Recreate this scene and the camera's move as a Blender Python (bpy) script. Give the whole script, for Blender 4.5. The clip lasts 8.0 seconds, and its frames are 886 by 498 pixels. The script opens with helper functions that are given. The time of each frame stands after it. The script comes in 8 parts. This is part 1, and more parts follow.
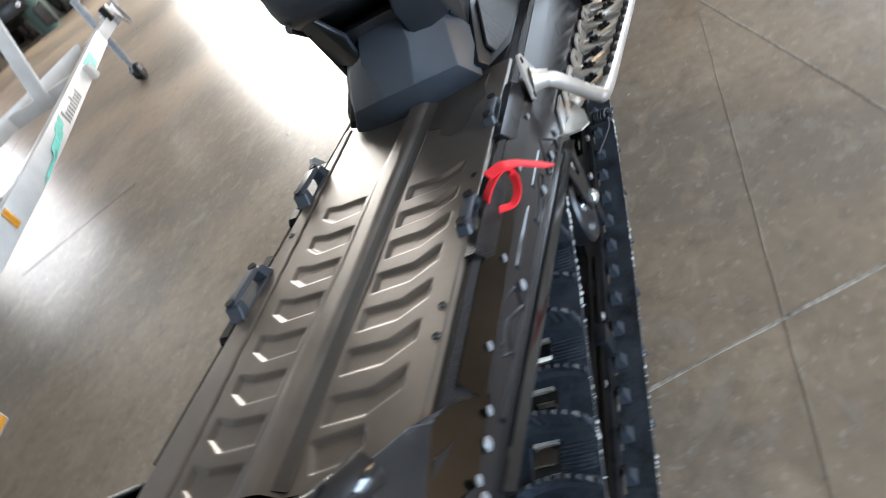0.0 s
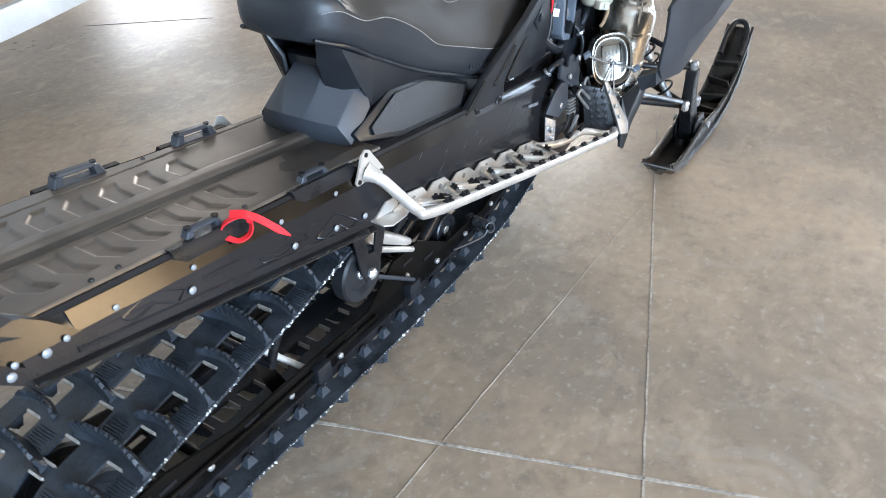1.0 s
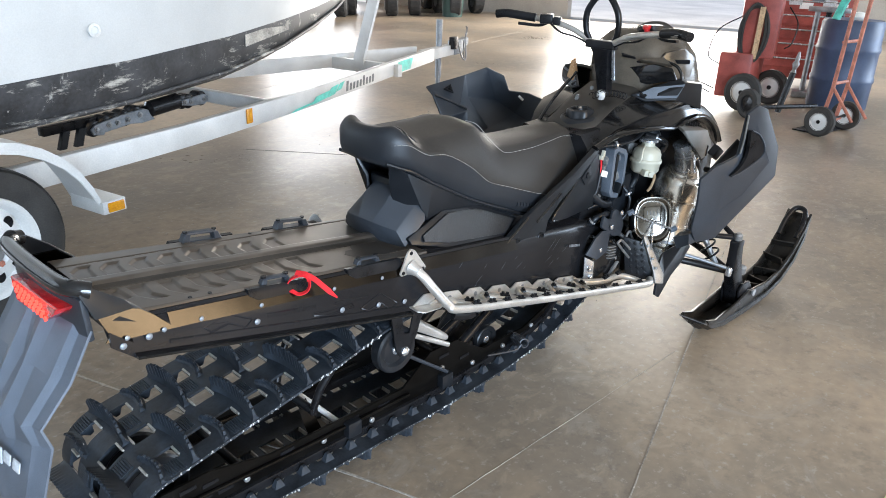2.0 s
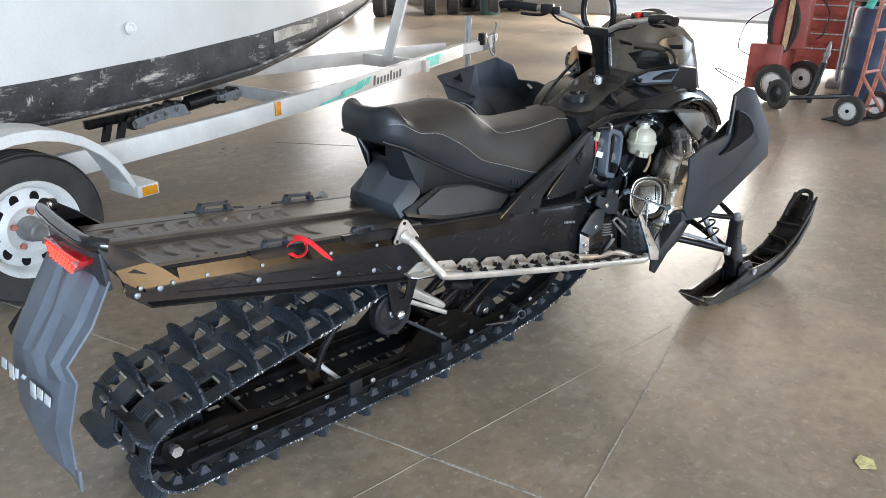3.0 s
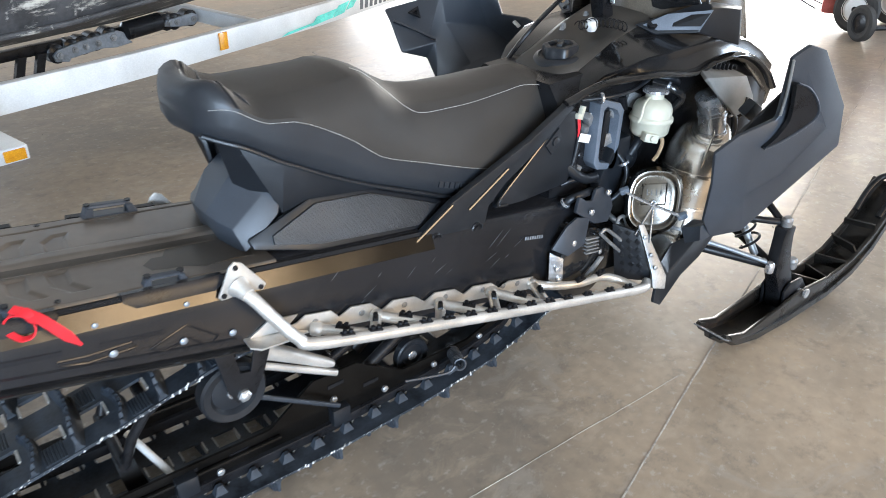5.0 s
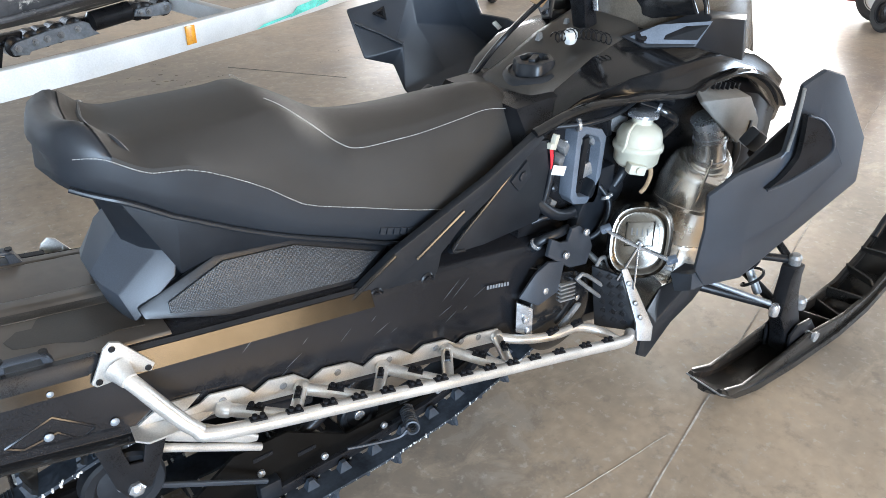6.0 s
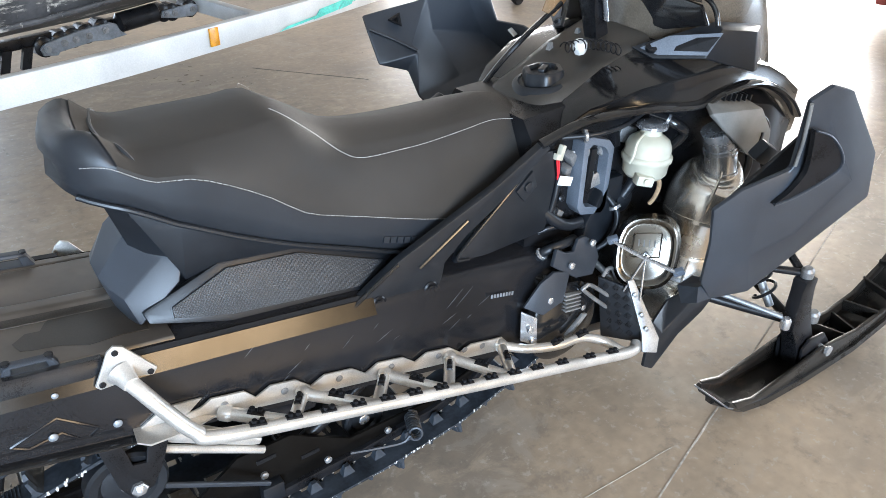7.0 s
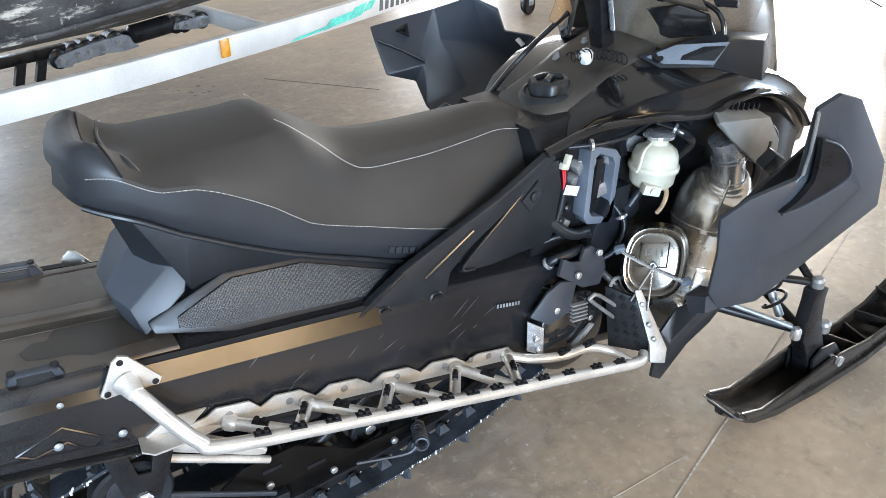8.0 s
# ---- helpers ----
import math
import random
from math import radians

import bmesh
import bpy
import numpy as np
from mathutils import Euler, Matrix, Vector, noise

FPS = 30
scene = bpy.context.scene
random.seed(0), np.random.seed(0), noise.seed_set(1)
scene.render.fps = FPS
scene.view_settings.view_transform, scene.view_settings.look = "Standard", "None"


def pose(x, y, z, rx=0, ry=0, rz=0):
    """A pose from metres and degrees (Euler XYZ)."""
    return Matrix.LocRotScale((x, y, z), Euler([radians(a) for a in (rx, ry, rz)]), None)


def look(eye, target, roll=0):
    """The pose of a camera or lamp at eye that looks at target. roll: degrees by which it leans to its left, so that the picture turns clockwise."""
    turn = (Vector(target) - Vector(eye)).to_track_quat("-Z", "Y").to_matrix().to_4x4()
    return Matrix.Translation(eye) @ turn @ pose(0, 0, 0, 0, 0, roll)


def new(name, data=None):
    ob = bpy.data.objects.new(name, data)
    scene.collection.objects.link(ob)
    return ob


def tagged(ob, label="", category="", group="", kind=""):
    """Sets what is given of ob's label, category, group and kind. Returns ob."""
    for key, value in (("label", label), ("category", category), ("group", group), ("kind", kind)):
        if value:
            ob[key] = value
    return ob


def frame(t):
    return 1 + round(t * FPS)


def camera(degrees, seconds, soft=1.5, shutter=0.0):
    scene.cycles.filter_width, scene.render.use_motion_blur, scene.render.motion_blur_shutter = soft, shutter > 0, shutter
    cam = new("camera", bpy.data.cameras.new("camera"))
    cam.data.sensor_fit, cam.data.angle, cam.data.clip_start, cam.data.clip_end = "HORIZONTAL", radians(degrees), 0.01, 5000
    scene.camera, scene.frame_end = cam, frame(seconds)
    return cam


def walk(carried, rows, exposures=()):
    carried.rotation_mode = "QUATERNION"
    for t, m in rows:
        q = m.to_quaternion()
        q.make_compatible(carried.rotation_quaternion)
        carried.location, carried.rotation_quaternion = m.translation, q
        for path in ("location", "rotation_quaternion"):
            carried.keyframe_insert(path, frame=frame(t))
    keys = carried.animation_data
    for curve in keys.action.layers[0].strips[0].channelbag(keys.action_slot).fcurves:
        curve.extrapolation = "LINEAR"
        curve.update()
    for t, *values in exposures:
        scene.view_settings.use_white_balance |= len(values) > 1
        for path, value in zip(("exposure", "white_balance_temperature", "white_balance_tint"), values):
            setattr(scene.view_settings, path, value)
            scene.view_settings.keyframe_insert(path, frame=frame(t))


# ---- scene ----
cam = camera(61.6, 8.0, 0.8, 0.25)
PATH = [
    (0, (-0.001, -0.519, 1.174), (1.465, 0.298, 0.087), -36.4),
    (0.5, (0.009, -0.839, 1.305), (1.407, -0.014, 0.137), -14.5),
    (1, (0.023, -1.138, 1.368), (1.404, -0.224, 0.247), -1.8),
    (1.5, (-0.08, -1.382, 1.408), (1.293, -0.227, 0.525), 1.6),
    (1.7, (-0.132, -1.466, 1.435), (1.238, -0.249, 0.634), 2.0),
    (2.8, (-0.211, -1.811, 1.42), (1.053, -0.453, 0.673), 0.8),
    (3, (-0.202, -1.832, 1.419), (1.052, -0.468, 0.665), 0.7),
    (3.5, (-0.136, -1.818, 1.405), (1.085, -0.447, 0.613), 0.7),
    (4, (0.076, -1.653, 1.383), (1.247, -0.272, 0.533), 0.5),
    (4.5, (0.359, -1.54, 1.364), (1.48, -0.155, 0.457), 0.5),
    (5, (0.676, -1.422, 1.365), (1.761, -0.043, 0.406), 0.7),
    (5.2, (0.758, -1.38, 1.343), (1.863, -0.002, 0.404), 0.5),
    (6.3, (1.005, -1.254, 1.394), (2.021, 0.129, 0.368), 0.9),
    (6.5, (1.008, -1.272, 1.399), (2.015, 0.122, 0.378), 0.9),
    (7, (1.014, -1.292, 1.404), (1.997, 0.125, 0.391), 0.6),
    (7.5, (1.016, -1.3, 1.406), (1.983, 0.136, 0.405), 0.3),
    (8, (1.027, -1.299, 1.405), (1.989, 0.147, 0.413), 0.0),
]
EXPOSURES = [(0, -0.09, 5800, 10), (0.5, 0.26, 5650, 10), (1, 0.4, 5600, 10), (1.5, 0.15, 5700, 10), (3, -0.24, 5900, 10), (3.5, -0.22, 5850, 10), (4.5, 0.08, 5750, 10), (6.5, 0.34, 5700, 10), (8, 0.34, 5700, 10)]
walk(cam, [(t, look(eye, target, roll)) for t, eye, target, roll in PATH], EXPOSURES)

# ---- world, sun, large lights ----
GRID = radians(18.4)          # the building and the floor joints stand at this angle to the sled


def hall(a, b, z=0.0):
    """A place from metres along the hall (a) and across it to its left (b)."""
    return Vector((a * math.cos(GRID) - b * math.sin(GRID), a * math.sin(GRID) + b * math.cos(GRID), z))


world = bpy.data.worlds.new("sky")
scene.world = world
world.use_nodes = True
wn = world.node_tree
sky = wn.nodes.new("ShaderNodeTexSky")
sky.sky_type, sky.sun_disc = "NISHITA", False
sky.sun_elevation, sky.sun_rotation = radians(48), radians(140)
wn.links.new(sky.outputs[0], wn.nodes["Background"].inputs[0])
wn.nodes["Background"].inputs[1].default_value = 0.12

sun = new("sun", bpy.data.lights.new("sun", "SUN"))
sun.data.energy, sun.data.angle, sun.data.color = 3.5, radians(0.5), (1.0, 0.95, 0.88)
sun.matrix_world = look((0, 0, 20), hall(-14, -12, 0))


def opening_light(name, a, b, z, width, height, facing, watts, color):
    """Sky light that comes in through a door opening."""
    lamp = new(name, bpy.data.lights.new(name, "AREA"))
    lamp.data.shape, lamp.data.size, lamp.data.size_y = "RECTANGLE", width, height
    lamp.data.energy, lamp.data.color = watts, color
    here = hall(a, b, z)
    lamp.matrix_world = look(here, here + facing)
    return lamp


AHEAD, ACROSS = hall(1, 0), hall(0, 1)
opening_light("door_light_front", 16.6, 1.5, 2.3, 4.8, 4.4, -AHEAD, 1700, (1.0, 0.89, 0.74))
opening_light("door_light_side", 16.6, 10.9, 2.2, 3.0, 4.2, -AHEAD, 420, (1.0, 0.93, 0.84))
opening_light("door_light_left", 3.0, 13.6, 2.2, 5.0, 4.2, -ACROSS, 900, (0.9, 0.96, 1.0))
opening_light("door_light_right", -6.0, -7.6, 2.2, 6.5, 4.2, ACROSS, 2200, (0.74, 0.88, 1.0))
opening_light("door_light_warm", 0.9, -7.6, 2.6, 2.0, 2.8, ACROSS, 215, (1.0, 0.66, 0.3))
# Unseen source, added to brighten the floor ahead on the right.
opening_light("fill_light_corner", 10.5, -7.6, 2.2, 5.0, 4.2, ACROSS, 700, (0.85, 0.94, 1.0))


# ---- materials ----
def surface(name, base, rough=0.5, metal=0.0, fine=(120.0, 0.12), broad=(6.0, 0.15), bump=0.0, spread=0.1, coat=0.0, tint=None, shine=0.5):
    """A surface with fine grain and broad wear: base colour, roughness, (scale, share) of both, relief in millimetres."""
    m = bpy.data.materials.new(name)
    m.use_nodes = True
    nt = m.node_tree
    b = nt.nodes["Principled BSDF"]
    co = nt.nodes.new("ShaderNodeTexCoord")
    n1, n2 = nt.nodes.new("ShaderNodeTexNoise"), nt.nodes.new("ShaderNodeTexNoise")
    for n, (scale, _) in ((n1, fine), (n2, broad)):
        n.inputs["Scale"].default_value, n.inputs["Detail"].default_value = scale, 5
        nt.links.new(co.outputs["Object"], n.inputs["Vector"])
    add = nt.nodes.new("ShaderNodeMath")
    add.operation = "MULTIPLY_ADD"
    nt.links.new(n1.outputs["Fac"], add.inputs[0])
    add.inputs[1].default_value = fine[1]
    mul = nt.nodes.new("ShaderNodeMath")
    mul.operation = "MULTIPLY"
    nt.links.new(n2.outputs["Fac"], mul.inputs[0])
    mul.inputs[1].default_value = broad[1]
    nt.links.new(mul.outputs[0], add.inputs[2])
    ramp = nt.nodes.new("ShaderNodeMapRange")
    total = fine[1] + broad[1]
    ramp.inputs["From Min"].default_value, ramp.inputs["From Max"].default_value = 0.25 * total, 0.75 * total
    nt.links.new(add.outputs[0], ramp.inputs["Value"])
    mix = nt.nodes.new("ShaderNodeMix")
    mix.data_type = "RGBA"
    nt.links.new(ramp.outputs[0], mix.inputs["Factor"])
    other = tint or [c * (1 + 2 * total) + 0.01 * total for c in base]
    mix.inputs["A"].default_value = (*[max(0.0, c * (1 - total)) for c in base], 1)
    mix.inputs["B"].default_value = (*[min(1.0, c) for c in other], 1)
    nt.links.new(mix.outputs["Result"], b.inputs["Base Color"])
    rr = nt.nodes.new("ShaderNodeMapRange")
    rr.inputs["To Min"].default_value, rr.inputs["To Max"].default_value = max(0.03, rough - spread), min(1.0, rough + spread)
    nt.links.new(ramp.outputs[0], rr.inputs["Value"])
    nt.links.new(rr.outputs[0], b.inputs["Roughness"])
    b.inputs["Metallic"].default_value, b.inputs["Specular IOR Level"].default_value = metal, shine
    b.inputs["Coat Weight"].default_value, b.inputs["Coat Roughness"].default_value = coat, 0.12
    if bump:
        bp = nt.nodes.new("ShaderNodeBump")
        bp.inputs["Strength"].default_value, bp.inputs["Distance"].default_value = 0.6, bump * 0.001
        nt.links.new(n1.outputs["Fac"], bp.inputs["Height"])
        nt.links.new(bp.outputs["Normal"], b.inputs["Normal"])
    return m


def concrete_floor():
    """Polished brown-grey concrete: tan and grey clouds, mottled stain, pale specks and a worn sealer's gloss."""
    m = surface("polished_concrete", (0.235, 0.218, 0.192), 0.33, 0, (26, 0.16), (0.5, 0.5), 0.12, 0.09, 0.0, (0.5, 0.39, 0.275))
    nt = m.node_tree
    b = nt.nodes["Principled BSDF"]
    co = nt.nodes["Texture Coordinate"]
    colour = b.inputs["Base Color"].links[0].from_socket

    def layer(colour, scale, detail, rough, low, high, share, shade, stretch=(1, 1, 1), twist=0.0):
        mp, n, r, mx = (nt.nodes.new(k) for k in ("ShaderNodeMapping", "ShaderNodeTexNoise", "ShaderNodeMapRange", "ShaderNodeMix"))
        mp.inputs["Scale"].default_value = stretch
        n.inputs["Scale"].default_value, n.inputs["Detail"].default_value, n.inputs["Roughness"].default_value, n.inputs["Distortion"].default_value = scale, detail, rough, twist
        r.interpolation_type = "SMOOTHSTEP"
        r.inputs["From Min"].default_value, r.inputs["From Max"].default_value, r.inputs["To Max"].default_value = low, high, share
        mx.data_type = "RGBA"
        mx.inputs["B"].default_value = (*shade, 1)
        nt.links.new(co.outputs["Object"], mp.inputs["Vector"])
        nt.links.new(mp.outputs[0], n.inputs["Vector"])
        nt.links.new(n.outputs["Fac"], r.inputs["Value"])
        nt.links.new(r.outputs[0], mx.inputs["Factor"])
        nt.links.new(colour, mx.inputs["A"])
        return mx.outputs["Result"]

    colour = layer(colour, 0.9, 8, 0.62, 0.44, 0.66, 0.6, (0.16, 0.146, 0.128))
    colour = layer(colour, 6.0, 9, 0.7, 0.5, 0.66, 0.5, (0.41, 0.335, 0.25), (1, 1.6, 1), 0.6)
    colour = layer(colour, 34.0, 5, 0.65, 0.57, 0.66, 0.4, (0.46, 0.43, 0.385))
    colour = layer(colour, 11.0, 7, 0.72, 0.52, 0.66, 0.38, (0.12, 0.108, 0.096))
    colour = layer(colour, 3.2, 9, 0.75, 0.54, 0.62, 0.3, (0.36, 0.33, 0.29), (1, 1, 1), 1.2)
    nt.links.new(colour, b.inputs["Base Color"])
    return m


CONCRETE = concrete_floor()
JOINT = surface("joint_filler", (0.25, 0.232, 0.205), 0.8, 0, (90, 0.4), (9, 0.5))
SCRATCH = surface("pale_scratch", (0.25, 0.23, 0.2), 0.7, 0, (200, 0.4), (6, 0.4))
WALL = surface("painted_block_wall", (0.34, 0.31, 0.27), 0.8, 0, (60, 0.1), (1.5, 0.15))
CEILING = surface("steel_deck_ceiling", (0.34, 0.325, 0.3), 0.7, 0, (40, 0.1), (1.0, 0.1))
APRON = surface("sunlit_concrete", (0.6, 0.57, 0.53), 0.9, 0, (40, 0.1), (0.8, 0.15))
BLACK = surface("black_textured_plastic", (0.007, 0.0082, 0.0105), 0.36, 0, (900, 0.35), (9, 0.25), 0.1, 0.07, shine=0.42)
SKI = surface("scuffed_ski_plastic", (0.009, 0.0088, 0.0088), 0.3, 0, (400, 0.25), (9, 0.4), 0.08, 0.08, 0, (0.03, 0.026, 0.022), 0.45)
GREYBLACK = surface("weathered_charcoal_plastic", (0.022, 0.0255, 0.032), 0.42, 0, (700, 0.3), (5, 0.3), 0.1, 0.07, shine=0.45)
GLOSS = surface("gloss_black_paint", (0.006, 0.006, 0.007), 0.13, 0, (300, 0.15), (7, 0.5), 0, 0.06, 0.4, (0.02, 0.02, 0.021))
ANODISED = surface("black_anodised_aluminium", (0.01, 0.01, 0.0115), 0.22, 0.0, (500, 0.12), (3, 0.25), 0, 0.06, shine=0.4)
DECK = surface("dusty_black_aluminium", (0.1, 0.089, 0.079), 0.36, 0.55, (45, 0.05), (5, 0.5), 0, 0.05, 0, (0.19, 0.165, 0.14))
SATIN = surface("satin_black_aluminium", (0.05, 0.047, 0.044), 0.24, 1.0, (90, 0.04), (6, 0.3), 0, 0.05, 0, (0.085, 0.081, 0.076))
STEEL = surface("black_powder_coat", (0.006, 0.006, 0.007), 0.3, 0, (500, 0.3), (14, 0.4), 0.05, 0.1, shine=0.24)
RAIL = surface("dirty_black_rail", (0.003, 0.003, 0.0034), 0.36, 0.0, (180, 0.3), (12, 0.5), 0.05, 0.1, 0, (0.008, 0.0072, 0.0065), 0.1)
RUBBER = surface("track_rubber", (0.008, 0.0098, 0.013), 0.42, 0, (120, 0.3), (18, 0.5), 0.4, 0.14, 0, (0.054, 0.065, 0.082), 0.4)
TYRE = surface("tyre_rubber", (0.028, 0.028, 0.028), 0.75, 0, (200, 0.3), (9, 0.4), 0.2, 0.1, 0, (0.06, 0.056, 0.052))
CLIP = surface("worn_steel_clip", (0.33, 0.31, 0.275), 0.5, 0.35, (300, 0.2), (30, 0.4), 0, 0.1)
FRAY = surface("frayed_cord", (0.62, 0.6, 0.49), 0.9, 0, (200, 0.3), (40, 0.3))
ALU = surface("silver_painted_aluminium", (0.5, 0.475, 0.44), 0.36, 0.6, (400, 0.12), (14, 0.2), 0, 0.08)
CHROME = surface("bright_zinc", (0.58, 0.59, 0.61), 0.26, 0.8, (300, 0.04), (20, 0.12), 0, 0.05)
STAINLESS = surface("heat_stained_stainless", (0.92, 0.91, 0.89), 0.25, 0.88, (30, 0.02), (4, 0.14), 0, 0.05, 0, (0.8, 0.73, 0.62))
SHROUD = surface("grey_shroud_plastic", (0.15, 0.145, 0.135), 0.5, 0, (300, 0.1), (12, 0.25), 0.05)
DULL = surface("dulled_stainless", (0.15, 0.15, 0.147), 0.24, 1.0, (60, 0.04), (8, 0.2), 0, 0.06, 0, (0.22, 0.195, 0.16))
FLAP = surface("blue_grey_plastic", (0.1, 0.115, 0.142), 0.44, 0, (700, 0.2), (4, 0.35), 0.1, 0.07, shine=0.5)
VINYL = surface("black_vinyl", (0.018, 0.0205, 0.0255), 0.42, 0, (1400, 0.35), (6, 0.2), 0.25, 0.05, 0, (0.03, 0.034, 0.041), 0.45)
VINYL_TOP = surface("grained_seat_top", (0.03, 0.027, 0.0245), 0.58, 0, (1800, 0.4), (5, 0.2), 0.35, 0.06, 0, (0.054, 0.048, 0.042), 0.35)
MESHPAD = surface("woven_grip_pad", (0.016, 0.017, 0.019), 0.34, 0, (1600, 0.3), (8, 0.2), 0, 0.06, shine=0.6)
THREAD = surface("pale_thread", (0.27, 0.262, 0.25), 0.8, 0, (900, 0.3), (60, 0.3))
WHITE_TANK = surface("translucent_white_plastic", (0.5, 0.48, 0.385), 0.35, 0, (60, 0.03), (9, 0.08))
WHITE = surface("white_paint", (0.6, 0.595, 0.58), 0.35, 0, (150, 0.06), (4, 0.14), 0, 0.08)
GELCOAT = surface("white_gelcoat", (0.56, 0.56, 0.55), 0.22, 0, (150, 0.04), (2, 0.08), 0, 0.06)
RED_LAMP = surface("red_lens", (0.55, 0.01, 0.012), 0.12, 0, (300, 0.3), (40, 0.3), 0, 0.05, 0.5)
RED_CLOTH = surface("red_webbing", (0.75, 0.012, 0.02), 0.6, 0, (600, 0.2), (20, 0.2), 0.2)
AMBER = surface("amber_reflector", (0.85, 0.27, 0.01), 0.2, 0, (300, 0.2), (40, 0.2), 0, 0.05, 0.4)
GREY_PLASTIC = surface("blue_grey_rubber", (0.1, 0.115, 0.14), 0.5, 0, (300, 0.15), (10, 0.2), 0.05)
TEAL = surface("teal_decal", (0.1, 0.5, 0.42), 0.45, 0, (100, 0.2), (10, 0.3))
LETTER = surface("dark_lettering", (0.06, 0.065, 0.07), 0.5, 0, (100, 0.2), (20, 0.2))
LETTER_WHITE = surface("white_lettering", (0.45, 0.46, 0.48), 0.5, 0, (100, 0.2), (20, 0.2))
CABINET_RED = surface("faded_red_enamel", (0.27, 0.06, 0.048), 0.42, 0, (120, 0.15), (5, 0.4), 0, 0.1)
DRUM_BLUE = surface("blue_drum_plastic", (0.05, 0.075, 0.14), 0.45, 0, (120, 0.1), (4, 0.3))
RUST = surface("rusty_red_frame", (0.3, 0.11, 0.07), 0.6, 0, (120, 0.3), (14, 0.4))
CAST = surface("grey_cast_housing", (0.2, 0.2, 0.2), 0.42, 0.5, (300, 0.2), (15, 0.3))
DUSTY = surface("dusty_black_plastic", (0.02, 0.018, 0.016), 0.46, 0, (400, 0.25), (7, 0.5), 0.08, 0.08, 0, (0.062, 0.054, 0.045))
SMOKE = surface("smoked_brown_plastic", (0.072, 0.06, 0.048), 0.22, 0, (300, 0.2), (9, 0.4), 0, 0.06, 0, (0.165, 0.137, 0.104))
BROWN = surface("tinted_screen", (0.24, 0.15, 0.08), 0.25, 0, (200, 0.1), (8, 0.2))
BOTTOM = surface("scraped_black_bottom_paint", (0.03, 0.03, 0.032), 0.5, 0, (60, 0.3), (7, 0.5), 0.1, 0.12)
GALV = surface("galvanised_steel", (0.2, 0.215, 0.235), 0.45, 0.5, (80, 0.15), (12, 0.3))
WOOD = surface("bare_wood", (0.42, 0.29, 0.17), 0.7, 0, (60, 0.3), (7, 0.3))
PAPER = surface("paper_tag", (0.8, 0.8, 0.78), 0.7, 0, (100, 0.05), (10, 0.05))
LEAF = surface("dry_leaf", (0.6, 0.47, 0.22), 0.8, 0, (100, 0.3), (40, 0.3))


def scrape(m, color, low, high, scale, stretch):
    """Scraped patches of another colour over a material."""
    nt = m.node_tree
    b = nt.nodes["Principled BSDF"]
    old = b.inputs["Base Color"].links[0].from_socket
    mp, n, r, mx = (nt.nodes.new(k) for k in ("ShaderNodeMapping", "ShaderNodeTexNoise", "ShaderNodeMapRange", "ShaderNodeMix"))
    mp.inputs["Scale"].default_value = stretch
    n.inputs["Scale"].default_value, n.inputs["Detail"].default_value, n.inputs["Roughness"].default_value = scale, 10, 0.72
    r.inputs["From Min"].default_value, r.inputs["From Max"].default_value = low, high
    mx.data_type = "RGBA"
    mx.inputs["B"].default_value = (*color, 1)
    nt.links.new(nt.nodes["Texture Coordinate"].outputs["Object"], mp.inputs["Vector"])
    nt.links.new(mp.outputs[0], n.inputs["Vector"])
    nt.links.new(n.outputs["Fac"], r.inputs["Value"])
    nt.links.new(r.outputs[0], mx.inputs["Factor"])
    nt.links.new(old, mx.inputs["A"])
    nt.links.new(mx.outputs["Result"], b.inputs["Base Color"])


scrape(BOTTOM, (0.5, 0.48, 0.43), 0.56, 0.64, 3.5, (1, 1, 3.5))
scrape(BOTTOM, (0.42, 0.41, 0.38), 0.6, 0.66, 9.0, (2.5, 2.5, 0.7))
scrape(SKI, (0.12, 0.085, 0.06), 0.56, 0.72, 5, (1, 2, 2))
scrape(BLACK, (0.03, 0.03, 0.032), 0.6, 0.75, 9, (1, 3, 3))


def woven(m, scale, depth):
    """A fine woven relief of two crossing waves."""
    nt = m.node_tree
    co = nt.nodes["Texture Coordinate"]
    product = nt.nodes.new("ShaderNodeMath")
    product.operation = "MULTIPLY"
    for k, way in enumerate(("X", "Z")):
        wave = nt.nodes.new("ShaderNodeTexWave")
        wave.bands_direction = way
        wave.inputs["Scale"].default_value = scale
        nt.links.new(co.outputs["Object"], wave.inputs["Vector"])
        nt.links.new(wave.outputs["Fac"], product.inputs[k])
    bp = nt.nodes.new("ShaderNodeBump")
    bp.inputs["Strength"].default_value, bp.inputs["Distance"].default_value = 0.9, depth
    nt.links.new(product.outputs[0], bp.inputs["Height"])
    nt.links.new(bp.outputs["Normal"], nt.nodes["Principled BSDF"].inputs["Normal"])


woven(MESHPAD, 120.0, 0.0007)
scrape(ANODISED, (0.022, 0.02, 0.019), 0.62, 0.8, 5, (1, 3, 3))


# ---- mesh helpers ----
def rounded(bm, width, segments=2, least=25):
    """Bevel the edges that are sharper than so many degrees."""
    bm.normal_update()
    edges = [e for e in bm.edges if len(e.link_faces) == 2 and e.calc_face_angle(0) > radians(least)]
    if edges and width:
        bmesh.ops.bevel(bm, geom=edges, offset=width, segments=segments, affect="EDGES", clamp_overlap=True, profile=0.6)


def box(bm, centre, size, turn=(0, 0, 0), bevel=0.0):
    m = pose(*centre, *turn) @ Matrix.Diagonal((*size, 1))
    piece = bmesh.new()
    bmesh.ops.create_cube(piece, size=1, matrix=m)
    rounded(piece, bevel)
    merge(bm, piece)
    return bm


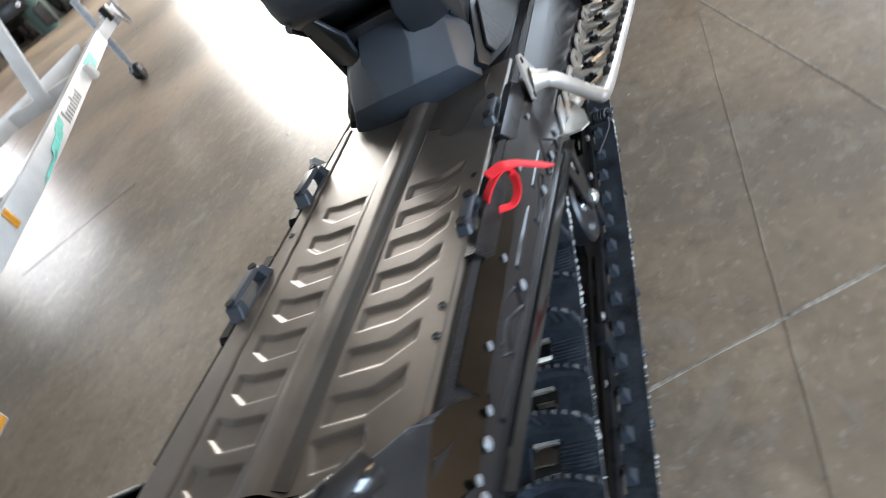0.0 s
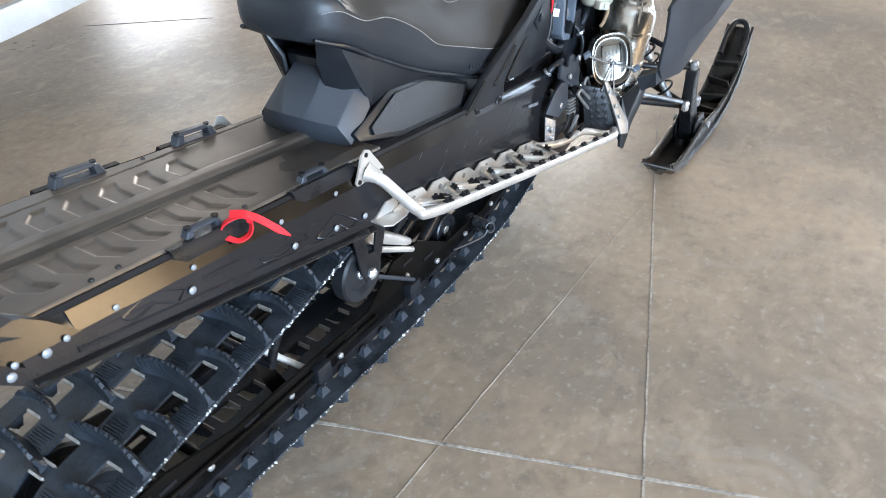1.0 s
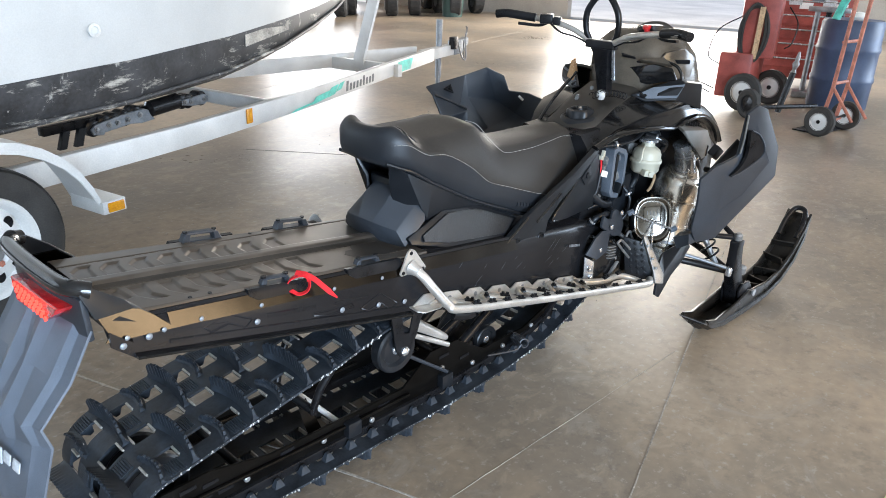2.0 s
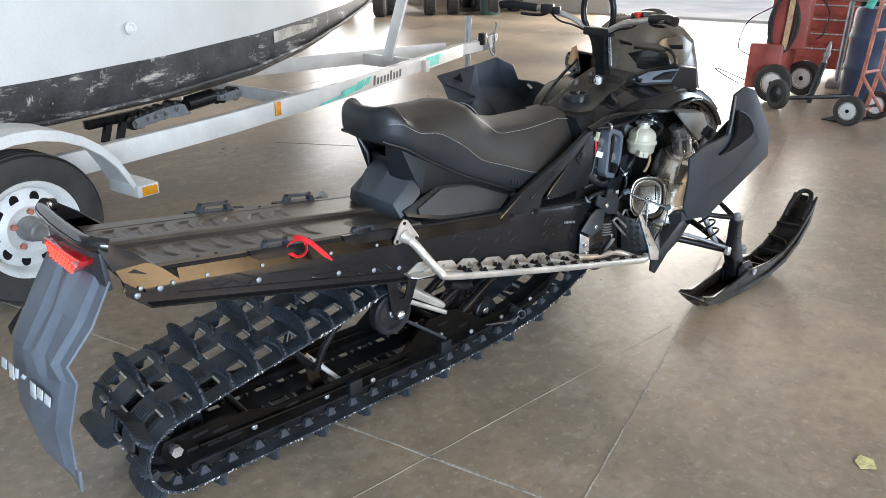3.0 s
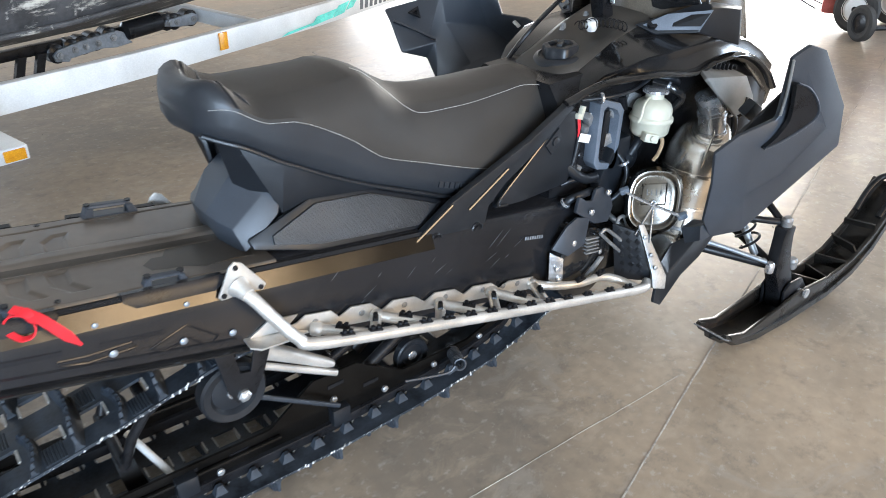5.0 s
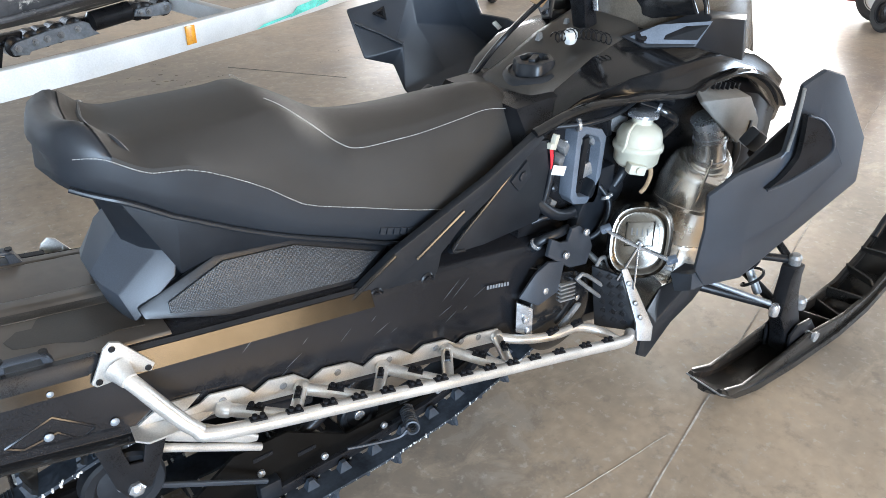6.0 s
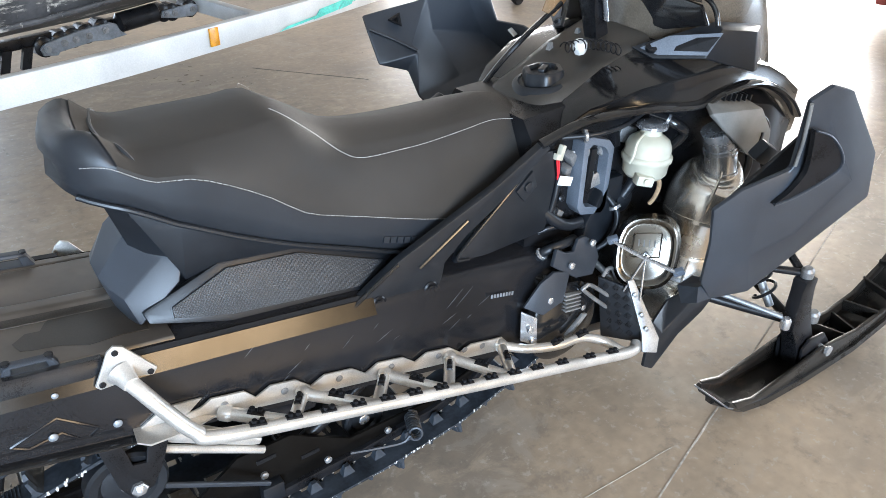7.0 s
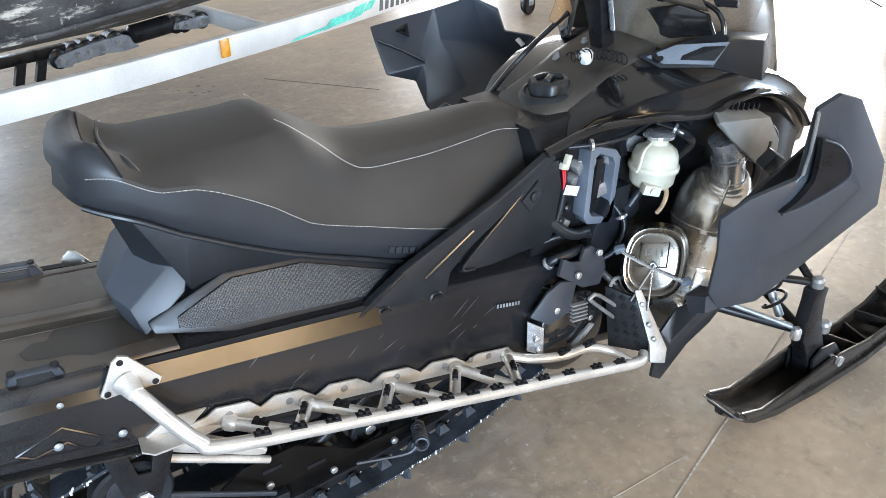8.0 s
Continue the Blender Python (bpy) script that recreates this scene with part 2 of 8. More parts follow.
def merge(bm, piece):
    piece.verts.index_update()
    verts = [bm.verts.new(v.co) for v in piece.verts]
    for f in piece.faces:
        bm.faces.new([verts[v.index] for v in f.verts])
    piece.free()


def loft(bm, rings, cap=True, closed=True):
    """Skin through rings of equally many points."""
    rows = [[bm.verts.new(p) for p in ring] for ring in rings]
    n = len(rows[0])
    for a, b in zip(rows, rows[1:]):
        for k in range(n if closed else n - 1):
            bm.faces.new((a[k], a[(k + 1) % n], b[(k + 1) % n], b[k]))
    if cap:
        bm.faces.new(rows[0][::-1])
        bm.faces.new(rows[-1])
    bmesh.ops.recalc_face_normals(bm, faces=bm.faces)
    return bm


def smooth_line(points, steps=6):
    """A Catmull-Rom line through points."""
    p = [Vector(q) for q in points]
    p = [2 * p[0] - p[1], *p, 2 * p[-1] - p[-2]]
    out = []
    for k in range(1, len(p) - 2):
        for s in range(steps):
            t = s / steps
            out.append(0.5 * ((2 * p[k]) + (p[k + 1] - p[k - 1]) * t + (2 * p[k - 1] - 5 * p[k] + 4 * p[k + 1] - p[k + 2]) * t * t
                              + (3 * p[k] - p[k - 1] - 3 * p[k + 1] + p[k + 2]) * t ** 3))
    return out + [p[-2]]


def tube(bm, points, radius, sides=10, squash=1.0, cap=True):
    """A round bar along points; radius may be one number or one for each point."""
    p = [Vector(q) for q in points]
    radii = radius if isinstance(radius, (list, tuple)) else [radius] * len(p)
    side, rings = None, []
    for k, q in enumerate(p):
        way = (p[min(k + 1, len(p) - 1)] - p[max(k - 1, 0)]).normalized()
        if side is None:
            side = way.cross(Vector((0, 0, 1)) if abs(way.z) < 0.9 else Vector((1, 0, 0))).normalized()
        side = (side - way * side.dot(way)).normalized()
        up = side.cross(way)
        rings.append([q + radii[k] * (math.cos(a) * side + squash * math.sin(a) * up) for a in (2 * math.pi * s / sides for s in range(sides))])
    return loft(bm, rings, cap)


def lathe(bm, profile, at, axis=(0, 1, 0), sides=24, hollow=False):
    """A turned body: profile of (radius, along) round an axis; hollow leaves the hole of a ring open."""
    way = Vector(axis).normalized()
    u = way.cross(Vector((0, 0, 1)) if abs(way.z) < 0.9 else Vector((1, 0, 0))).normalized()
    v = way.cross(u)
    rings = [[Vector(at) + way * h + max(r, 1e-4) * (math.cos(a) * u + math.sin(a) * v) for a in (2 * math.pi * s / sides for s in range(sides))] for r, h in profile]
    return loft(bm, rings + rings[:1], False) if hollow else loft(bm, rings)


def plate(bm, outline, axis, low, high, bevel=0.0, least=25):
    """A flat outline of two coordinates drawn out along an axis from low to high."""
    def put(p, h):
        return {"x": (h, p[0], p[1]), "y": (p[0], h, p[1]), "z": (p[0], p[1], h)}[axis]
    piece = bmesh.new()
    loft(piece, [[put(p, low) for p in outline], [put(p, high) for p in outline]])
    rounded(piece, bevel, 2, least)
    merge(bm, piece)
    return bm


def shell(bm, corners, faces, thick, bevel=0.0, away=(0, 0, 0)):
    """A folded sheet with thickness; away is a point on its hollow side."""
    piece = bmesh.new()
    v = [piece.verts.new(c) for c in corners]
    for f in faces:
        piece.faces.new([v[k] for k in f])
    bmesh.ops.recalc_face_normals(piece, faces=piece.faces)
    piece.normal_update()
    f = max(piece.faces, key=lambda g: g.calc_area())
    if (Vector(away) - f.calc_center_median()).dot(f.normal) > 0:
        bmesh.ops.reverse_faces(piece, faces=piece.faces)
    bmesh.ops.solidify(piece, geom=piece.faces[:], thickness=thick)
    rounded(piece, bevel)
    merge(bm, piece)
    return bm


def made(name, bm, material, angle=38):
    mesh = bpy.data.meshes.new(name)
    bmesh.ops.recalc_face_normals(bm, faces=bm.faces)
    bm.to_mesh(mesh)
    bm.free()
    mesh.materials.append(material)
    mesh.polygons.foreach_set("use_smooth", [True] * len(mesh.polygons))
    mesh.set_sharp_from_angle(angle=radians(angle))
    return mesh


def thing(name, at, label, category, group=""):
    ob = new(name)
    ob.location = at
    return tagged(ob, label, category, group)


def part(name, bm, material, parent, label="", angle=38):
    ob = new(name, made(name, bm, material, angle))
    ob.parent = parent
    if parent.type == "EMPTY":
        ob.matrix_parent_inverse = Matrix.Translation(-Vector(parent.location))
    return tagged(ob, label)


def repeat(name, mesh, parent, m):
    """One more piece on a shared mesh, at the pose m."""
    ob = new(name, mesh)
    ob.parent = parent
    if parent.type == "EMPTY":
        ob.matrix_parent_inverse = Matrix.Translation(-Vector(parent.location))
    ob.matrix_basis = m
    return ob


def structure(name, bm, material, label="", category=""):
    return tagged(new(name, made(name, bm, material)), label, category, "", "structure")


def bm_():
    return bmesh.new()


# ---- the hall ----
A0, A1, B0, B1, H = -12.0, 17.0, -8.0, 14.0, 5.6


def hall_box(bm, a0, a1, b0, b1, z0, z1):
    return loft(bm, [[hall(a, b, z) for a, b in ((a0, b0), (a1, b0), (a1, b1), (a0, b1))] for z in (z0, z1)])


def floor_field():
    bm = bm_()
    hall_box(bm, -60, 90, -60, 70, -0.2, 0)
    return structure("floor", bm, CONCRETE, "polished brown-grey concrete floor with stains and scuffs", "floor")


floor = floor_field()
yard = structure("ground", hall_box(bm_(), 17.3, 70, -40, 60, -0.03, 0.004), APRON, "sunlit concrete yard outside the open doors", "ground")


def wall_with_doors(name, flat, at, lo, hi, doors, thick=0.3):
    """A wall across ('a') or along ('b') the hall with door openings (from, to, height)."""
    bm, pos = bm_(), lo
    def block(p, q, z0, z1):
        hall_box(bm, at, at + thick, p, q, z0, z1) if flat == "a" else hall_box(bm, p, q, at, at + thick, z0, z1)
    for p, q, h in doors:
        block(pos, p, 0, H)
        block(p, q, h, H)
        pos = q
    block(pos, hi, 0, H)
    return structure(name, bm, WALL, "plain tan-painted workshop wall with door openings", "wall")


wall_with_doors("wall_front", "a", A1, B0 - 0.3, B1 + 0.3, [(-0.9, 3.9, 4.5), (9.4, 12.4, 4.3)])
wall_with_doors("wall_back", "a", A0 - 0.3, B0 - 0.3, B1 + 0.3, [])
wall_with_doors("wall_left", "b", B1, A0, A1, [(0.5, 5.5, 4.3)])
# The last opening here is unseen and added to hold the corner lamp.
wall_with_doors("wall_right", "b", B0 - 0.3, A0, A1, [(-9.25, -2.75, 4.3), (-0.2, 2.0, 4.3), (8.0, 13.0, 4.3)])
structure("ceiling", hall_box(bm_(), A0 - 0.3, A1 + 0.3, B0 - 0.3, B1 + 0.3, H, H + 0.2), CEILING, "plain light ceiling of the hall", "ceiling")


def joint(a0, b0, a1, b1, width, material, name, label, seed):
    """A filled saw cut: a thin crumbly strip in the floor."""
    rnd = random.Random(seed)
    p, q = Vector((a0, b0, 0)), Vector((a1, b1, 0))
    n = max(2, int((q - p).length / 0.05))
    side = Vector((-(q - p).y, (q - p).x, 0)).normalized()
    left, right = [], []
    for k in range(n + 1):
        c = p.lerp(q, k / n) + side * rnd.uniform(-0.0012, 0.0012)
        w = width * rnd.uniform(0.5, 1.0) * 0.5
        left.append(c + side * w), right.append(c - side * w)
    bm = bm_()
    rings = [[l + Vector((0, 0, -0.002)), l + Vector((0, 0, 0.0016)), r + Vector((0, 0, 0.0016)), r + Vector((0, 0, -0.002))] for l, r in zip(left, right)]
    loft(bm, rings)
    return structure(name, bm, material, label, "floor joint")


def line_point(base, way, d):
    return base[0] + way[0] * d, base[1] + way[1] * d


CROSS = (1.163, -0.902)
D1, D2 = (0.9497, 0.3131), (-0.322, 0.9467)
for k, (base, way, lo, hi) in enumerate([(CROSS, D1, -9, 17), (CROSS, D2, -7, 4.6), ((-0.44, 3.72), D1, -9, 19)]):
    joint(*line_point(base, way, lo), *line_point(base, way, hi), (0.0055, 0.011, 0.0055)[k], JOINT, "trim", "pale dusty saw-cut joint in the concrete floor", 11 + k)
joint(0.45, -0.45, 2.3, -0.485, 0.0016, SCRATCH, "trim", "thin pale scratch line on the concrete floor", 5)
joint(2.65, 3.2, 3.15, 2.6, 0.004, LETTER, "trim", "hairline crack in the concrete floor", 6)

# ---- the snowmobile ----
sled = thing("snowmobile", (1.2, 0, 0), "black mountain snowmobile with open side panels and bare exhaust", "snowmobile")


def deck_z(x):
    """Height of the tunnel's top edge."""
    return 0.701 - 0.112 * (x - 0.4)


def skirt_z(x):
    """Height of the tunnel's lower edge."""
    return 0.634 - 0.214 * (x - 0.337)


def pressed_sheet():
    """The deck's sheet: a centre ridge, a seam and two rows of bent pockets pressed into it."""
    xs, ys = np.linspace(0.33, 1.22, 330), np.linspace(-0.186, 0.186, 150)
    gx, gy = np.meshgrid(xs, ys, indexing="ij")
    high = np.interp(gy, (-0.186, -0.183, 0.183, 0.186), (0.004, 0.0125, 0.0125, 0.004))
    high += np.interp(gy, (-0.045, -0.04, -0.026, -0.02, 0.0, 0.006, 0.022), (0.0, 0.001, 0.0125, 0.014, 0.014, 0.0125, 0.0))
    high -= 0.004 * np.clip(1.6 - np.abs(gy - 0.128 - 0.045 * (gx - 0.38)) / 0.002, 0, 1)
    pockets = []
    for k in range(7):
        x = 0.41 + 0.069 * k
        pockets.append([(x, -0.058), (x, -0.112), (x + 0.024, -0.147), (x + 0.056, -0.147), (x + 0.034, -0.11), (x + 0.038, -0.056)])
    for k in range(-1, 7):
        x = 0.41 + 0.067 * k + 0.001 * k * k
        pockets.append([(x, 0.031), (x, 0.083), (x + 0.026, 0.111), (x + 0.056, 0.113), (x + 0.044, 0.084), (x + 0.04, 0.031)])
    pockets.append([(0.351, -0.066), (0.357, -0.108), (0.372, -0.122), (0.396, -0.116), (0.391, -0.052)])
    for n, corners in enumerate(pockets):
        near = np.full(gx.shape, 9.0)
        inside = np.zeros(gx.shape, bool)
        for (ax, ay), (bx, by) in zip(corners, corners[1:] + corners[:1]):
            ex, ey = bx - ax, by - ay
            u = np.clip(((gx - ax) * ex + (gy - ay) * ey) / (ex * ex + ey * ey), 0, 1)
            near = np.minimum(near, np.hypot(gx - ax - u * ex, gy - ay - u * ey))
            crosses = (ay > gy) != (by > gy)
            inside ^= crosses & (gx < ax + (gy - ay) * ex / (ey if ey else 1e-9))
        u = np.clip((np.where(inside, near, -near) + 0.002) / 0.007, 0, 1)
        high -= (0.0045 if n < len(pockets) - 1 else 0.0055) * u * u * (3 - 2 * u)
    wave = np.random.default_rng(3)
    for _ in range(5):
        high += 0.0003 * np.sin(gx * wave.uniform(8, 30) + gy * wave.uniform(-25, 25) + wave.uniform(0, 6))
    bm = bm_()
    rows = [[bm.verts.new((x, y, deck_z(x) + h)) for y, h in zip(ys, line)] for x, line in zip(xs, high)]
    for a, b in zip(rows, rows[1:]):
        for k in range(len(ys) - 1):
            bm.faces.new((a[k], b[k], b[k + 1], a[k + 1]))
    return bm


def tunnel():
    bm, rings = bm_(), []
    for x in (0.30, 0.345, 0.7, 1.1, 1.5, 1.9, 2.12):
        t, b = deck_z(x), min(skirt_z(x), deck_z(x) - 0.03) if x > 0.31 else 0.672
        out = [(-0.225, b), (-0.224, b + 0.035), (-0.212, t - 0.02), (-0.2, t), (-0.19, t + 0.006), (0.19, t + 0.006), (0.2, t), (0.212, t - 0.02), (0.224, b + 0.035), (0.225, b)]
        inn = [(0.221, b), (0.196, t - 0.006), (-0.196, t - 0.006), (-0.221, b)]
        rings.append([Vector((x, y, z)) for y, z in out + inn])
    loft(bm, rings)
    body = part("tunnel", bm, ANODISED, sled, "black aluminium tunnel")
    deck = part("deck_skin", pressed_sheet(), DECK, body, "dusty brown-black pressed tunnel top", 60)
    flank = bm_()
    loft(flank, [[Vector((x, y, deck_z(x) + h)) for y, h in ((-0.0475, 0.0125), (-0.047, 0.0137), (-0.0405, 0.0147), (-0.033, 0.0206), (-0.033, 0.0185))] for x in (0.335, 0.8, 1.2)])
    part("ridge_flank", flank, DUSTY, deck, "dark strip on the near flank of the centre ridge")
    for x, y in ((0.547, -0.172), (0.498, -0.174), (0.592, -0.036), (0.82, -0.17), (0.66, 0.17), (0.86, 0.17)):
        h = bm_()
        lathe(h, [(0.0055, 0), (0.005, 0.0016), (0.0025, 0.0016), (0.002, 0.0006)], (x, y, deck_z(x) + 0.0125), (0.11, 0, 1), 10)
        part("rivet", h, STEEL, deck)

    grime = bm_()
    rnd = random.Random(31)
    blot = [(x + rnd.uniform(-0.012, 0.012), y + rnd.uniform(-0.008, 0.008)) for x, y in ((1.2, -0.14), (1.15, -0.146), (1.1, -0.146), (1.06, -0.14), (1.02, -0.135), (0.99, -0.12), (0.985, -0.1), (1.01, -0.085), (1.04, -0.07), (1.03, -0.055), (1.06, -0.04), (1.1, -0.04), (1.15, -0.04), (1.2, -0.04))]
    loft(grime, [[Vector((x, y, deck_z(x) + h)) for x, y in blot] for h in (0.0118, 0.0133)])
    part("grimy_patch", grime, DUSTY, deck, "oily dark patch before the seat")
    lip = bm_()
    loft(lip, [[Vector((x, y, skirt_z(x) + h)) for y, h in ((-0.222, 0.0), (-0.238, 0.001), (-0.24, 0.006), (-0.2255, 0.012), (-0.222, 0.012))] for x in (0.345, 1.12)])
    part("lower_lip", lip, GLOSS, body, "rolled lower edge")
    step = bm_()
    loft(step, [[Vector((x, y, skirt_z(x) + h)) for y, h in ((-0.221, 0.02), (-0.2285, 0.024), (-0.2285, 0.03), (-0.221, 0.034))] for x in (0.42, 1.1)])
    part("side_rib", step, ANODISED, body, "pressed rib along the side")
    for x0, x1 in ((0.44, 0.56), (0.66, 0.8), (0.86, 0.97)):
        bm = bm_()
        loft(bm, [[Vector((x, -0.2165 - h, (deck_z(x) + skirt_z(x)) / 2 + dz)) for h, dz in ((0, -0.008), (0.005, -0.004), (0.005, 0.004), (0, 0.008))] for x in (x0, x1)])
        part("side_emboss", bm, ANODISED, body)
    for arrow in ([(0.94, 0.545), (1.012, 0.566), (1.067, 0.521), (1.042, 0.507), (1.013, 0.537), (0.963, 0.531), (0.94, 0.545)],
                  [(0.788, 0.583), (0.832, 0.575), (0.911, 0.571), (0.917, 0.559), (0.834, 0.562), (0.79, 0.574), (0.788, 0.583)], [(0.5, 0.645), (0.56, 0.655), (0.62, 0.625), (0.6, 0.612), (0.56, 0.635), (0.515, 0.63), (0.5, 0.645)]):
        for side in (-1, 1):
            ridge = bm_()
            tube(ridge, [(x, side * (0.212 + 0.012 * (deck_z(x) - 0.02 - z) / max(0.02, deck_z(x) - skirt_z(x) - 0.055)), z) for x, z in arrow], 0.0028, 6)
            part("pressed_arrow", ridge, ANODISED, body)
    seam = bm_()
    loft(seam, [[Vector((x, y, deck_z(x) + h)) for y, h in ((-0.2, -0.002), (-0.204, 0.004), (-0.196, 0.009), (-0.19, 0.006))] for x in (0.34, 1.6)])
    part("edge_fold", seam, ANODISED, body, "folded upper edge")
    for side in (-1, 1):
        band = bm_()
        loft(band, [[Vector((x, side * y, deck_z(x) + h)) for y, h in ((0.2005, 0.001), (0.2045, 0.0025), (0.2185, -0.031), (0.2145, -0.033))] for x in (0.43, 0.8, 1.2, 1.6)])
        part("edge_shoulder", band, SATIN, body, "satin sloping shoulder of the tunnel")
    return body


tunnel_body = tunnel()


def rivets():
    bm = bm_()
    lathe(bm, [(0.0075, 0), (0.0075, 0.0015), (0.005, 0.0035), (0.0, 0.0042)], (0, 0, 0), (0, -1, 0), 12)
    mesh = made("rivet", bm, GALV)
    for x in (0.323, 0.377, 0.63, 0.877, 1.0, 1.095):
        repeat("rivet", mesh, tunnel_body, pose(x, -0.2255, skirt_z(x) + 0.045 if x > 0.35 else 0.668))
    small = bm_()
    lathe(small, [(0.0055, 0), (0.0055, 0.0015), (0.0, 0.004)], (0, 0, 0), (0, -1, 0), 10)
    mesh = made("rivet", small, GALV)
    for x in (0.332, 0.409, 0.499, 0.649, 0.86, 1.02):
        repeat("rivet", mesh, tunnel_body, pose(x, -0.2165 - (0.0115 if x < 0.44 else 0.0), deck_z(x) - 0.024))

    # faded model lettering as plain bars
    mark = bm_()
    for k in range(8):
        x = 1.885 + 0.0085 * k
        shell(mark, [(x, -0.2262, 0.4705 - 0.0017 * k), (x + 0.005, -0.2262, 0.4695 - 0.0017 * k), (x + 0.006, -0.2256, 0.4785 - 0.0017 * k), (x + 0.001, -0.2256, 0.4795 - 0.0017 * k)], [(0, 1, 2, 3)], 0.0012, 0, (1.9, 0, 0.47))
    part("side_mark", mark, GALV, tunnel_body, "small pale lettering")

    # pale boot scuffs on the side above the footboard
    rnd = random.Random(21)
    for _ in range(16):
        x, drop, long = rnd.uniform(1.3, 1.9), rnd.uniform(0.05, 0.14), rnd.uniform(0.012, 0.05)
        t, b = deck_z(x), skirt_z(x)
        z = t - drop
        def side(px, pz):
            f = min(1.0, max(0.0, (deck_z(px) - 0.02 - pz) / (deck_z(px) - 0.02 - skirt_z(px) - 0.035)))
            return Vector((px, -(0.2127 + 0.012 * f), pz))
        a, c = side(x, z), side(x + long, z + long * rnd.uniform(0.3, 0.8))
        w = rnd.uniform(0.0006, 0.0014)
        scuff = bm_()
        shell(scuff, [a, a.lerp(c, 0.5) + Vector((0, 0, w)), c, a.lerp(c, 0.5) - Vector((0, 0, w))], [(0, 1, 2, 3)], 0.0008, 0, (x, 0, z))
        part("scuff", scuff, LETTER, tunnel_body, "pale boot scuff")


rivets()


def corner_plates():
    for s, name in ((-1, "corner_plate"), (1, "corner_plate")):
        bm = bm_()
        shell(bm, [(0.288, s * 0.203, 0.738), (0.362, s * 0.2035, 0.737), (0.398, s * 0.212, 0.709), (0.434, s * 0.226, 0.671), (0.292, s * 0.222, 0.684), (0.304, s * 0.2175, 0.696)],
              [(0, 1, 2, 5), (2, 3, 4, 5)], 0.004, 0.0, (0.4, 0, 0.6))
        p = part(name, bm, SATIN, tunnel_body, "satin folded end plate at the tunnel's rear corner", 12)
        # No hole is cut; a dark sheet gives the triangle its shade.
        slot = bm_()
        shell(slot, [(0.315, s * 0.2085, 0.722), (0.36, s * 0.214, 0.7065), (0.331, s * 0.208, 0.7265)], [(0, 1, 2)], 0.004, 0.0, (0.33, 0, 0.6))
        part("slot", slot, STEEL, p, "dark sheet standing for a shaded triangular opening")
        fin = bm_()
        shell(fin, [(0.283, s * 0.212, 0.735), (0.362, s * 0.208, 0.735), (0.402, s * 0.2, 0.706), (0.345, s * 0.2, 0.758), (0.30, s * 0.2, 0.79), (0.278, s * 0.2, 0.808), (0.262, s * 0.205, 0.79)],
              [(0, 1, 3, 4), (1, 2, 3), (0, 4, 5, 6)], 0.005, 0.0015, (0.33, 0, 0.7))
        part("corner_fin", fin, BLACK, p, "black upright fin that carries the bumper")


corner_plates()


def bumper():
    """A straight tube between the two corner fins, with welded collars and a moulded lamp panel below it."""
    bm = bm_()
    tube(bm, smooth_line([(0.288, -0.196, 0.792), (0.268, -0.185, 0.798), (0.252, -0.15, 0.797), (0.246, -0.05, 0.795), (0.245, 0.05, 0.795), (0.25, 0.15, 0.793), (0.266, 0.185, 0.792), (0.288, 0.196, 0.788)], 5), 0.0175, 16)
    bar = part("rear_bumper", bm, GLOSS, sled, "gloss black tubular rear bumper")
    for s in (-1, 1):
        collar = bm_()
        lathe(collar, [(0.0175, -0.006), (0.0195, -0.003), (0.0195, 0.003), (0.0175, 0.006)], (0.262, s * 0.176, 0.797), (0.5, -s * 0.8, 0), 16)
        part("weld_collar", collar, STEEL, bar, "welded collar")
    back = bm_()
    shell(back, [(0.262, -0.2, 0.78), (0.252, -0.05, 0.775), (0.254, 0.1, 0.775), (0.262, 0.2, 0.78), (0.268, 0.2, 0.69), (0.258, 0.1, 0.66), (0.256, -0.05, 0.665), (0.268, -0.2, 0.685)],
          [(0, 1, 6, 7), (1, 2, 5, 6), (2, 3, 4, 5)], 0.014, 0.005, (0.5, 0, 0.7))
    part("lamp_panel", back, GREYBLACK, bar, "charcoal lamp panel")


bumper()


def tail_lamp():
    """A dished wedge-shaped lens with two rows of small lit diodes."""
    bm = bm_()
    outer = [(0.118, 0.735), (-0.165, 0.757), (-0.15, 0.742), (-0.088, 0.705), (0.1, 0.682)]
    c = Vector((-0.02, 0.722))
    def ring(x, k):
        return [Vector((x, c.x + (y - c.x) * k, c.y + (z - c.y) * k)) for y, z in outer]
    loft(bm, [ring(0.262, 1.0), ring(0.236, 1.0), ring(0.231, 0.95), ring(0.233, 0.84)])
    rounded(bm, 0.003)
    lamp = part("tail_lamp", bm, RED_LAMP, sled, "lit red tail lamp")
    led = bm_()
    lathe(led, [(0.006, 0), (0.006, 0.003), (0.0, 0.005)], (0, 0, 0), (-1, 0, 0.2), 8)
    glow = bpy.data.materials.new("red_glow")
    glow.use_nodes = True
    g = glow.node_tree.nodes["Principled BSDF"]
    g.inputs["Base Color"].default_value = (0.8, 0.02, 0.02, 1)
    g.inputs["Emission Color"].default_value, g.inputs["Emission Strength"].default_value = (1, 0.06, 0.03, 1), 3.0
    mesh = made("led", led, glow)
    for j in range(3):
        for k in range(8):
            y = 0.075 - 0.023 * k + 0.008 * j
            repeat("led", mesh, lamp, pose(0.232, y, 0.703 + 0.012 * j - 0.05 * (y - 0.02)))


tail_lamp()


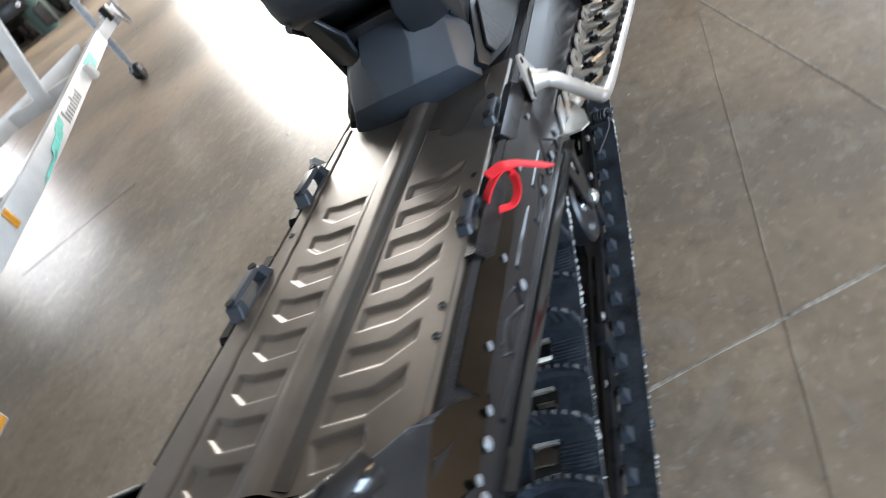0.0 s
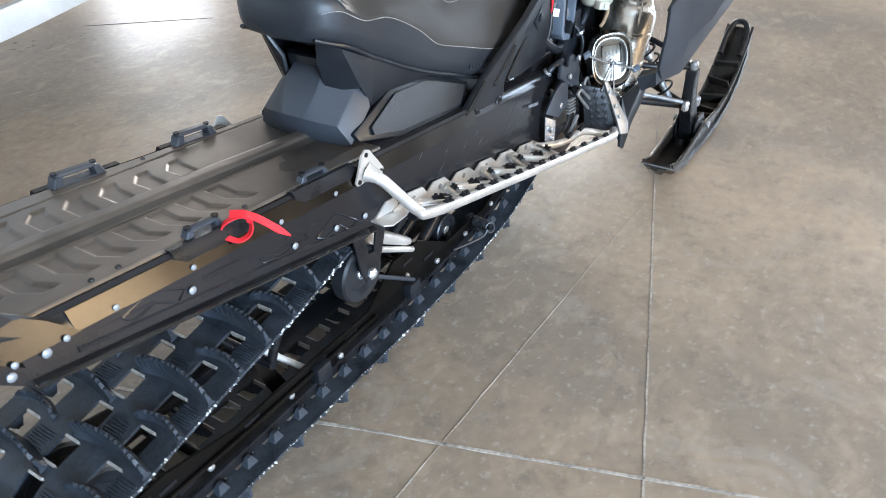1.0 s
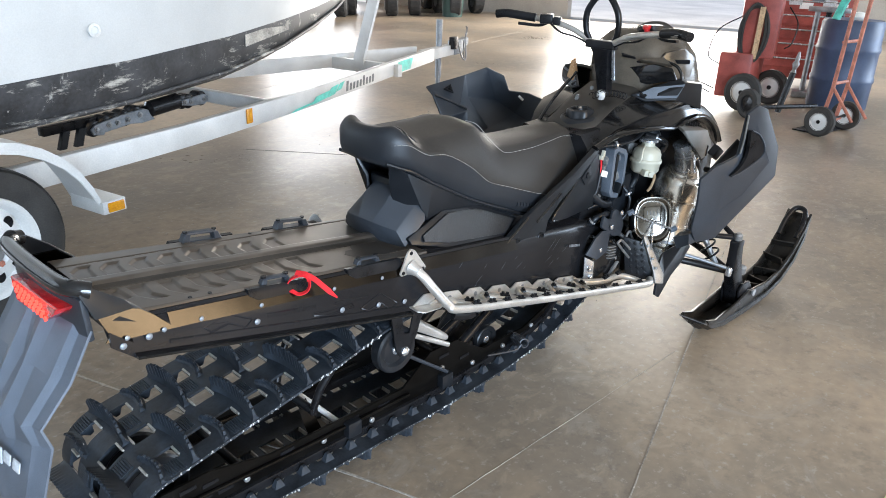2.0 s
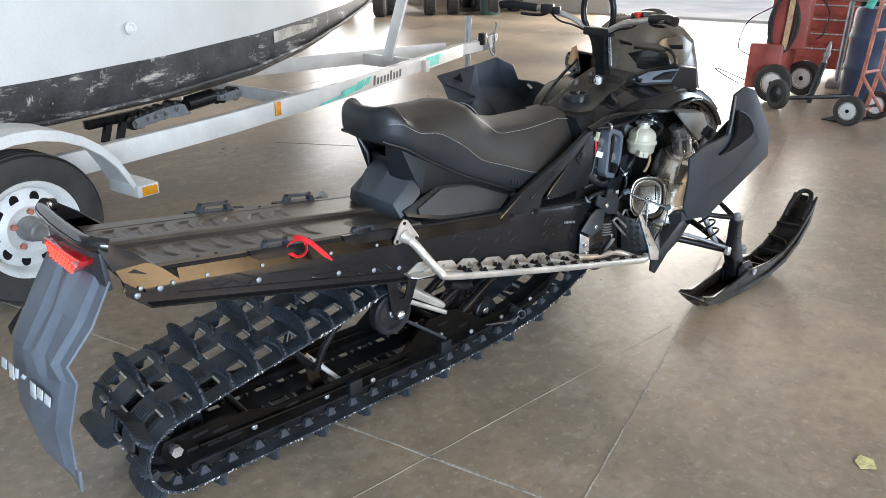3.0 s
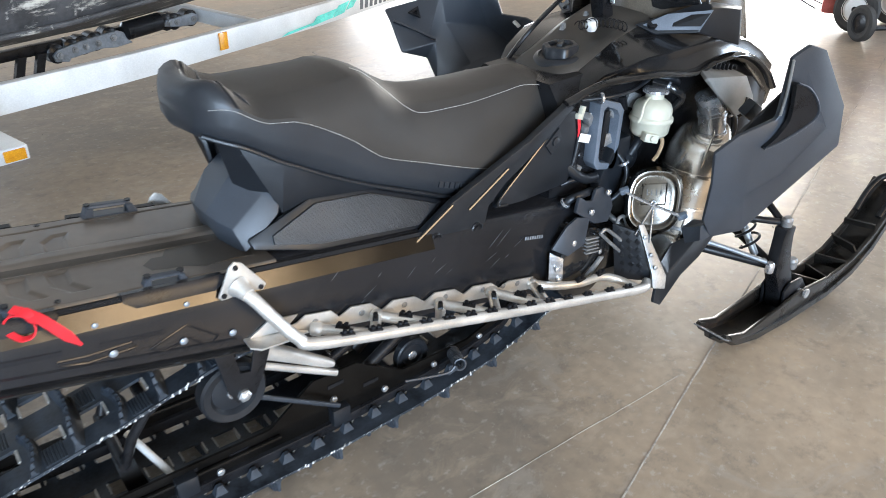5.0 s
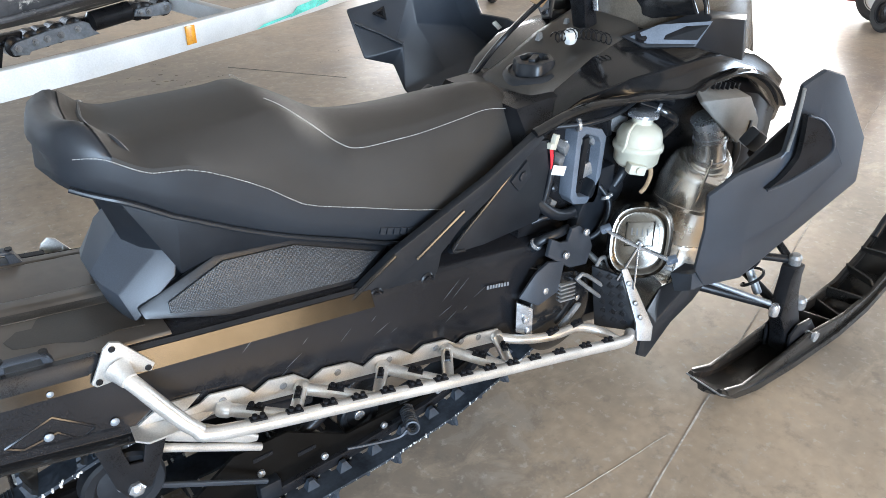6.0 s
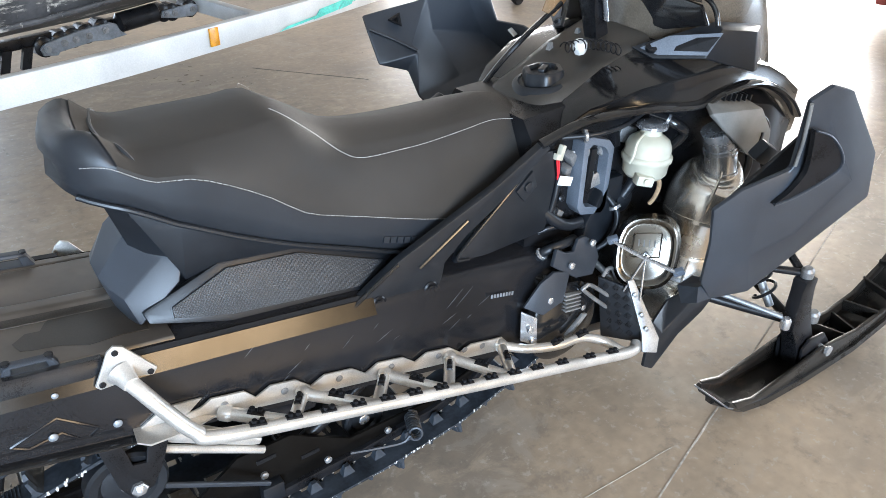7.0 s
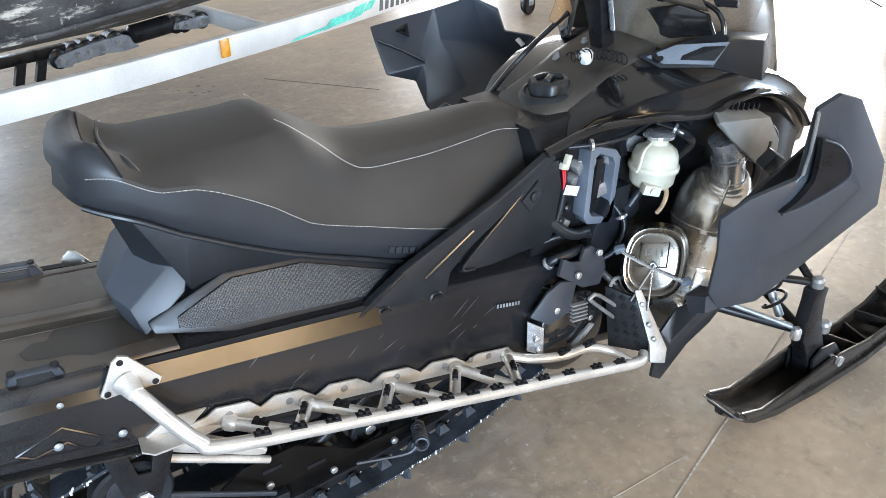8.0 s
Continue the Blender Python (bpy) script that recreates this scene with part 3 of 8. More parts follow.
def snow_flap():
    """The moulded flap: a folded sheet with raised panels."""
    bm = bm_()
    left = [(0.269, 0.19, 0.70), (0.203, 0.192, 0.592), (0.133, 0.195, 0.467), (0.116, 0.19, 0.40), (0.112, 0.175, 0.30), (0.122, 0.09, 0.21), (0.13, -0.11, 0.205)]
    right = [(0.274, -0.2, 0.71), (0.22, -0.2, 0.612), (0.152, -0.2, 0.533), (0.166, -0.2, 0.483), (0.131, -0.2, 0.365), (0.128, -0.2, 0.27), (0.134, -0.2, 0.232)]
    across = (0.0, 0.1, 0.14, 0.32, 0.40, 0.47, 0.53, 0.60, 0.68, 0.86, 0.90, 1.0)
    deep = ((0, 0, 0.012, 0.014, 0.03, 0.03, 0.03, 0.03, 0.014, 0.012, 0, 0),
            (0, 0, 0.016, 0.018, 0.03, 0.01, 0.01, 0.03, 0.018, 0.016, 0, 0),
            (0, 0, 0.016, 0.004, 0.024, 0.018, 0.018, 0.024, 0.004, 0.016, 0, 0),
            (0, 0.004, 0.012, 0.014, 0.02, 0.026, 0.026, 0.02, 0.014, 0.012, 0.004, 0),
            (0, 0.01, 0.014, 0.02, 0.024, 0.026, 0.026, 0.024, 0.02, 0.014, 0.008, 0),
            (0, 0.008, 0.012, 0.016, 0.018, 0.02, 0.02, 0.018, 0.016, 0.012, 0.006, 0),
            (0, 0, 0.002, 0.004, 0.004, 0.004, 0.004, 0.004, 0.004, 0.002, 0, 0))
    verts = [Vector(l).lerp(Vector(r), t) + Vector((-d, 0, 0)) for l, r, row in zip(left, right, deep) for t, d in zip(across, row)]
    n = len(across)
    faces = [(r * n + c, r * n + c + 1, (r + 1) * n + c + 1, (r + 1) * n + c) for r in range(6) for c in range(n - 1)]
    shell(bm, verts, faces, 0.006, 0.0015, (0.6, 0, 0.3))
    flap = part("snow_flap", bm, FLAP, sled, "scuffed charcoal plastic snow flap", 16)
    for y, x0, z0, x1, z1 in ((-0.155, 0.226, 0.61, 0.19, 0.54), (0.13, 0.166, 0.56, 0.13, 0.49)):
        cut = bm_()
        shell(cut, [(x0 - 0.013, y, z0), (x1 - 0.013, y + 0.02, z1 + 0.02), (x1 - 0.013, y + 0.012, z1)], [(0, 1, 2)], 0.004, 0, (0.6, 0, 0.3))
        part("slot", cut, STEEL, flap)
    # maker's mark as plain slanted bars
    for k in range(7):
        y0, z0, x0 = 0.1 - 0.034 * k, 0.458 - 0.004 * k, 0.078 + 0.0062 * k
        w, tall = (0.024, 0.024, 0.008, 0.014, 0.026, 0.026, 0.026)[k], (0.03, 0.044, 0.03, 0.012, 0.044, 0.03, 0.03)[k]
        mark = bm_()
        shell(mark, [(x0 + 0.002, y0, z0), (x0 + 0.006, y0 - w, z0 - 0.002), (x0 + 0.002, y0 - w + 0.006, z0 - tall), (x0 - 0.002, y0 + 0.006, z0 - tall + 0.002)], [(0, 1, 2, 3)], 0.003, 0.001, (0.6, 0, 0.3))
        part("maker_mark", mark, LETTER_WHITE, flap, "pale block mark")
    tip = bm_()
    shell(tip, [(0.132, -0.13, 0.225), (0.128, -0.185, 0.27), (0.13, -0.212, 0.262), (0.128, -0.205, 0.2), (0.132, -0.175, 0.195), (0.134, -0.13, 0.2)], [(0, 1, 4, 5), (1, 2, 3, 4)], 0.008, 0.002, (0.6, 0, 0.3))
    part("flap_edge", tip, FLAP, flap, "thick lower rim")


snow_flap()

# track line: the belt's outer face, as corner points with the front and rear wheels' arcs
def track_path():
    pts = [(0.40, 0.058), (1.3, 0.058), (1.62, 0.078), (1.82, 0.108), (1.96, 0.155), (2.06, 0.2)]
    pts += [(2.02 + 0.125 * math.cos(a), 0.31 + 0.125 * math.sin(a)) for a in (radians(d) for d in range(-50, 91, 20))]
    pts += [(1.6, 0.44), (1.15, 0.447), (1.06, 0.437), (0.86, 0.384), (0.62, 0.334)]
    pts += [(0.40 + 0.112 * math.cos(a), 0.17 + 0.112 * math.sin(a)) for a in (radians(d) for d in range(105, 271, 15))]
    dense = []
    for k in range(len(pts)):
        a, b = Vector(pts[k]), Vector(pts[(k + 1) % len(pts)])
        n = max(1, int((b - a).length / 0.004))
        dense += [a.lerp(b, s / n) for s in range(n)]
    length = sum((dense[k] - dense[k - 1]).length for k in range(len(dense)))
    return dense, length


LOOP, LOOP_LENGTH = track_path()
ROWS_OF_LUGS = 2 * round(LOOP_LENGTH / 0.165)
PITCH = LOOP_LENGTH / ROWS_OF_LUGS
START = 0.09          # where the first paddle stands along the belt
CUM = np.cumsum([0] + [(LOOP[(k + 1) % len(LOOP)] - LOOP[k]).length for k in range(len(LOOP))])


def on_track(s):
    """Place, way along and way out of the belt at a distance along it."""
    s %= LOOP_LENGTH
    k = min(int(np.searchsorted(CUM, s, "right")) - 1, len(LOOP) - 1)
    a, b = LOOP[k], LOOP[(k + 1) % len(LOOP)]
    p = a.lerp(b, (s - CUM[k]) / max((b - a).length, 1e-6))
    before, after = LOOP[(k - 6) % len(LOOP)], LOOP[(k + 7) % len(LOOP)]
    way = (after - before).normalized()
    return p, way, Vector((way.y, -way.x))


def track_pose(s):
    p, way, out = on_track(s)
    m = Matrix(((way.x, 0, out.x, p.x), (0, 1, 0, 0), (way.y, 0, out.y, p.y), (0, 0, 0, 1)))
    return m      # local x along the belt, y across, z out of it


def track():
    # the belt: bars with drive windows between them
    bm = bm_()
    def strip(s0, s1, y0, y1):
        n = max(1, round((s1 - s0) / 0.02))
        rings = []
        for k in range(n + 1):
            m = track_pose(s0 + (s1 - s0) * k / n)
            rings.append([m @ Vector((0, y, z)) for y, z in ((y0, -0.007), (y1, -0.007), (y1, 0), (y0, 0))])
        rows = [[bm.verts.new(p) for p in ring] for ring in rings]
        for a, b in zip(rows, rows[1:]):
            for k in range(4):
                bm.faces.new((a[k], a[(k + 1) % 4], b[(k + 1) % 4], b[k]))
        bm.faces.new(rows[0][::-1])
        bm.faces.new(rows[-1])
    for y0, y1 in ((-0.203, -0.15), (-0.1, -0.025), (0.025, 0.1), (0.15, 0.203)):
        strip(0, LOOP_LENGTH, y0, y1)
    for k in range(ROWS_OF_LUGS):
        s = START + k * PITCH
        for y0, y1 in ((-0.15, -0.1), (-0.025, 0.025), (0.1, 0.15)):
            strip(s - 0.0135, s + 0.0135, y0, y1)
    belt = part("track", bm, RUBBER, sled, "black rubber paddle track with worn edges")

    def lug(y0, y1, high):
        """A thin curved paddle with a ribbed face and a ragged top."""
        b = bm_()
        n = max(6, int((y1 - y0) / 0.007))
        rings = []
        for k in range(n + 1):
            y = y0 + (y1 - y0) * k / n
            u = k / n
            bow = -0.014 * math.sin(math.pi * u)
            h = high * (1 - 0.3 * (2 * u - 1) ** 6) - (0.005 if k % 4 == 1 else 0.003 if k % 2 else 0)
            rib = 0.0018 if k % 2 else 0
            rings.append([Vector((bow + dx, y, z)) for dx, z in ((-0.011, -0.001), (-0.0045 - rib, 0.3 * h), (-0.003 - rib, h), (0.002 + rib, h), (0.0035 + rib, 0.3 * h), (0.011, -0.001))])
        loft(b, rings)
        return made("lug", b, RUBBER, 20)
    far, near = lug(-0.005, 0.198, 0.052), lug(-0.2, 0.005, 0.052)
    low_far, low_near = lug(0.075, 0.198, 0.018), lug(-0.2, -0.075, 0.018)
    clip_bm = bm_()
    loft(clip_bm, [[Vector((x, y, z)) for x, z in ((0.0305, -0.009), (0.0305, 0.0022), (0.025, 0.0022), (0.0265, -0.009))] for y in (-0.019, 0.019)])
    clip = made("clip", clip_bm, CLIP)
    tooth_bm = bm_()
    loft(tooth_bm, [[Vector((-0.016, -0.011, -0.006)), Vector((0.016, -0.011, -0.006)), Vector((0.016, 0.011, -0.006)), Vector((-0.016, 0.011, -0.006))],
                    [Vector((-0.006, -0.005, -0.03)), Vector((0.006, -0.005, -0.03)), Vector((0.006, 0.005, -0.03)), Vector((-0.006, 0.005, -0.03))]])
    tooth = made("drive_lug", tooth_bm, RUBBER)
    web = bm_()
    ridge = [(-0.021, -0.001)] + [q for j in range(7) for q in ((-0.0195 + 0.006 * j, 0.0004), (-0.018 + 0.006 * j, 0.0028), (-0.0165 + 0.006 * j, 0.0004))] + [(0.021, -0.001)]
    loft(web, [[Vector((x, y, z)) for x, z in ridge] for y in (-0.025, 0.025)])
    weave = made("rubber_web", web, RUBBER)
    for k in range(ROWS_OF_LUGS):
        m = track_pose(START + k * PITCH)
        repeat("lug", far if k % 2 else near, belt, m)
        repeat("lug", low_near if k % 2 else low_far, belt, m)
        half = track_pose(START + (k + 0.5) * PITCH)
        for y in (-0.125, 0.0, 0.125):
            repeat("clip", clip, belt, half @ Matrix.Translation((0, y, 0)))
            repeat("clip", clip, belt, half @ Matrix.Translation((0, y, 0)) @ Matrix.Rotation(math.pi, 4, "Z"))
        for y in ((-0.063, 0.172) if k % 2 else (0.063, -0.172)):
            repeat("rubber_web", weave, belt, half @ Matrix.Translation((0, y, 0)))
        for y in (-0.16, 0.16):
            repeat("drive_lug", tooth, belt, half @ Matrix.Translation((0, y, 0)))
    # frayed cord tufts along both edges
    rnd = random.Random(4)
    tuft = bm_()
    for _ in range(900):
        s = rnd.uniform(0, LOOP_LENGTH)
        side = rnd.choice((-1, -1, -1, 1))
        m = track_pose(s) @ Matrix.Translation((0, side * (0.203 + rnd.uniform(-0.001, 0.002)), rnd.uniform(-0.007, 0.0))) @ pose(0, 0, 0, rnd.uniform(0, 90), rnd.uniform(0, 90), rnd.uniform(0, 90))
        r = rnd.choice((0.001, 0.0013, 0.0018, 0.0024, 0.0032)) * (1.0 if math.sin(9 * s) * math.sin(23 * s) > 0.1 else 0.5)
        q = bmesh.new()
        bmesh.ops.create_cube(q, size=1, matrix=m @ Matrix.Diagonal((r * rnd.uniform(1, 3), r, r, 1)))
        merge(tuft, q)
    tagged(part("frayed_edge", tuft, FRAY, belt, "pale frayed cord along the belt's edge"), kind="stuff")
    return belt


track()


def wheel(name, at, radius, width, parent, hub=CHROME, label="black rubber-tyred idler wheel"):
    bm = bm_()
    w = width / 2
    lathe(bm, [(radius * 0.3, -w * 0.6), (radius * 0.62, -w * 0.35), (radius * 0.72, -w * 0.9), (radius * 0.93, -w), (radius, -w * 0.7), (radius, w * 0.7), (radius * 0.93, w), (radius * 0.72, w * 0.9),
               (radius * 0.62, w * 0.35), (radius * 0.3, w * 0.6)], at, (0, 1, 0), 32)
    rim = part(name, bm, BLACK, parent, label)
    b = bm_()
    lathe(b, [(0.012, -w * 0.9), (0.014, -w * 0.8), (0.014, -w * 0.3), (0.02, -w * 0.2), (0.02, w * 0.2), (0.012, w * 0.9)], at, (0, 1, 0), 12)
    part("axle_bolt", b, hub, rim, "bright axle bolt")
    return rim


def suspension():
    skid = part("slide_rail_link", tube(bm_(), [(0.62, -0.13, 0.14), (0.62, 0.13, 0.14)], 0.012), RAIL, sled, "cross shaft between the rails")
    for s in (-1, 1):
        y = s * 0.13
        bm = bm_()
        top = [(0.36, 0.19), (0.52, 0.195), (0.70, 0.155), (1.18, 0.15), (1.30, 0.235), (1.42, 0.235), (1.56, 0.15), (1.78, 0.152), (1.92, 0.2), (1.98, 0.25)]
        low = [(1.985, 0.225), (1.9, 0.15), (1.78, 0.115), (1.6, 0.092), (1.3, 0.073), (0.42, 0.073), (0.37, 0.1), (0.345, 0.15)]
        plate(bm, top + low, "y", y - 0.004, y + 0.004, 0.0015)
        rail = part("slide_rail", bm, RAIL, sled, "dirty black aluminium slide rail")
        lower = bm_()
        plate(lower, [(0.42, 0.066), (0.42, 0.095), (1.3, 0.095), (1.6, 0.113), (1.78, 0.136), (1.9, 0.17), (1.985, 0.245), (1.99, 0.225), (1.9, 0.145), (1.78, 0.11), (1.6, 0.087), (1.3, 0.067)], "y", y - 0.016, y + 0.016, 0.003)
        part("wear_strip", lower, STEEL, rail, "dark plastic wear strip")
        bead = bm_()
        tube(bead, [(0.45, y - 0.011, 0.14), (0.8, y - 0.011, 0.128), (1.2, y - 0.011, 0.125)], 0.006, 8)
        part("rail_bead", bead, RAIL, rail)
        hole = bm_()
        plate(hole, [(-0.022, -0.006), (0.022, -0.004), (0.022, 0.006), (-0.022, 0.005)], "y", -0.0012, 0.0012)
        mesh = made("slot", hole, STEEL)
        for x, z in ((0.46, 0.172), (0.52, 0.16), (0.44, 0.135), (0.5, 0.125), (0.56, 0.12), (0.75, 0.14), (0.98, 0.135), (1.1, 0.13), (1.36, 0.2), (1.46, 0.16)):
            repeat("slot", mesh, rail, pose(x, y + s * 0.0052, z))
        bolt = bm_()
        lathe(bolt, [(0.009, 0), (0.009, 0.006), (0.005, 0.009)], (0, 0, 0), (0, s, 0), 10)
        mesh = made("bolt", bolt, CAST)
        for x, z in ((0.62, 0.12), (0.87, 0.115), (1.05, 0.1), (1.35, 0.16), (1.5, 0.12), (1.66, 0.125), (1.82, 0.15)):
            repeat("bolt", mesh, rail, pose(x, y + s * 0.005, z))
        for x in (0.97, 1.36):
            b = bm_()
            box(b, (x, y + s * 0.014, 0.115), (0.05, 0.03, 0.05), (0, 0, 0), 0.006)
            part("rail_bumper", b, BLACK, rail, "rubber rail bumper")
    for s in (-1, 1):
        wheel("rear_wheel", (0.40, s * 0.06, 0.17), 0.098, 0.035, skid)
        wheel("bogie_wheel", (1.62, s * 0.085, 0.145), 0.052, 0.025, skid)
    axle = bm_()
    lathe(axle, [(0.017, -0.022), (0.017, -0.006), (0.011, -0.002), (0.011, 0.3)], (0.381, -0.146, 0.168), (0, 1, 0), 6)
    part("rear_axle", axle, CHROME, skid, "bright rear axle bolt")
    # carrier wheels under the tunnel with their forks
    for s in (-1, 1):
        wheel("carrier_wheel", (1.085, s * 0.192, 0.358), 0.072, 0.04, skid, CHROME)
        fork = bm_()
        y = s * 0.218
        plate(fork, [(1.05, 0.49), (1.088, 0.484), (1.1, 0.41), (1.122, 0.405), (1.14, 0.476), (1.178, 0.47), (1.15, 0.39), (1.125, 0.345), (1.085, 0.34), (1.07, 0.37)], "y", y - 0.003, y + 0.003, 0.001)
        part("wheel_fork", fork, STEEL, skid, "black wheel bracket")
        nut = bm_()
        lathe(nut, [(0.015, 0), (0.015, 0.008), (0.008, 0.014), (0.0, 0.016)], (1.1, s * 0.222, 0.357), (0, s, 0), 6)
        part("axle_nut", nut, CHROME, skid)
    shaft = bm_()
    tube(shaft, [(1.1, -0.22, 0.357), (1.1, 0.22, 0.357)], 0.011)
    part("carrier_shaft", shaft, STEEL, skid)
    # arms, shocks and rods
    def bar(name, pts, r, mat, label="", sides=10):
        return part(name, tube(bm_(), pts, r, sides), mat, skid, label)
    for s in (-1, 1):
        bar("rear_arm", [(0.868, s * 0.09, 0.19), (0.892, s * 0.1, 0.262), (0.935, s * 0.115, 0.335)], 0.0115, STEEL, "black rear suspension arm")
        bar("front_arm", [(1.42, s * 0.1, 0.15), (1.62, s * 0.1, 0.27), (1.9, s * 0.1, 0.36)], 0.016, STEEL, "black front suspension arm")
        bar("link_rod", [(1.11, s * 0.2, 0.335), (1.352, s * 0.158, 0.154)], 0.006, GREYBLACK, "thin limiter rod")
    bar("pull_rod", [(0.905, 0.03, 0.175), (0.963, -0.112, 0.108)], 0.0085, WHITE, "white pull rod")
    strap_bm = bm_()
    loft(strap_bm, [[Vector((x + dx, y, z + dz)) for dx, dz in ((-w, -0.004), (w, 0.006), (w + 0.004, -0.004), (-w + 0.004, -0.014))] for x, y, z, w in ((0.868, -0.04, 0.2, 0.014), (0.878, -0.06, 0.14, 0.02), (0.889, -0.085, 0.088, 0.022))])
    part("arm_bracket", strap_bm, RAIL, skid)
    bar("cross_tube", [(0.868, -0.1, 0.195), (0.868, 0.1, 0.195)], 0.013, STEEL)
    bar("cross_tube", [(0.935, -0.125, 0.335), (0.935, 0.125, 0.335)], 0.013, STEEL)
    bar("cross_tube", [(1.42, -0.13, 0.15), (1.42, 0.13, 0.15)], 0.014, STEEL)
    bar("shock_body", [(1.15, -0.155, 0.418), (1.19, -0.155, 0.39), (1.33, -0.155, 0.293), (1.345, -0.155, 0.283)], [0.019, 0.021, 0.0125, 0.009], ALU, "pale shock absorber", 16)
    bar("damper_rod", [(1.15, -0.16, 0.372), (1.35, -0.16, 0.257)], 0.0085, ALU, "silver damper rod", 12)
    bar("front_shock", [(1.5, 0.02, 0.16), (1.72, 0.02, 0.33)], 0.028, STEEL, "black front shock", 14)
    bar("tie_tube", [(1.36, -0.11, 0.255), (1.36, 0.11, 0.255)], 0.018, STEEL)
    bar("brace_tube", [(1.36, -0.1, 0.25), (1.72, -0.1, 0.4)], 0.013, STEEL)
    for s in (-1, 1):
        coil = bm_()
        p0, p1 = Vector((1.738, s * 0.108, 0.13)), Vector((1.694, s * 0.21, 0.15))
        u = (p1 - p0).cross(Vector((0, 0, 1))).normalized()
        v = u.cross(p1 - p0).normalized()
        pts = [p0.lerp(p1, t) + 0.0145 * (math.cos(24 * math.pi * t) * u + math.sin(24 * math.pi * t) * v) for t in (k / 240 for k in range(241))]
        tube(coil, pts, 0.0036, 6)
        tube(coil, smooth_line([pts[-1], (1.66, s * 0.2, 0.135), (1.6, s * 0.185, 0.138), (1.542, s * 0.17, 0.144)], 4), 0.0038, 6)
        part("torsion_spring", coil, GREYBLACK, skid, "tightly coiled torsion spring")
        roll = bm_()
        tube(roll, smooth_line([(1.36, s * 0.16, 0.36), (1.42, s * 0.155, 0.335), (1.47, s * 0.15, 0.325)]), 0.017, 12)
        part("bump_stop", roll, STEEL, skid)


suspension()


def running_board(s):
    """Lattice footboard of silver tube: s = -1 right, 1 left."""
    def p(x, y, z):
        return Vector((x, s * y, z))
    def zin(x):
        return 0.507 - 0.204 * (x - 1.242) - 0.052
    def edge(x):
        t = (x - 1.226) / (2.22 - 1.226)
        return p(x, 0.305 + 0.085 * t, 0.478 - 0.21 * t + 0.02 * t * t)
    bm = bm_()
    rail = smooth_line([p(1.116, 0.226, 0.612), p(1.135, 0.252, 0.592), p(1.165, 0.275, 0.545), p(1.2, 0.295, 0.497), edge(1.24), edge(1.5), edge(1.8), edge(2.05), edge(2.19), p(2.225, 0.375, 0.297)], 6)
    tube(bm, rail, 0.0135, 12)
    board = part("running_board", bm, ALU, sled, "silver lattice running board with black grip studs")
    inner = bm_()
    xs = [1.19, 1.23, 1.25, 1.31, 1.33, 1.36, 1.41, 1.44, 1.47, 1.53, 1.56, 1.59, 1.65, 1.68, 1.71, 1.77, 1.8, 1.83, 1.92]
    tops = [0.018, 0.03, 0.045, 0.045, 0.025, 0.045, 0.045, 0.022, 0.042, 0.042, 0.022, 0.042, 0.042, 0.022, 0.04, 0.04, 0.02, 0.036, 0.036]
    plate(inner, [(x, zin(x) + t) for x, t in zip(xs, tops)] + [(1.92, zin(1.92)), (1.19, zin(1.19))], "y", s * 0.228, s * 0.233, 0.001)
    part("inner_flange", inner, ALU, board, "scalloped silver flange")
    hole = bm_()
    lathe(hole, [(0.0075, 0), (0.0075, 0.0012), (0.004, 0.0025)], (0, 0, 0), (0, s, 0), 10)
    mesh = made("rivet", hole, CAST)
    for x in (1.27, 1.385, 1.5, 1.62, 1.74, 1.81, 1.86):
        repeat("rivet", mesh, board, pose(x, s * 0.2335, zin(x) + 0.026))
    knots = [p(1.268, 0.24, 0.462), edge(1.365), p(1.418, 0.24, 0.434), edge(1.53), p(1.60, 0.24, 0.396), edge(1.69), p(1.765, 0.24, 0.366), edge(1.85), p(1.91, 0.24, 0.338)]
    for a, b in zip(knots, knots[1:]):
        t = bm_()
        m = a.lerp(b, 0.5)
        tube(t, smooth_line([a, a.lerp(b, 0.2), a.lerp(b, 0.8), b], 3), 0.0125, 10)
        lathe(t, [(0.0135, -0.012), (0.016, -0.006), (0.016, 0.006), (0.0135, 0.012)], a if abs(a.y) < 0.25 else b, b - a, 12)
        part("cross_tube", t, ALU, board)
    t = bm_()
    tube(t, smooth_line([knots[-1], p(1.96, 0.275, 0.33), p(2.03, 0.3, 0.325), p(2.1, 0.31, 0.325), p(2.15, 0.335, 0.31), edge(2.175)], 5), 0.0115, 10)
    part("front_tube", t, ALU, board)
    stud = bm_()
    loft(stud, [[Vector(v) for v in ring] for ring in (
        [(-0.017, -0.0065, 0.006), (0.017, -0.0065, 0.006), (0.017, 0.0065, 0.006), (-0.017, 0.0065, 0.006)],
        [(-0.0145, -0.006, 0.0155), (0.0145, -0.006, 0.0155), (0.0145, 0.006, 0.0155), (-0.0145, 0.006, 0.0155)])])
    lathe(stud, [(0.005, 0.016), (0.005, 0.022), (0.003, 0.022)], (-0.007, 0, 0), (0, 0, 1), 8)
    lathe(stud, [(0.005, 0.016), (0.005, 0.022), (0.003, 0.022)], (0.007, 0, 0), (0, 0, 1), 8)
    mesh = made("grip_stud", stud, STEEL)
    for x in (1.3, 1.365, 1.43, 1.49, 1.55, 1.61, 1.67, 1.73, 1.79, 1.85, 1.91, 1.98, 2.06, 2.13):
        q = edge(x)
        repeat("grip_stud", mesh, board, pose(q.x, q.y, q.z, 0, 10, 5 * s))
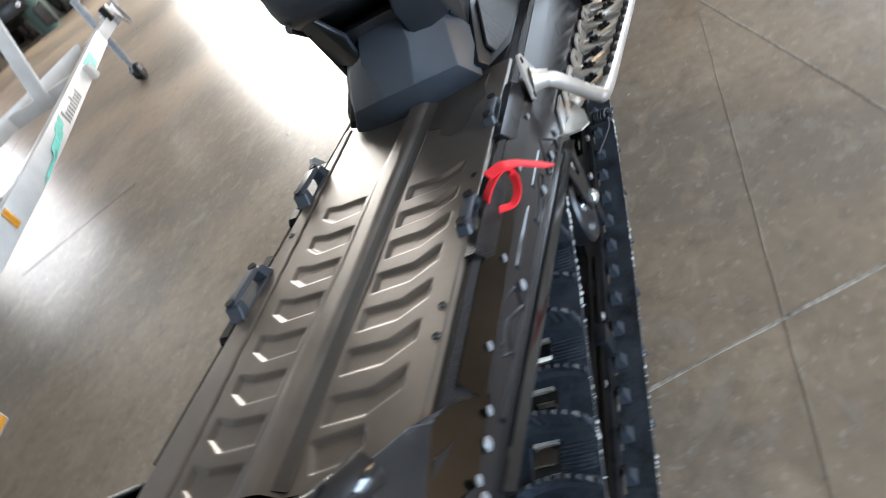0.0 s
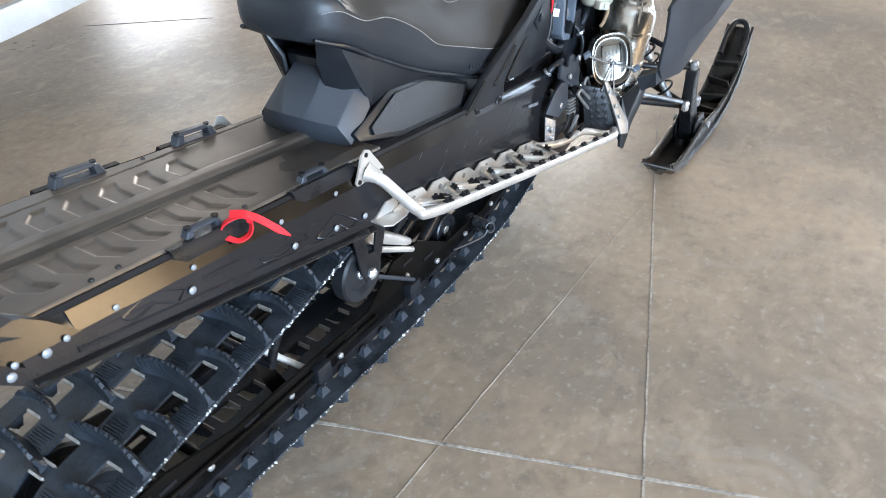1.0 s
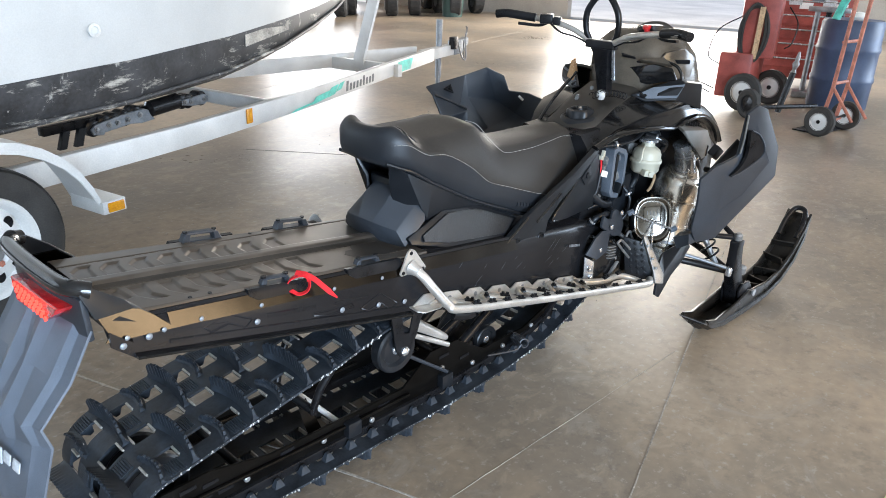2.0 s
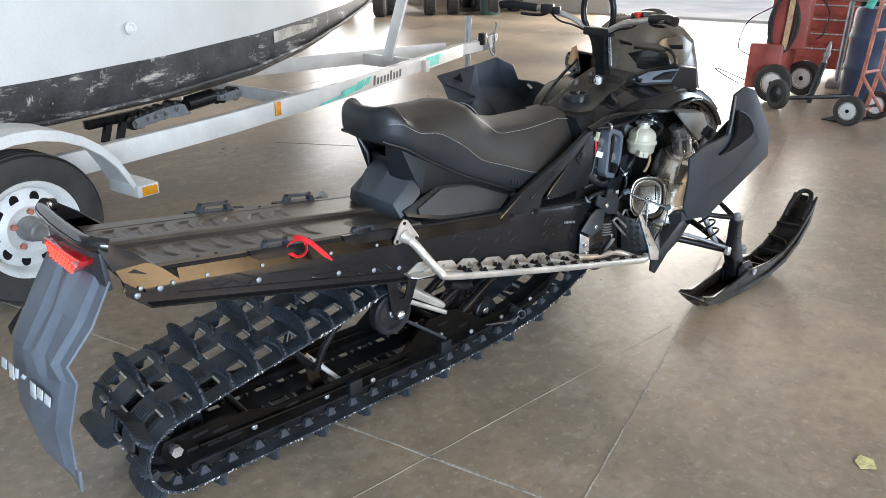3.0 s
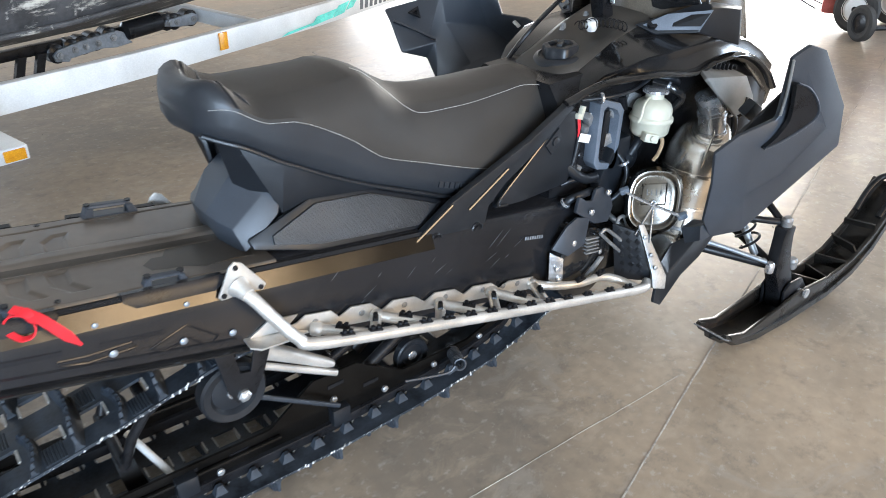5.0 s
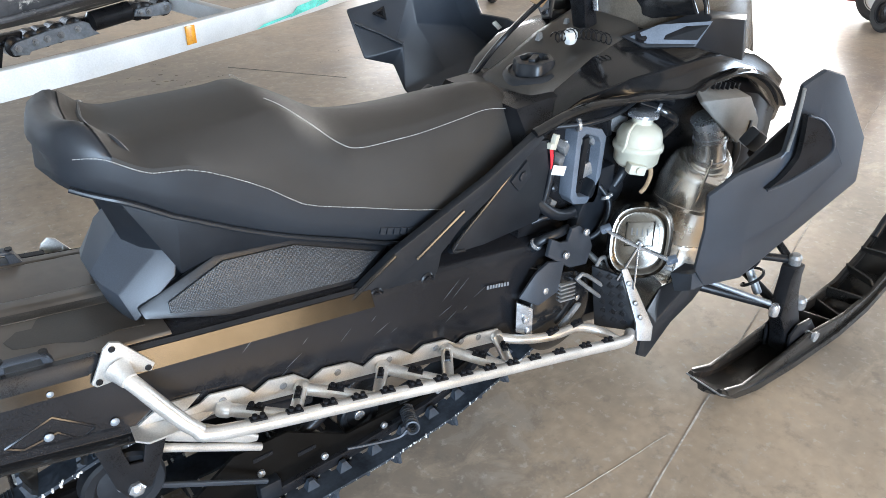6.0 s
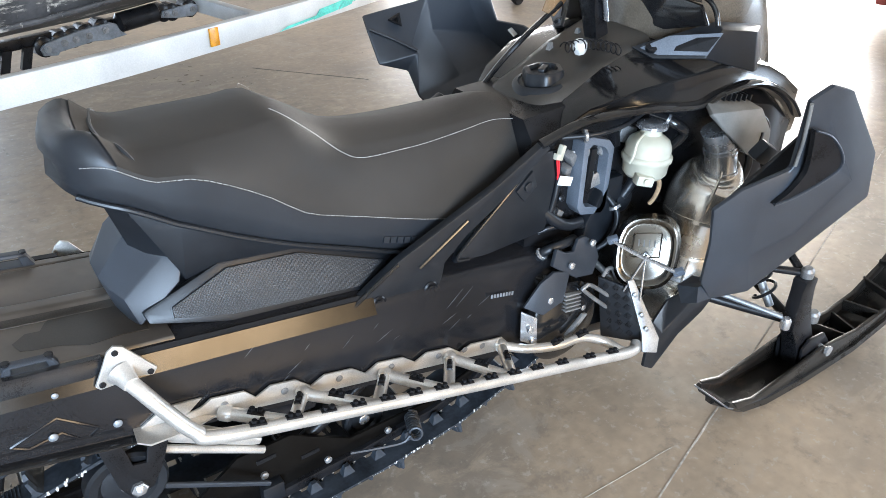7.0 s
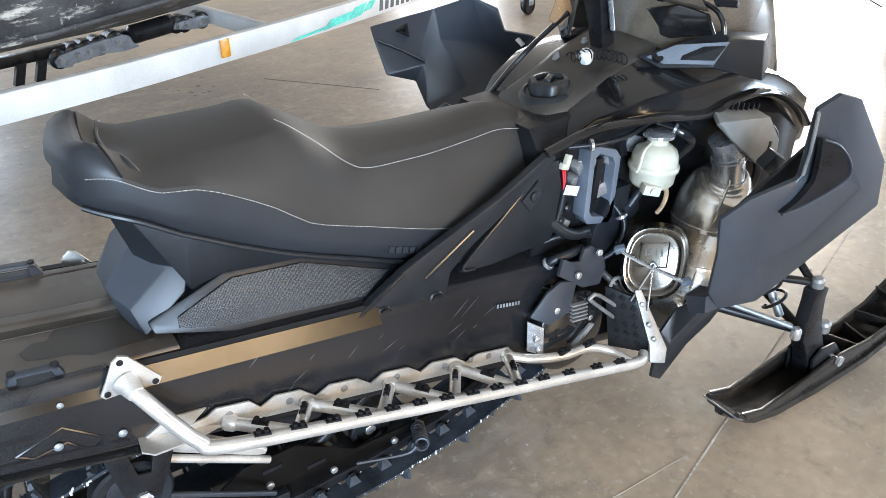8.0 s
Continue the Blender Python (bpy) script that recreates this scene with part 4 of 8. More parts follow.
    for a, b, f in ((knots[0], knots[1], 0.45), (knots[1], knots[2], 0.6), (knots[2], knots[3], 0.45), (knots[3], knots[4], 0.6), (knots[4], knots[5], 0.5), (knots[5], knots[6], 0.6), (knots[6], knots[7], 0.5), (knots[7], knots[8], 0.5)):
        q = a.lerp(b, f)
        d = b - a
        repeat("grip_stud", mesh, board, pose(q.x, q.y, q.z, 0, -math.degrees(math.asin(d.z / d.length)), math.degrees(math.atan2(d.y, d.x))))
    for x, y, z in ((2.03, 0.3, 0.326), (2.1, 0.31, 0.326)):
        repeat("grip_stud", mesh, board, pose(x, s * y, z, 0, 8, 0))
    top = bm_()
    down = 0.0 if s < 0 else 0.018
    plate(top, [(1.078, 0.602), (1.09, 0.625), (1.106, 0.658), (1.118, 0.667), (1.132, 0.661), (1.158, 0.625), (1.176, 0.6), (1.168, 0.588), (1.14, 0.596), (1.1, 0.594), (1.084, 0.594)], "y", s * 0.219, s * 0.225, 0.0015)
    bmesh.ops.translate(top, vec=(0, 0, -down), verts=top.verts)
    lathe(top, [(0.024, 0), (0.018, 0.012), (0.0145, 0.03)], p(1.12, 0.222, 0.612), (0.3, s, -0.35), 14)
    bracket = part("top_bracket", top, ALU, board, "bolted silver bracket")
    for x, z in ((1.118, 0.655), (1.089, 0.603), (1.164, 0.597)):
        h = bm_()
        lathe(h, [(0.0055, 0), (0.0055, 0.002), (0.003, 0.0025)], p(x, 0.225, z - down), (0, s, 0), 10)
        part("bolt", h, STEEL, bracket)
    tail = bm_()
    plate(tail, [(1.115, s * 0.222), (1.2, s * 0.222), (1.25, s * 0.24), (1.2, s * 0.262), (1.13, s * 0.275), (1.112, s * 0.262)], "z", 0.0, 0.004)
    for v in tail.verts:
        v.co.z += 0.488 - 0.2 * (v.co.x - 1.12)
    plate(tail, [(1.125, 0.49), (1.2, 0.478), (1.235, 0.505), (1.17, 0.515)], "y", s * 0.224, s * 0.229, 0.001)
    part("tail_bracket", tail, ALU, board, "bent silver tail plate")
    return board


running_board(-1)
running_board(1)

# ---- seat and its base ----
def seat():
    """The saddle: sections from the rear bolster to the tank."""
    #        x      top    mid   half  seam    wide   low   lowhalf
    rows = [(1.110, 0.930, 0.930, 0.070, 0.915, 0.085, 0.885, 0.07),
            (1.120, 0.962, 0.960, 0.095, 0.930, 0.118, 0.872, 0.09),
            (1.150, 0.975, 0.968, 0.105, 0.930, 0.136, 0.858, 0.11),
            (1.172, 0.968, 0.940, 0.106, 0.922, 0.142, 0.850, 0.12),
            (1.200, 0.945, 0.932, 0.108, 0.908, 0.147, 0.838, 0.125),
            (1.240, 0.930, 0.936, 0.112, 0.894, 0.152, 0.818, 0.13),
            (1.300, 0.928, 0.938, 0.118, 0.890, 0.160, 0.788, 0.135),
            (1.360, 0.928, 0.940, 0.118, 0.864, 0.163, 0.756, 0.14),
            (1.430, 0.931, 0.944, 0.112, 0.822, 0.165, 0.722, 0.142),
            (1.490, 0.934, 0.945, 0.105, 0.776, 0.165, 0.696, 0.143),
            (1.550, 0.888, 0.915, 0.098, 0.752, 0.164, 0.672, 0.143),
            (1.610, 0.848, 0.880, 0.096, 0.732, 0.163, 0.648, 0.142),
            (1.700, 0.838, 0.860, 0.094, 0.700, 0.160, 0.612, 0.140),
            (1.800, 0.834, 0.850, 0.090, 0.668, 0.156, 0.590, 0.138),
            (1.900, 0.836, 0.848, 0.085, 0.650, 0.150, 0.590, 0.135),
            (2.000, 0.836, 0.858, 0.080, 0.680, 0.140, 0.630, 0.125),
            (2.060, 0.820, 0.846, 0.080, 0.715, 0.134, 0.680, 0.118),
            (2.110, 0.786, 0.812, 0.078, 0.735, 0.124, 0.715, 0.112),
            (2.150, 0.752, 0.772, 0.07, 0.735, 0.11, 0.725, 0.1)]
    dense = []
    for k in range(len(rows) - 1):
        p0, p1, p2, p3 = (np.array(rows[min(max(j, 0), len(rows) - 1)]) for j in (k - 1, k, k + 1, k + 2))
        for t in (0, 0.5):
            dense.append(0.5 * (2 * p1 + (p2 - p0) * t + (2 * p0 - 5 * p1 + 4 * p2 - p3) * t * t + (3 * p1 - p0 - 3 * p2 + p3) * t ** 3))
    dense.append(np.array(rows[-1]))
    def ring(r):
        x, top, mid, half, seam, wide, low, lowhalf = r
        side = [(0.0, mid), (half * 0.5, mid * 0.6 + top * 0.4), (half * 0.85, top + 0.002), (half, top - 0.004), (half * 0.6 + wide * 0.4 + 0.006, top * 0.55 + seam * 0.45), (wide * 0.97 + half * 0.03 + 0.002, top * 0.12 + seam * 0.88), (wide, seam - 0.006), (wide * 1.005, seam * 0.55 + low * 0.45), (wide * 0.96, low + 0.016), (lowhalf, low), (0.0, low)]
        bow = 0.03 * max(0.0, min(1.0, (1.27 - x) / 0.16))
        return [Vector((x + bow * (y / 0.12) ** 2, -y, z)) for y, z in side] + [Vector((x + bow * (y / 0.12) ** 2, y, z)) for y, z in side[-2:0:-1]]
    bm = bm_()
    loft(bm, [ring(r) for r in dense])
    body = part("seat", bm, VINYL, sled, "black vinyl seat with pale stitching", 50)
    top = bm_()
    rings = []
    for r in dense[6:]:
        x, t, mid, half, seam, wide, low, lowhalf = r
        pts = ring(r)[0:7]
        lift = [Vector((0, -0.0006, 0.0022)) for _ in pts]
        rings.append([q + l for q, l in zip(pts, lift)] )
    rings = [[Vector((q.x, -q.y, q.z)) for q in rr[:0:-1]] + rr for rr in rings]
    loft(top, rings, False, False)
    part("seat_cover_top", top, VINYL_TOP, body, "grained brownish-black top cover", 50)
    for s in (-1, 1):
        seam = []
        for r in dense[2:-1]:
            x, t, mid, half, sm, wide, low, lowhalf = r
            seam.append(Vector((x + 0.03 * max(0.0, min(1.0, (1.27 - x) / 0.16)) * (wide / 0.12) ** 2, s * (wide + 0.0016), sm - 0.001)))
        # stitches
        b = bm_()
        line = [p for a, c in zip(seam, seam[1:]) for p in (a, a.lerp(c, 0.33), a.lerp(c, 0.66))]
        for k in range(0, len(line) - 1):
            a, c = line[k], line[k + 1]
            n = max(1, int((c - a).length / 0.006))
            for j in range(n):
                tube(b, [a.lerp(c, (j + 0.1) / n), a.lerp(c, (j + 0.85) / n)], 0.0007, 5)
        part("stitching", b, THREAD, body, "pale stitched seam")
        front = bm_()
        line = smooth_line([(1.478, s * 0.075, 0.9475), (1.488, s * 0.098, 0.944), (1.507, s * 0.1065, 0.93), (1.55, s * 0.103, 0.893), (1.597, s * 0.1125, 0.85), (1.64, s * 0.115, 0.829), (1.73, s * 0.109, 0.823), (1.80, s * 0.105, 0.822), (1.90, s * 0.098, 0.827), (1.96, s * 0.092, 0.830), (2.0, s * 0.092, 0.827), (2.06, s * 0.094, 0.813), (2.105, s * 0.1, 0.783)], 8)
        for a, c in zip(line, line[1:]):
            tube(front, [a, a.lerp(c, 0.9)], 0.0007, 5)
        part("stitching", front, THREAD, body)
    rim = bm_()
    for s in (-1, 1):
        line = [Vector((r[0] + 0.03 * max(0.0, min(1.0, (1.27 - r[0]) / 0.16)) * (r[7] / 0.12) ** 2, s * (r[7] + 0.012), r[6] + 0.004)) for r in dense[2:-6]]
        tube(rim, line, 0.005, 8)
    part("seat_rim", rim, BLACK, body, "welted lower rim")
    welt = bm_()
    half = [(1.198, 0.03, 0.937), (1.203, 0.065, 0.94), (1.212, 0.1, 0.943), (1.224, 0.122, 0.926), (1.236, 0.14, 0.9)]
    tube(welt, smooth_line([(x, -y, z) for x, y, z in half[::-1]] + half, 5), 0.0045, 8)
    part("bolster_welt", welt, VINYL, body, "folded edge of the rear bolster")
    emboss = bm_()
    for k in range(5):
        plate(emboss, [(1.655 + 0.016 * k, 0.672 - 0.005 * k), (1.667 + 0.016 * k, 0.668 - 0.005 * k), (1.664 + 0.016 * k, 0.654 - 0.005 * k), (1.652 + 0.016 * k, 0.658 - 0.005 * k)], "y", -0.1635, -0.159)
    part("embossed_mark", emboss, VINYL, body)
    return body


seat()


def seat_base():
    bm = bm_()
    under = [(1.215, 0.80, 0.06), (1.24, 0.80, 0.085), (1.32, 0.78, 0.105), (1.45, 0.72, 0.122), (1.65, 0.64, 0.13), (1.9, 0.6, 0.12)]
    loft(bm, [[Vector((x, -w, z)), Vector((x, w, z)), Vector((x + 0.02, w * 0.95, max(deck_z(x), z - 0.19))), Vector((x + 0.02, -w * 0.95, max(deck_z(x), z - 0.19)))] for x, z, w in under])
    rounded(bm, 0.006)
    base = part("seat_base", bm, BLACK, sled, "black moulded seat base")
    # the storage box: a sloping top, a curved rear lip, a dark toe below it and a bright side facet
    half = [(1.182, 0.05, 0.748), (1.226, 0.088, 0.738), (1.236, 0.106, 0.73), (1.256, 0.137, 0.694), (1.178, 0.137, 0.63), (1.165, 0.111, 0.675), (1.149, 0.07, 0.682), (1.142, 0.03, 0.686), (1.168, 0.1, 0.624), (1.158, 0.05, 0.626), (1.232, 0.04, 0.795), (1.262, 0.084, 0.778), (1.28, 0.112, 0.745)]
    n = len(half)
    verts = [(x, -y, z) for x, y, z in half] + half
    faces = []
    for o in (0, n):
        faces += [tuple(o + k for k in f) for f in ((0, 1, 6, 7), (1, 2, 5, 6), (2, 3, 4, 5), (5, 4, 8), (6, 5, 8, 9), (7, 6, 9), (10, 11, 1, 0), (11, 12, 2, 1), (12, 3, 2))]
    faces += [(0, n, n + 7, 7), (7, n + 7, n + 9, 9), (10, n + 10, n, 0)]
    rear = bm_()
    shell(rear, verts, faces, 0.008, 0.0035, (1.3, 0, 0.7))
    part("rear_box", rear, GREYBLACK, base, "faceted charcoal storage box under the seat", 20)
    for s in (-1, 1):
        horn = bm_()
        shell(horn, [(1.165, s * 0.075, 0.862), (1.2, s * 0.118, 0.842), (1.275, s * 0.146, 0.80), (1.33, s * 0.15, 0.782), (1.47, s * 0.15, 0.71), (1.5, s * 0.142, 0.69), (1.325, s * 0.139, 0.708), (1.268, s * 0.13, 0.688), (1.25, s * 0.118, 0.735), (1.224, s * 0.088, 0.735), (1.2, s * 0.055, 0.735), (1.19, s * 0.05, 0.8)],
              [(1, 2, 7, 8), (2, 3, 6, 7), (3, 4, 5, 6), (0, 1, 8, 9), (0, 9, 10, 11)], 0.01, 0.004, (1.35, 0, 0.75))
        part("side_horn", horn, BLACK, base, "black moulded fairing under the seat", 22)
        lip = bm_()
        tube(lip, smooth_line([(1.205, s * 0.112, 0.828), (1.235, s * 0.12, 0.79), (1.25, s * 0.121, 0.755), (1.252, s * 0.122, 0.735)], 4), 0.0035, 6)
        part("fairing_edge", lip, BLACK, base, "worn edge of the fairing")
        wedge = bm_()
        rim = [(1.184, 0.14, 0.656), (1.327, 0.138, 0.71), (1.476, 0.134, 0.694), (1.69, 0.136, 0.607), (1.6, 0.172, 0.57), (1.33, 0.172, 0.6), (1.19, 0.154, 0.638)]
        shell(wedge, [(x, s * y, z) for x, y, z in rim], [(0, 1, 5, 6), (1, 2, 5), (2, 3, 4, 5)], 0.022, 0.006, (1.4, 0, 0.6))
        pad = part("knee_pad", wedge, BLACK, base, "black moulded side grip pad", 20)
        cloth = bm_()
        inset = [(1.232, 0.1535, 0.655), (1.338, 0.148, 0.698), (1.476, 0.1425, 0.682), (1.66, 0.146, 0.606), (1.59, 0.1705, 0.58), (1.33, 0.1705, 0.613), (1.23, 0.1625, 0.638)]
        shell(cloth, [(x, s * (y + 0.002), z + 0.003) for x, y, z in inset], [(0, 1, 5, 6), (1, 2, 5), (2, 3, 4, 5)], 0.006, 0.002, (1.4, 0, 0.6))
        part("grip_texture", cloth, MESHPAD, pad, "woven-textured grip surface", 20)


seat_base()


def side_frame(s):
    """The sloping black strut and trim plate beside the tank."""
    bm = bm_()
    lower = [(1.528, 0.548), (1.66, 0.63), (1.78, 0.68), (1.90, 0.73), (2.03, 0.80), (2.05, 0.785), (1.925, 0.695), (1.83, 0.638), (1.775, 0.59), (1.768, 0.555), (1.745, 0.517), (1.6, 0.525)]
    plate(bm, lower, "y", s * 0.182, s * 0.204, 0.005)
    strut = part("side_strut", bm, BLACK, sled, "black moulded strut beside the seat")
    for x, z in ((1.612, 0.55), (1.738, 0.54)):
        b = bm_()
        lathe(b, [(0.018, 0), (0.018, 0.003), (0.015, 0.0055), (0.0125, 0.003), (0.0125, 0.0015), (0.009, 0.0015), (0.0085, 0.005), (0.004, 0.005), (0.0035, 0.002)], (x, s * 0.203, z), (0, s, 0), 16)
        part("bolt", b, STEEL, strut, "recessed torx bolt")
    for a, b_ in (((1.545, 0.556), (1.66, 0.626)), ((1.71, 0.60), (1.83, 0.675))):
        groove = bm_()
        tube(groove, [(a[0], s * 0.205, a[1]), (b_[0], s * 0.205, b_[1])], 0.0045, 8)
        part("edge_bead", groove, GLOSS, strut)
    trim = bm_()
    plate(trim, [(1.81, 0.568), (1.83, 0.6), (1.93, 0.682), (2.03, 0.775), (2.07, 0.77), (2.085, 0.7), (2.065, 0.572), (1.9, 0.562)], "y", s * 0.17, s * 0.19, 0.006)
    tr = part("side_trim", trim, BLACK, sled, "black trim panel with a bright edge")
    e = bm_()
    tube(e, smooth_line([(2.03, s * 0.192, 0.775), (1.93, s * 0.192, 0.685), (1.835, s * 0.192, 0.605), (1.815, s * 0.192, 0.578), (1.845, s * 0.192, 0.57)], 4), 0.004, 8)
    part("trim_edge", e, GLOSS, tr)
    clipb = bm_()
    plate(clipb, [(1.965, 0.70), (2.01, 0.74), (2.025, 0.70), (1.99, 0.67)], "y", s * 0.188, s * 0.197, 0.004)
    lathe(clipb, [(0.012, 0), (0.012, 0.006), (0.006, 0.008)], (1.998, s * 0.196, 0.705), (0, s, 0), 12)
    part("trim_latch", clipb, BLACK, tr)


side_frame(-1)
side_frame(1)


# ---- engine bay, right side ----
def engine_bay():
    core = bm_()
    loft(core, [[Vector((x, y, z)) for y, z in ((-w, z0), (w, z0), (w, z1), (w * 0.8, z1 + 0.04), (-w * 0.8, z1 + 0.04), (-w, z1))] for x, w, z0, z1 in ((2.03, 0.16, 0.33, 0.79), (2.2, 0.16, 0.27, 0.8), (2.5, 0.17, 0.25, 0.81), (2.58, 0.225, 0.26, 0.80), (2.75, 0.262, 0.27, 0.765), (2.88, 0.245, 0.33, 0.69), (2.97, 0.18, 0.38, 0.63), (3.05, 0.1, 0.42, 0.57))])
    bay = part("engine_block", core, STEEL, sled, "dark engine and chassis inside the open bay")
    pipes = [((2.06, -0.175, 0.62), (2.1, -0.19, 0.585), (2.14, -0.19, 0.565), (2.18, -0.185, 0.56)), ((2.06, -0.17, 0.56), (2.1, -0.185, 0.57), (2.2, -0.19, 0.545)),
             ((2.09, -0.17, 0.76), (2.095, -0.185, 0.70), (2.085, -0.185, 0.63), (2.075, -0.175, 0.585)), ((2.35, -0.16, 0.66), (2.33, -0.2, 0.64), (2.3, -0.2, 0.6)), ((2.42, -0.16, 0.79), (2.46, -0.19, 0.79), (2.5, -0.18, 0.77))]
    for k, p in enumerate(pipes):
        part("hose", tube(bm_(), smooth_line(p, 6), (0.014, 0.007, 0.008, 0.012, 0.012)[k], 10), BLACK, bay, "rubber hose")
    more = [((2.04, -0.19, 0.5), (2.05, -0.215, 0.535), (2.1, -0.225, 0.545), (2.15, -0.2, 0.53)), ((2.02, -0.2, 0.47), (2.06, -0.23, 0.455), (2.12, -0.235, 0.47), (2.16, -0.21, 0.5)), ((2.25, -0.19, 0.62), (2.27, -0.22, 0.57), (2.25, -0.225, 0.51), (2.21, -0.2, 0.47)),
            ((2.36, -0.2, 0.8), (2.39, -0.25, 0.785), (2.42, -0.255, 0.755), (2.4, -0.22, 0.7)), ((2.1, -0.18, 0.79), (2.17, -0.215, 0.795), (2.25, -0.22, 0.8), (2.34, -0.2, 0.81)), ((2.23, -0.2, 0.44), (2.25, -0.25, 0.41), (2.3, -0.26, 0.39), (2.36, -0.24, 0.38)),
            ((2.62, -0.26, 0.7), (2.66, -0.285, 0.66), (2.65, -0.29, 0.6), (2.6, -0.27, 0.55)), ((2.64, -0.24, 0.77), (2.7, -0.28, 0.745), (2.72, -0.285, 0.69), (2.7, -0.26, 0.63))]
    for k, p in enumerate(more):
        part("hose", tube(bm_(), smooth_line(p, 6), (0.011, 0.008, 0.007, 0.013, 0.006, 0.009, 0.01, 0.007)[k], 10), (BLACK, GLOSS, BLACK, GLOSS, BLACK, CAST, BLACK, GLOSS)[k], bay)
        clampb = bm_()
        q = smooth_line(p, 6)
        lathe(clampb, [(0.014, -0.004), (0.0155, -0.003), (0.0155, 0.003), (0.014, 0.004)], q[4], q[5] - q[4], 14)
        part("hose_clamp", clampb, CHROME, bay)
    rnd = random.Random(9)
    for k in range(26):
        x, z = rnd.uniform(2.08, 2.55), rnd.uniform(0.38, 0.78)
        b = bm_()
        if k % 3:
            box(b, (x, -0.165, z), (rnd.uniform(0.02, 0.06), 0.03, rnd.uniform(0.015, 0.05)), (rnd.uniform(-20, 20), rnd.uniform(-40, 40), rnd.uniform(-20, 20)), 0.004)
        else:
            lathe(b, [(0.009, 0), (0.009, 0.012), (0.005, 0.015)], (x, -0.165, z), (0, -1, 0.2), 8)
        part("fitting", b, (BLACK, CAST, STEEL)[k % 3] if k % 5 else CAST, bay)
    duct = bm_()
    outer = [(2.154, 0.772), (2.174, 0.782), (2.234, 0.762), (2.252, 0.74), (2.248, 0.59), (2.236, 0.572), (2.166, 0.588), (2.152, 0.608)]
    c = Vector((2.202, 0.677))
    inner = [c + Vector(((p[0] - c.x) * 0.66, (p[1] - c.y) * 0.8)) for p in outer]
    loft(duct, [[Vector((p[0], -0.16, p[1])) for p in outer], [Vector((p[0], -0.2, p[1])) for p in outer], [Vector((p[0], -0.2, p[1])) for p in inner], [Vector((p[0], -0.165, p[1])) for p in inner]], True)
    rounded(duct, 0.003)
    d = part("intake_duct", duct, GREY_PLASTIC, sled, "blue-grey rubber intake frame")
    # Black plate stands in for the shade deep inside the intake.
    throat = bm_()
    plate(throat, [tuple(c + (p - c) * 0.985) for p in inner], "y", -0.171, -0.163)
    part("throat", throat, STEEL, d, "black plate standing for the shade inside the intake")
    slat = bm_()
    plate(slat, [(2.176, 0.61), (2.194, 0.61), (2.206, 0.745), (2.188, 0.745)], "y", -0.192, -0.172, 0.002)
    part("vane", slat, STEEL, d)
    tank = bm_()
    lathe(tank, [(0.02, -0.056), (0.044, -0.052), (0.052, -0.042), (0.054, -0.016), (0.0585, -0.012), (0.0595, -0.006), (0.0585, 0.0), (0.054, 0.003), (0.053, 0.022), (0.047, 0.036), (0.034, 0.046), (0.025, 0.05), (0.0235, 0.066), (0.0, 0.067)], (2.325, -0.236, 0.72), (0.04, 0, 1), 36)
    t = part("coolant_tank", tank, WHITE_TANK, sled, "milky white coolant bottle", 50)
    lug = bm_()
    box(lug, (2.283, -0.272, 0.677), (0.042, 0.026, 0.024), (0, 12, -25), 0.004)
    lathe(lug, [(0.008, 0), (0.008, 0.004), (0.004, 0.004)], (2.278, -0.286, 0.678), (-0.4, -0.9, 0.1), 10)
    part("lug", lug, WHITE_TANK, t)
    cap = bm_()
    lathe(cap, [(0.027, 0.064), (0.036, 0.066), (0.036, 0.073), (0.028, 0.079), (0.012, 0.08), (0.0, 0.0805)], (2.325, -0.236, 0.72), (0.04, 0, 1), 26)
    box(cap, (2.328, -0.236, 0.79), (0.086, 0.018, 0.006), (0, 4, 25), 0.003)
    part("cap", cap, CHROME, t, "pale pressure cap")
    part("overflow_tube", tube(bm_(), smooth_line([(2.3, -0.24, 0.776), (2.268, -0.25, 0.765), (2.255, -0.255, 0.735), (2.252, -0.25, 0.72)], 5), 0.0035, 7), WHITE_TANK, t)
    part("drain_tube", tube(bm_(), smooth_line([(2.335, -0.27, 0.672), (2.345, -0.27, 0.645), (2.348, -0.26, 0.61), (2.345, -0.25, 0.59)], 4), 0.0055, 8), WOOD, t, "amber drain tube")
    post = bm_()
    plate(post, [(2.16, 0.41), (2.22, 0.42), (2.3, 0.55), (2.3, 0.66), (2.25, 0.66), (2.19, 0.56)], "y", -0.2, -0.165, 0.008)
    part("tank_bracket", post, BLACK, bay)
    round_ = bm_()
    lathe(round_, [(0.035, 0), (0.033, 0.02), (0.02, 0.028), (0.0, 0.03)], (2.31, -0.175, 0.585), (0, -1, 0), 20)
    part("round_cover", round_, BLACK, bay)
    plug = bm_()
    box(plug, (2.085, -0.19, 0.752), (0.025, 0.012, 0.014), (0, 20, 10), 0.002)
    box(plug, (2.092, -0.192, 0.768), (0.014, 0.012, 0.022), (0, 20, 10), 0.002)
    conn = part("connector", plug, WHITE_TANK, bay, "cream wiring connector")
    for k in range(3):
        part("wire", tube(bm_(), smooth_line([(2.08 + 0.006 * k, -0.192, 0.746), (2.085 + 0.004 * k, -0.192, 0.72), (2.09, -0.188, 0.69), (2.085, -0.18, 0.62)], 4), 0.002, 6), (RED_CLOTH, RED_CLOTH, STEEL)[k], conn)
    tag = bm_()
    box(tag, (2.108, -0.196, 0.69), (0.042, 0.002, 0.022), (0, 18, 0), 0.0)
    part("paper_tag", tag, PAPER, conn, "small white paper tag")


engine_bay()


